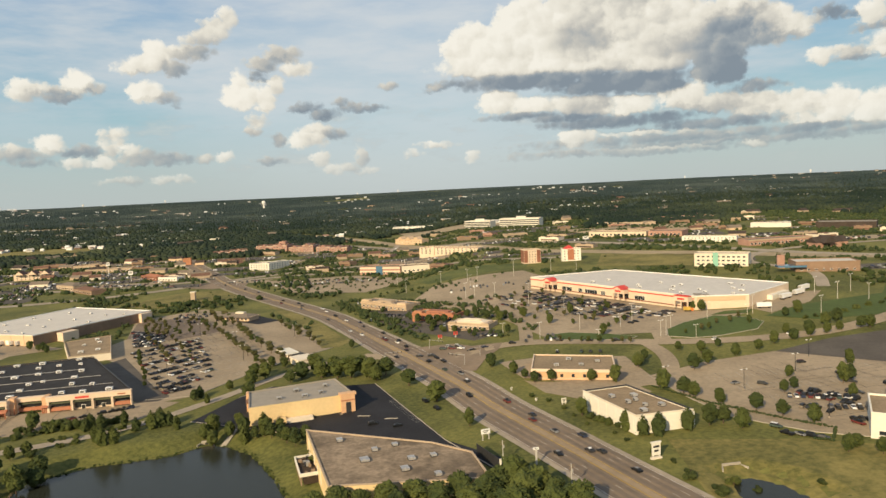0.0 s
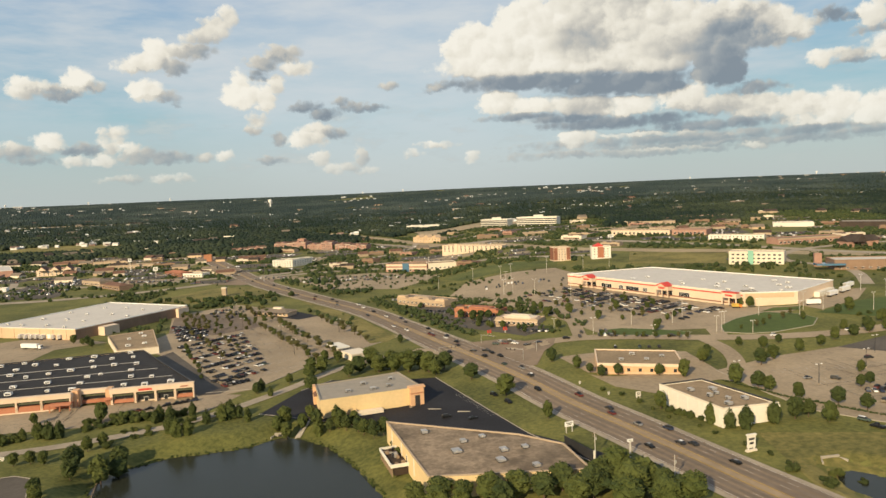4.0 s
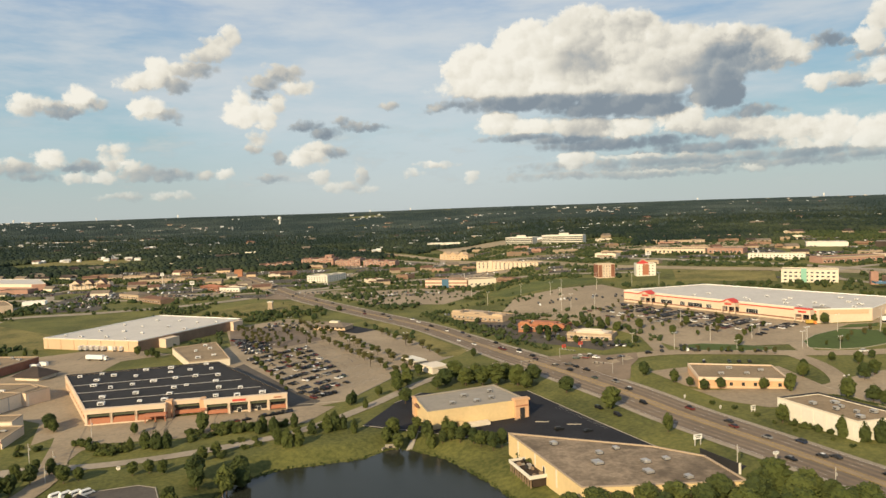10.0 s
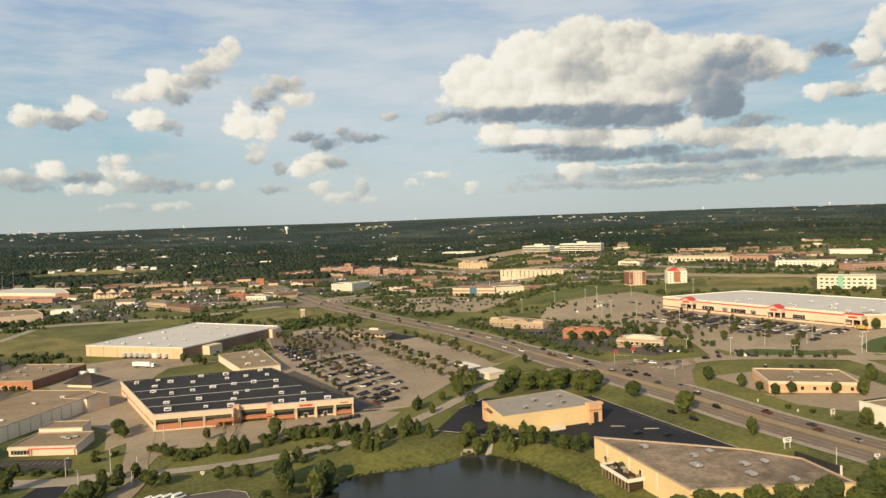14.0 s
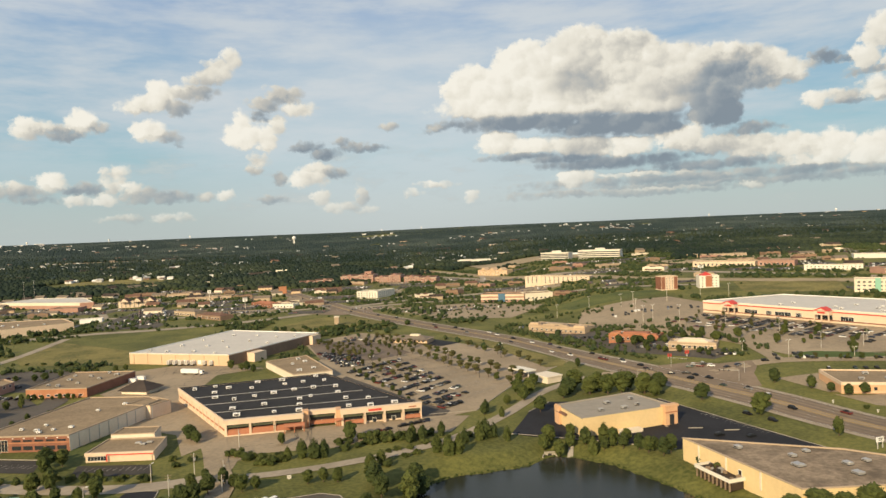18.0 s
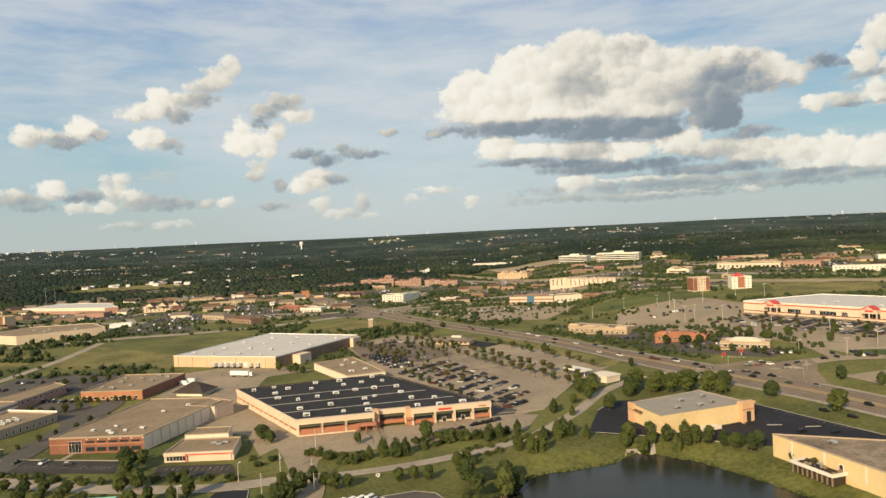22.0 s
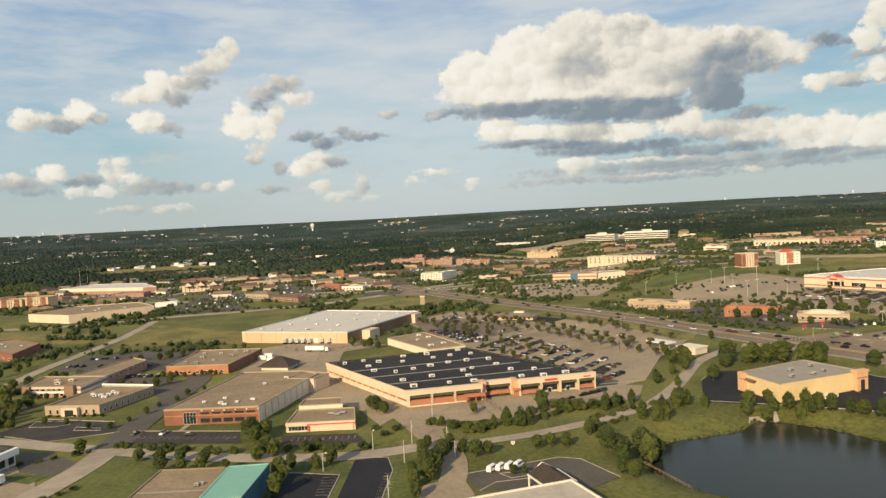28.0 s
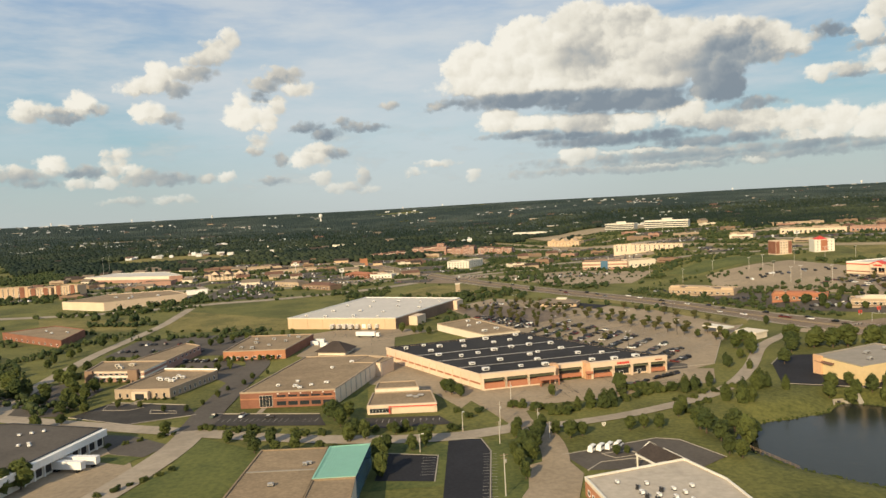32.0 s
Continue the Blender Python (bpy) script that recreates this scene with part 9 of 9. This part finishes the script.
def culvert(x, y, z, turn, label, span=5.0):
    u = (math.cos(turn), math.sin(turn))
    n = (u[1], -u[0])
    t = thing("culvert", (x, y, z), label, "culvert")
    part("headwall", Geo().obox((x, y), u, span, 0.6, z - 0.8, z + 2.0), KERB, t)
    # dark plate on the headwall stands for shade inside the pipe
    part("opening", Geo().obox((x + n[0] * 0.32, y + n[1] * 0.32), u, span * 0.34, 0.06, z - 0.3, z + 1.3), DARK_METAL, t, "dark plate for the shaded pipe mouth")
    for k in (-1, 1):
        c = (x + u[0] * k * (span / 2 + 0.6) + n[0] * 1.4, y + u[1] * k * (span / 2 + 0.6) + n[1] * 1.4)
        v = Vector((u[0] * k * 0.5 + n[0], u[1] * k * 0.5 + n[1])).normalized()
        part("wing_wall", Geo().obox(c, (v.x, v.y), 3.4, 0.5, z - 1.2, z + 1.2), KERB, t)


culvert(-116, 322.5, -4.4, 0.1, "pale concrete culvert at the pond's edge")
culvert(98, 245, gz(98, 245) - 1.2, 0.15, "pale concrete culvert above the small pond", 7.0)
ramp_ = thing("spillway", (-106, 324, -3), "pale concrete spillway down the bank", "spillway")
part("slab", Geo().hexa([(-108.6, 319, -5), (-106, 319.4, -5), (-103.4, 330, -1.2), (-105.4, 330.4, -1.2), (-108.6, 319, -4.0), (-106, 319.4, -4.0), (-103.4, 330, 0.15), (-105.4, 330.4, 0.15)]), KERB, ramp_)
screen = thing("screen_fence", (14, 262, gz(14, 262)), "dark screen fence panels with pale end post", "fence")
z = gz(13, 262)
for k in range(4):
    part("panel", Geo().obox((9.5 + k * 2.0, 271 - k * 4.4), (0.41, -0.91), 4.7, 0.15, z - 0.4, z + 4.2), DARK_METAL, screen)
part("post", Geo().obox((16.6, 255.4), (0.41, -0.91), 0.6, 0.6, z - 0.4, z + 4.4), WHITE_WALL, screen)


def rail_fence(a, b, label, tall=1.3):
    d = math.dist(a, b)
    u = ((b[0] - a[0]) / d, (b[1] - a[1]) / d)
    z = gz(*a)
    t = thing("rail_fence", (*a, z), label, "fence")
    for i in range(int(d / 2.4) + 1):
        p = (a[0] + u[0] * i * 2.4, a[1] + u[1] * i * 2.4)
        part("post", Geo().box(p[0] - 0.07, p[1] - 0.07, gz(*p) - 0.2, p[0] + 0.07, p[1] + 0.07, gz(*p) + tall), WOOD, t)
    for k in (0.55, 1.15):
        za, zb = gz(*a) + k, gz(*b) + k
        n = (-u[1] * 0.04, u[0] * 0.04)
        part("rail", Geo().hexa([(a[0] - n[0], a[1] - n[1], za), (b[0] - n[0], b[1] - n[1], zb), (b[0] + n[0], b[1] + n[1], zb), (a[0] + n[0], a[1] + n[1], za), (a[0] - n[0], a[1] - n[1], za + 0.14), (b[0] - n[0], b[1] - n[1], zb + 0.14), (b[0] + n[0], b[1] + n[1], zb + 0.14), (a[0] + n[0], a[1] + n[1], za + 0.14)]), WOOD, t)


rail_fence((-179, 276), (-170, 249), "low timber fence along the pond's bank")


def signal(x, y, turn, arm):
    z = gz(x, y)
    u = (math.cos(turn), math.sin(turn))
    t = thing("traffic_signal", (x, y, z), "traffic signal with a long mast arm", "traffic signal", "traffic signals")
    part("shaft", Geo().tube(x, y, z - 0.3, z + 6.5, 0.16, 0.12, 8), GALV, t)
    part("mast_arm", Geo().obox((x + u[0] * arm / 2, y + u[1] * arm / 2), u, arm, 0.16, z + 6.0, z + 6.2), GALV, t)
    for k in (0.5, 0.75, 0.98):
        part("signal_head", Geo().obox((x + u[0] * arm * k, y + u[1] * arm * k), u, 0.4, 0.35, z + 5.1, z + 6.2), DARK_METAL, t)


for x, y, turn in ((-42, 444, 0.3), (18, 428, 3.9), (-14, 466, -0.6), (8, 412, 2.6), (-318, 905, 0.6), (-262, 872, 3.7)):
    signal(x, y, turn, 11)
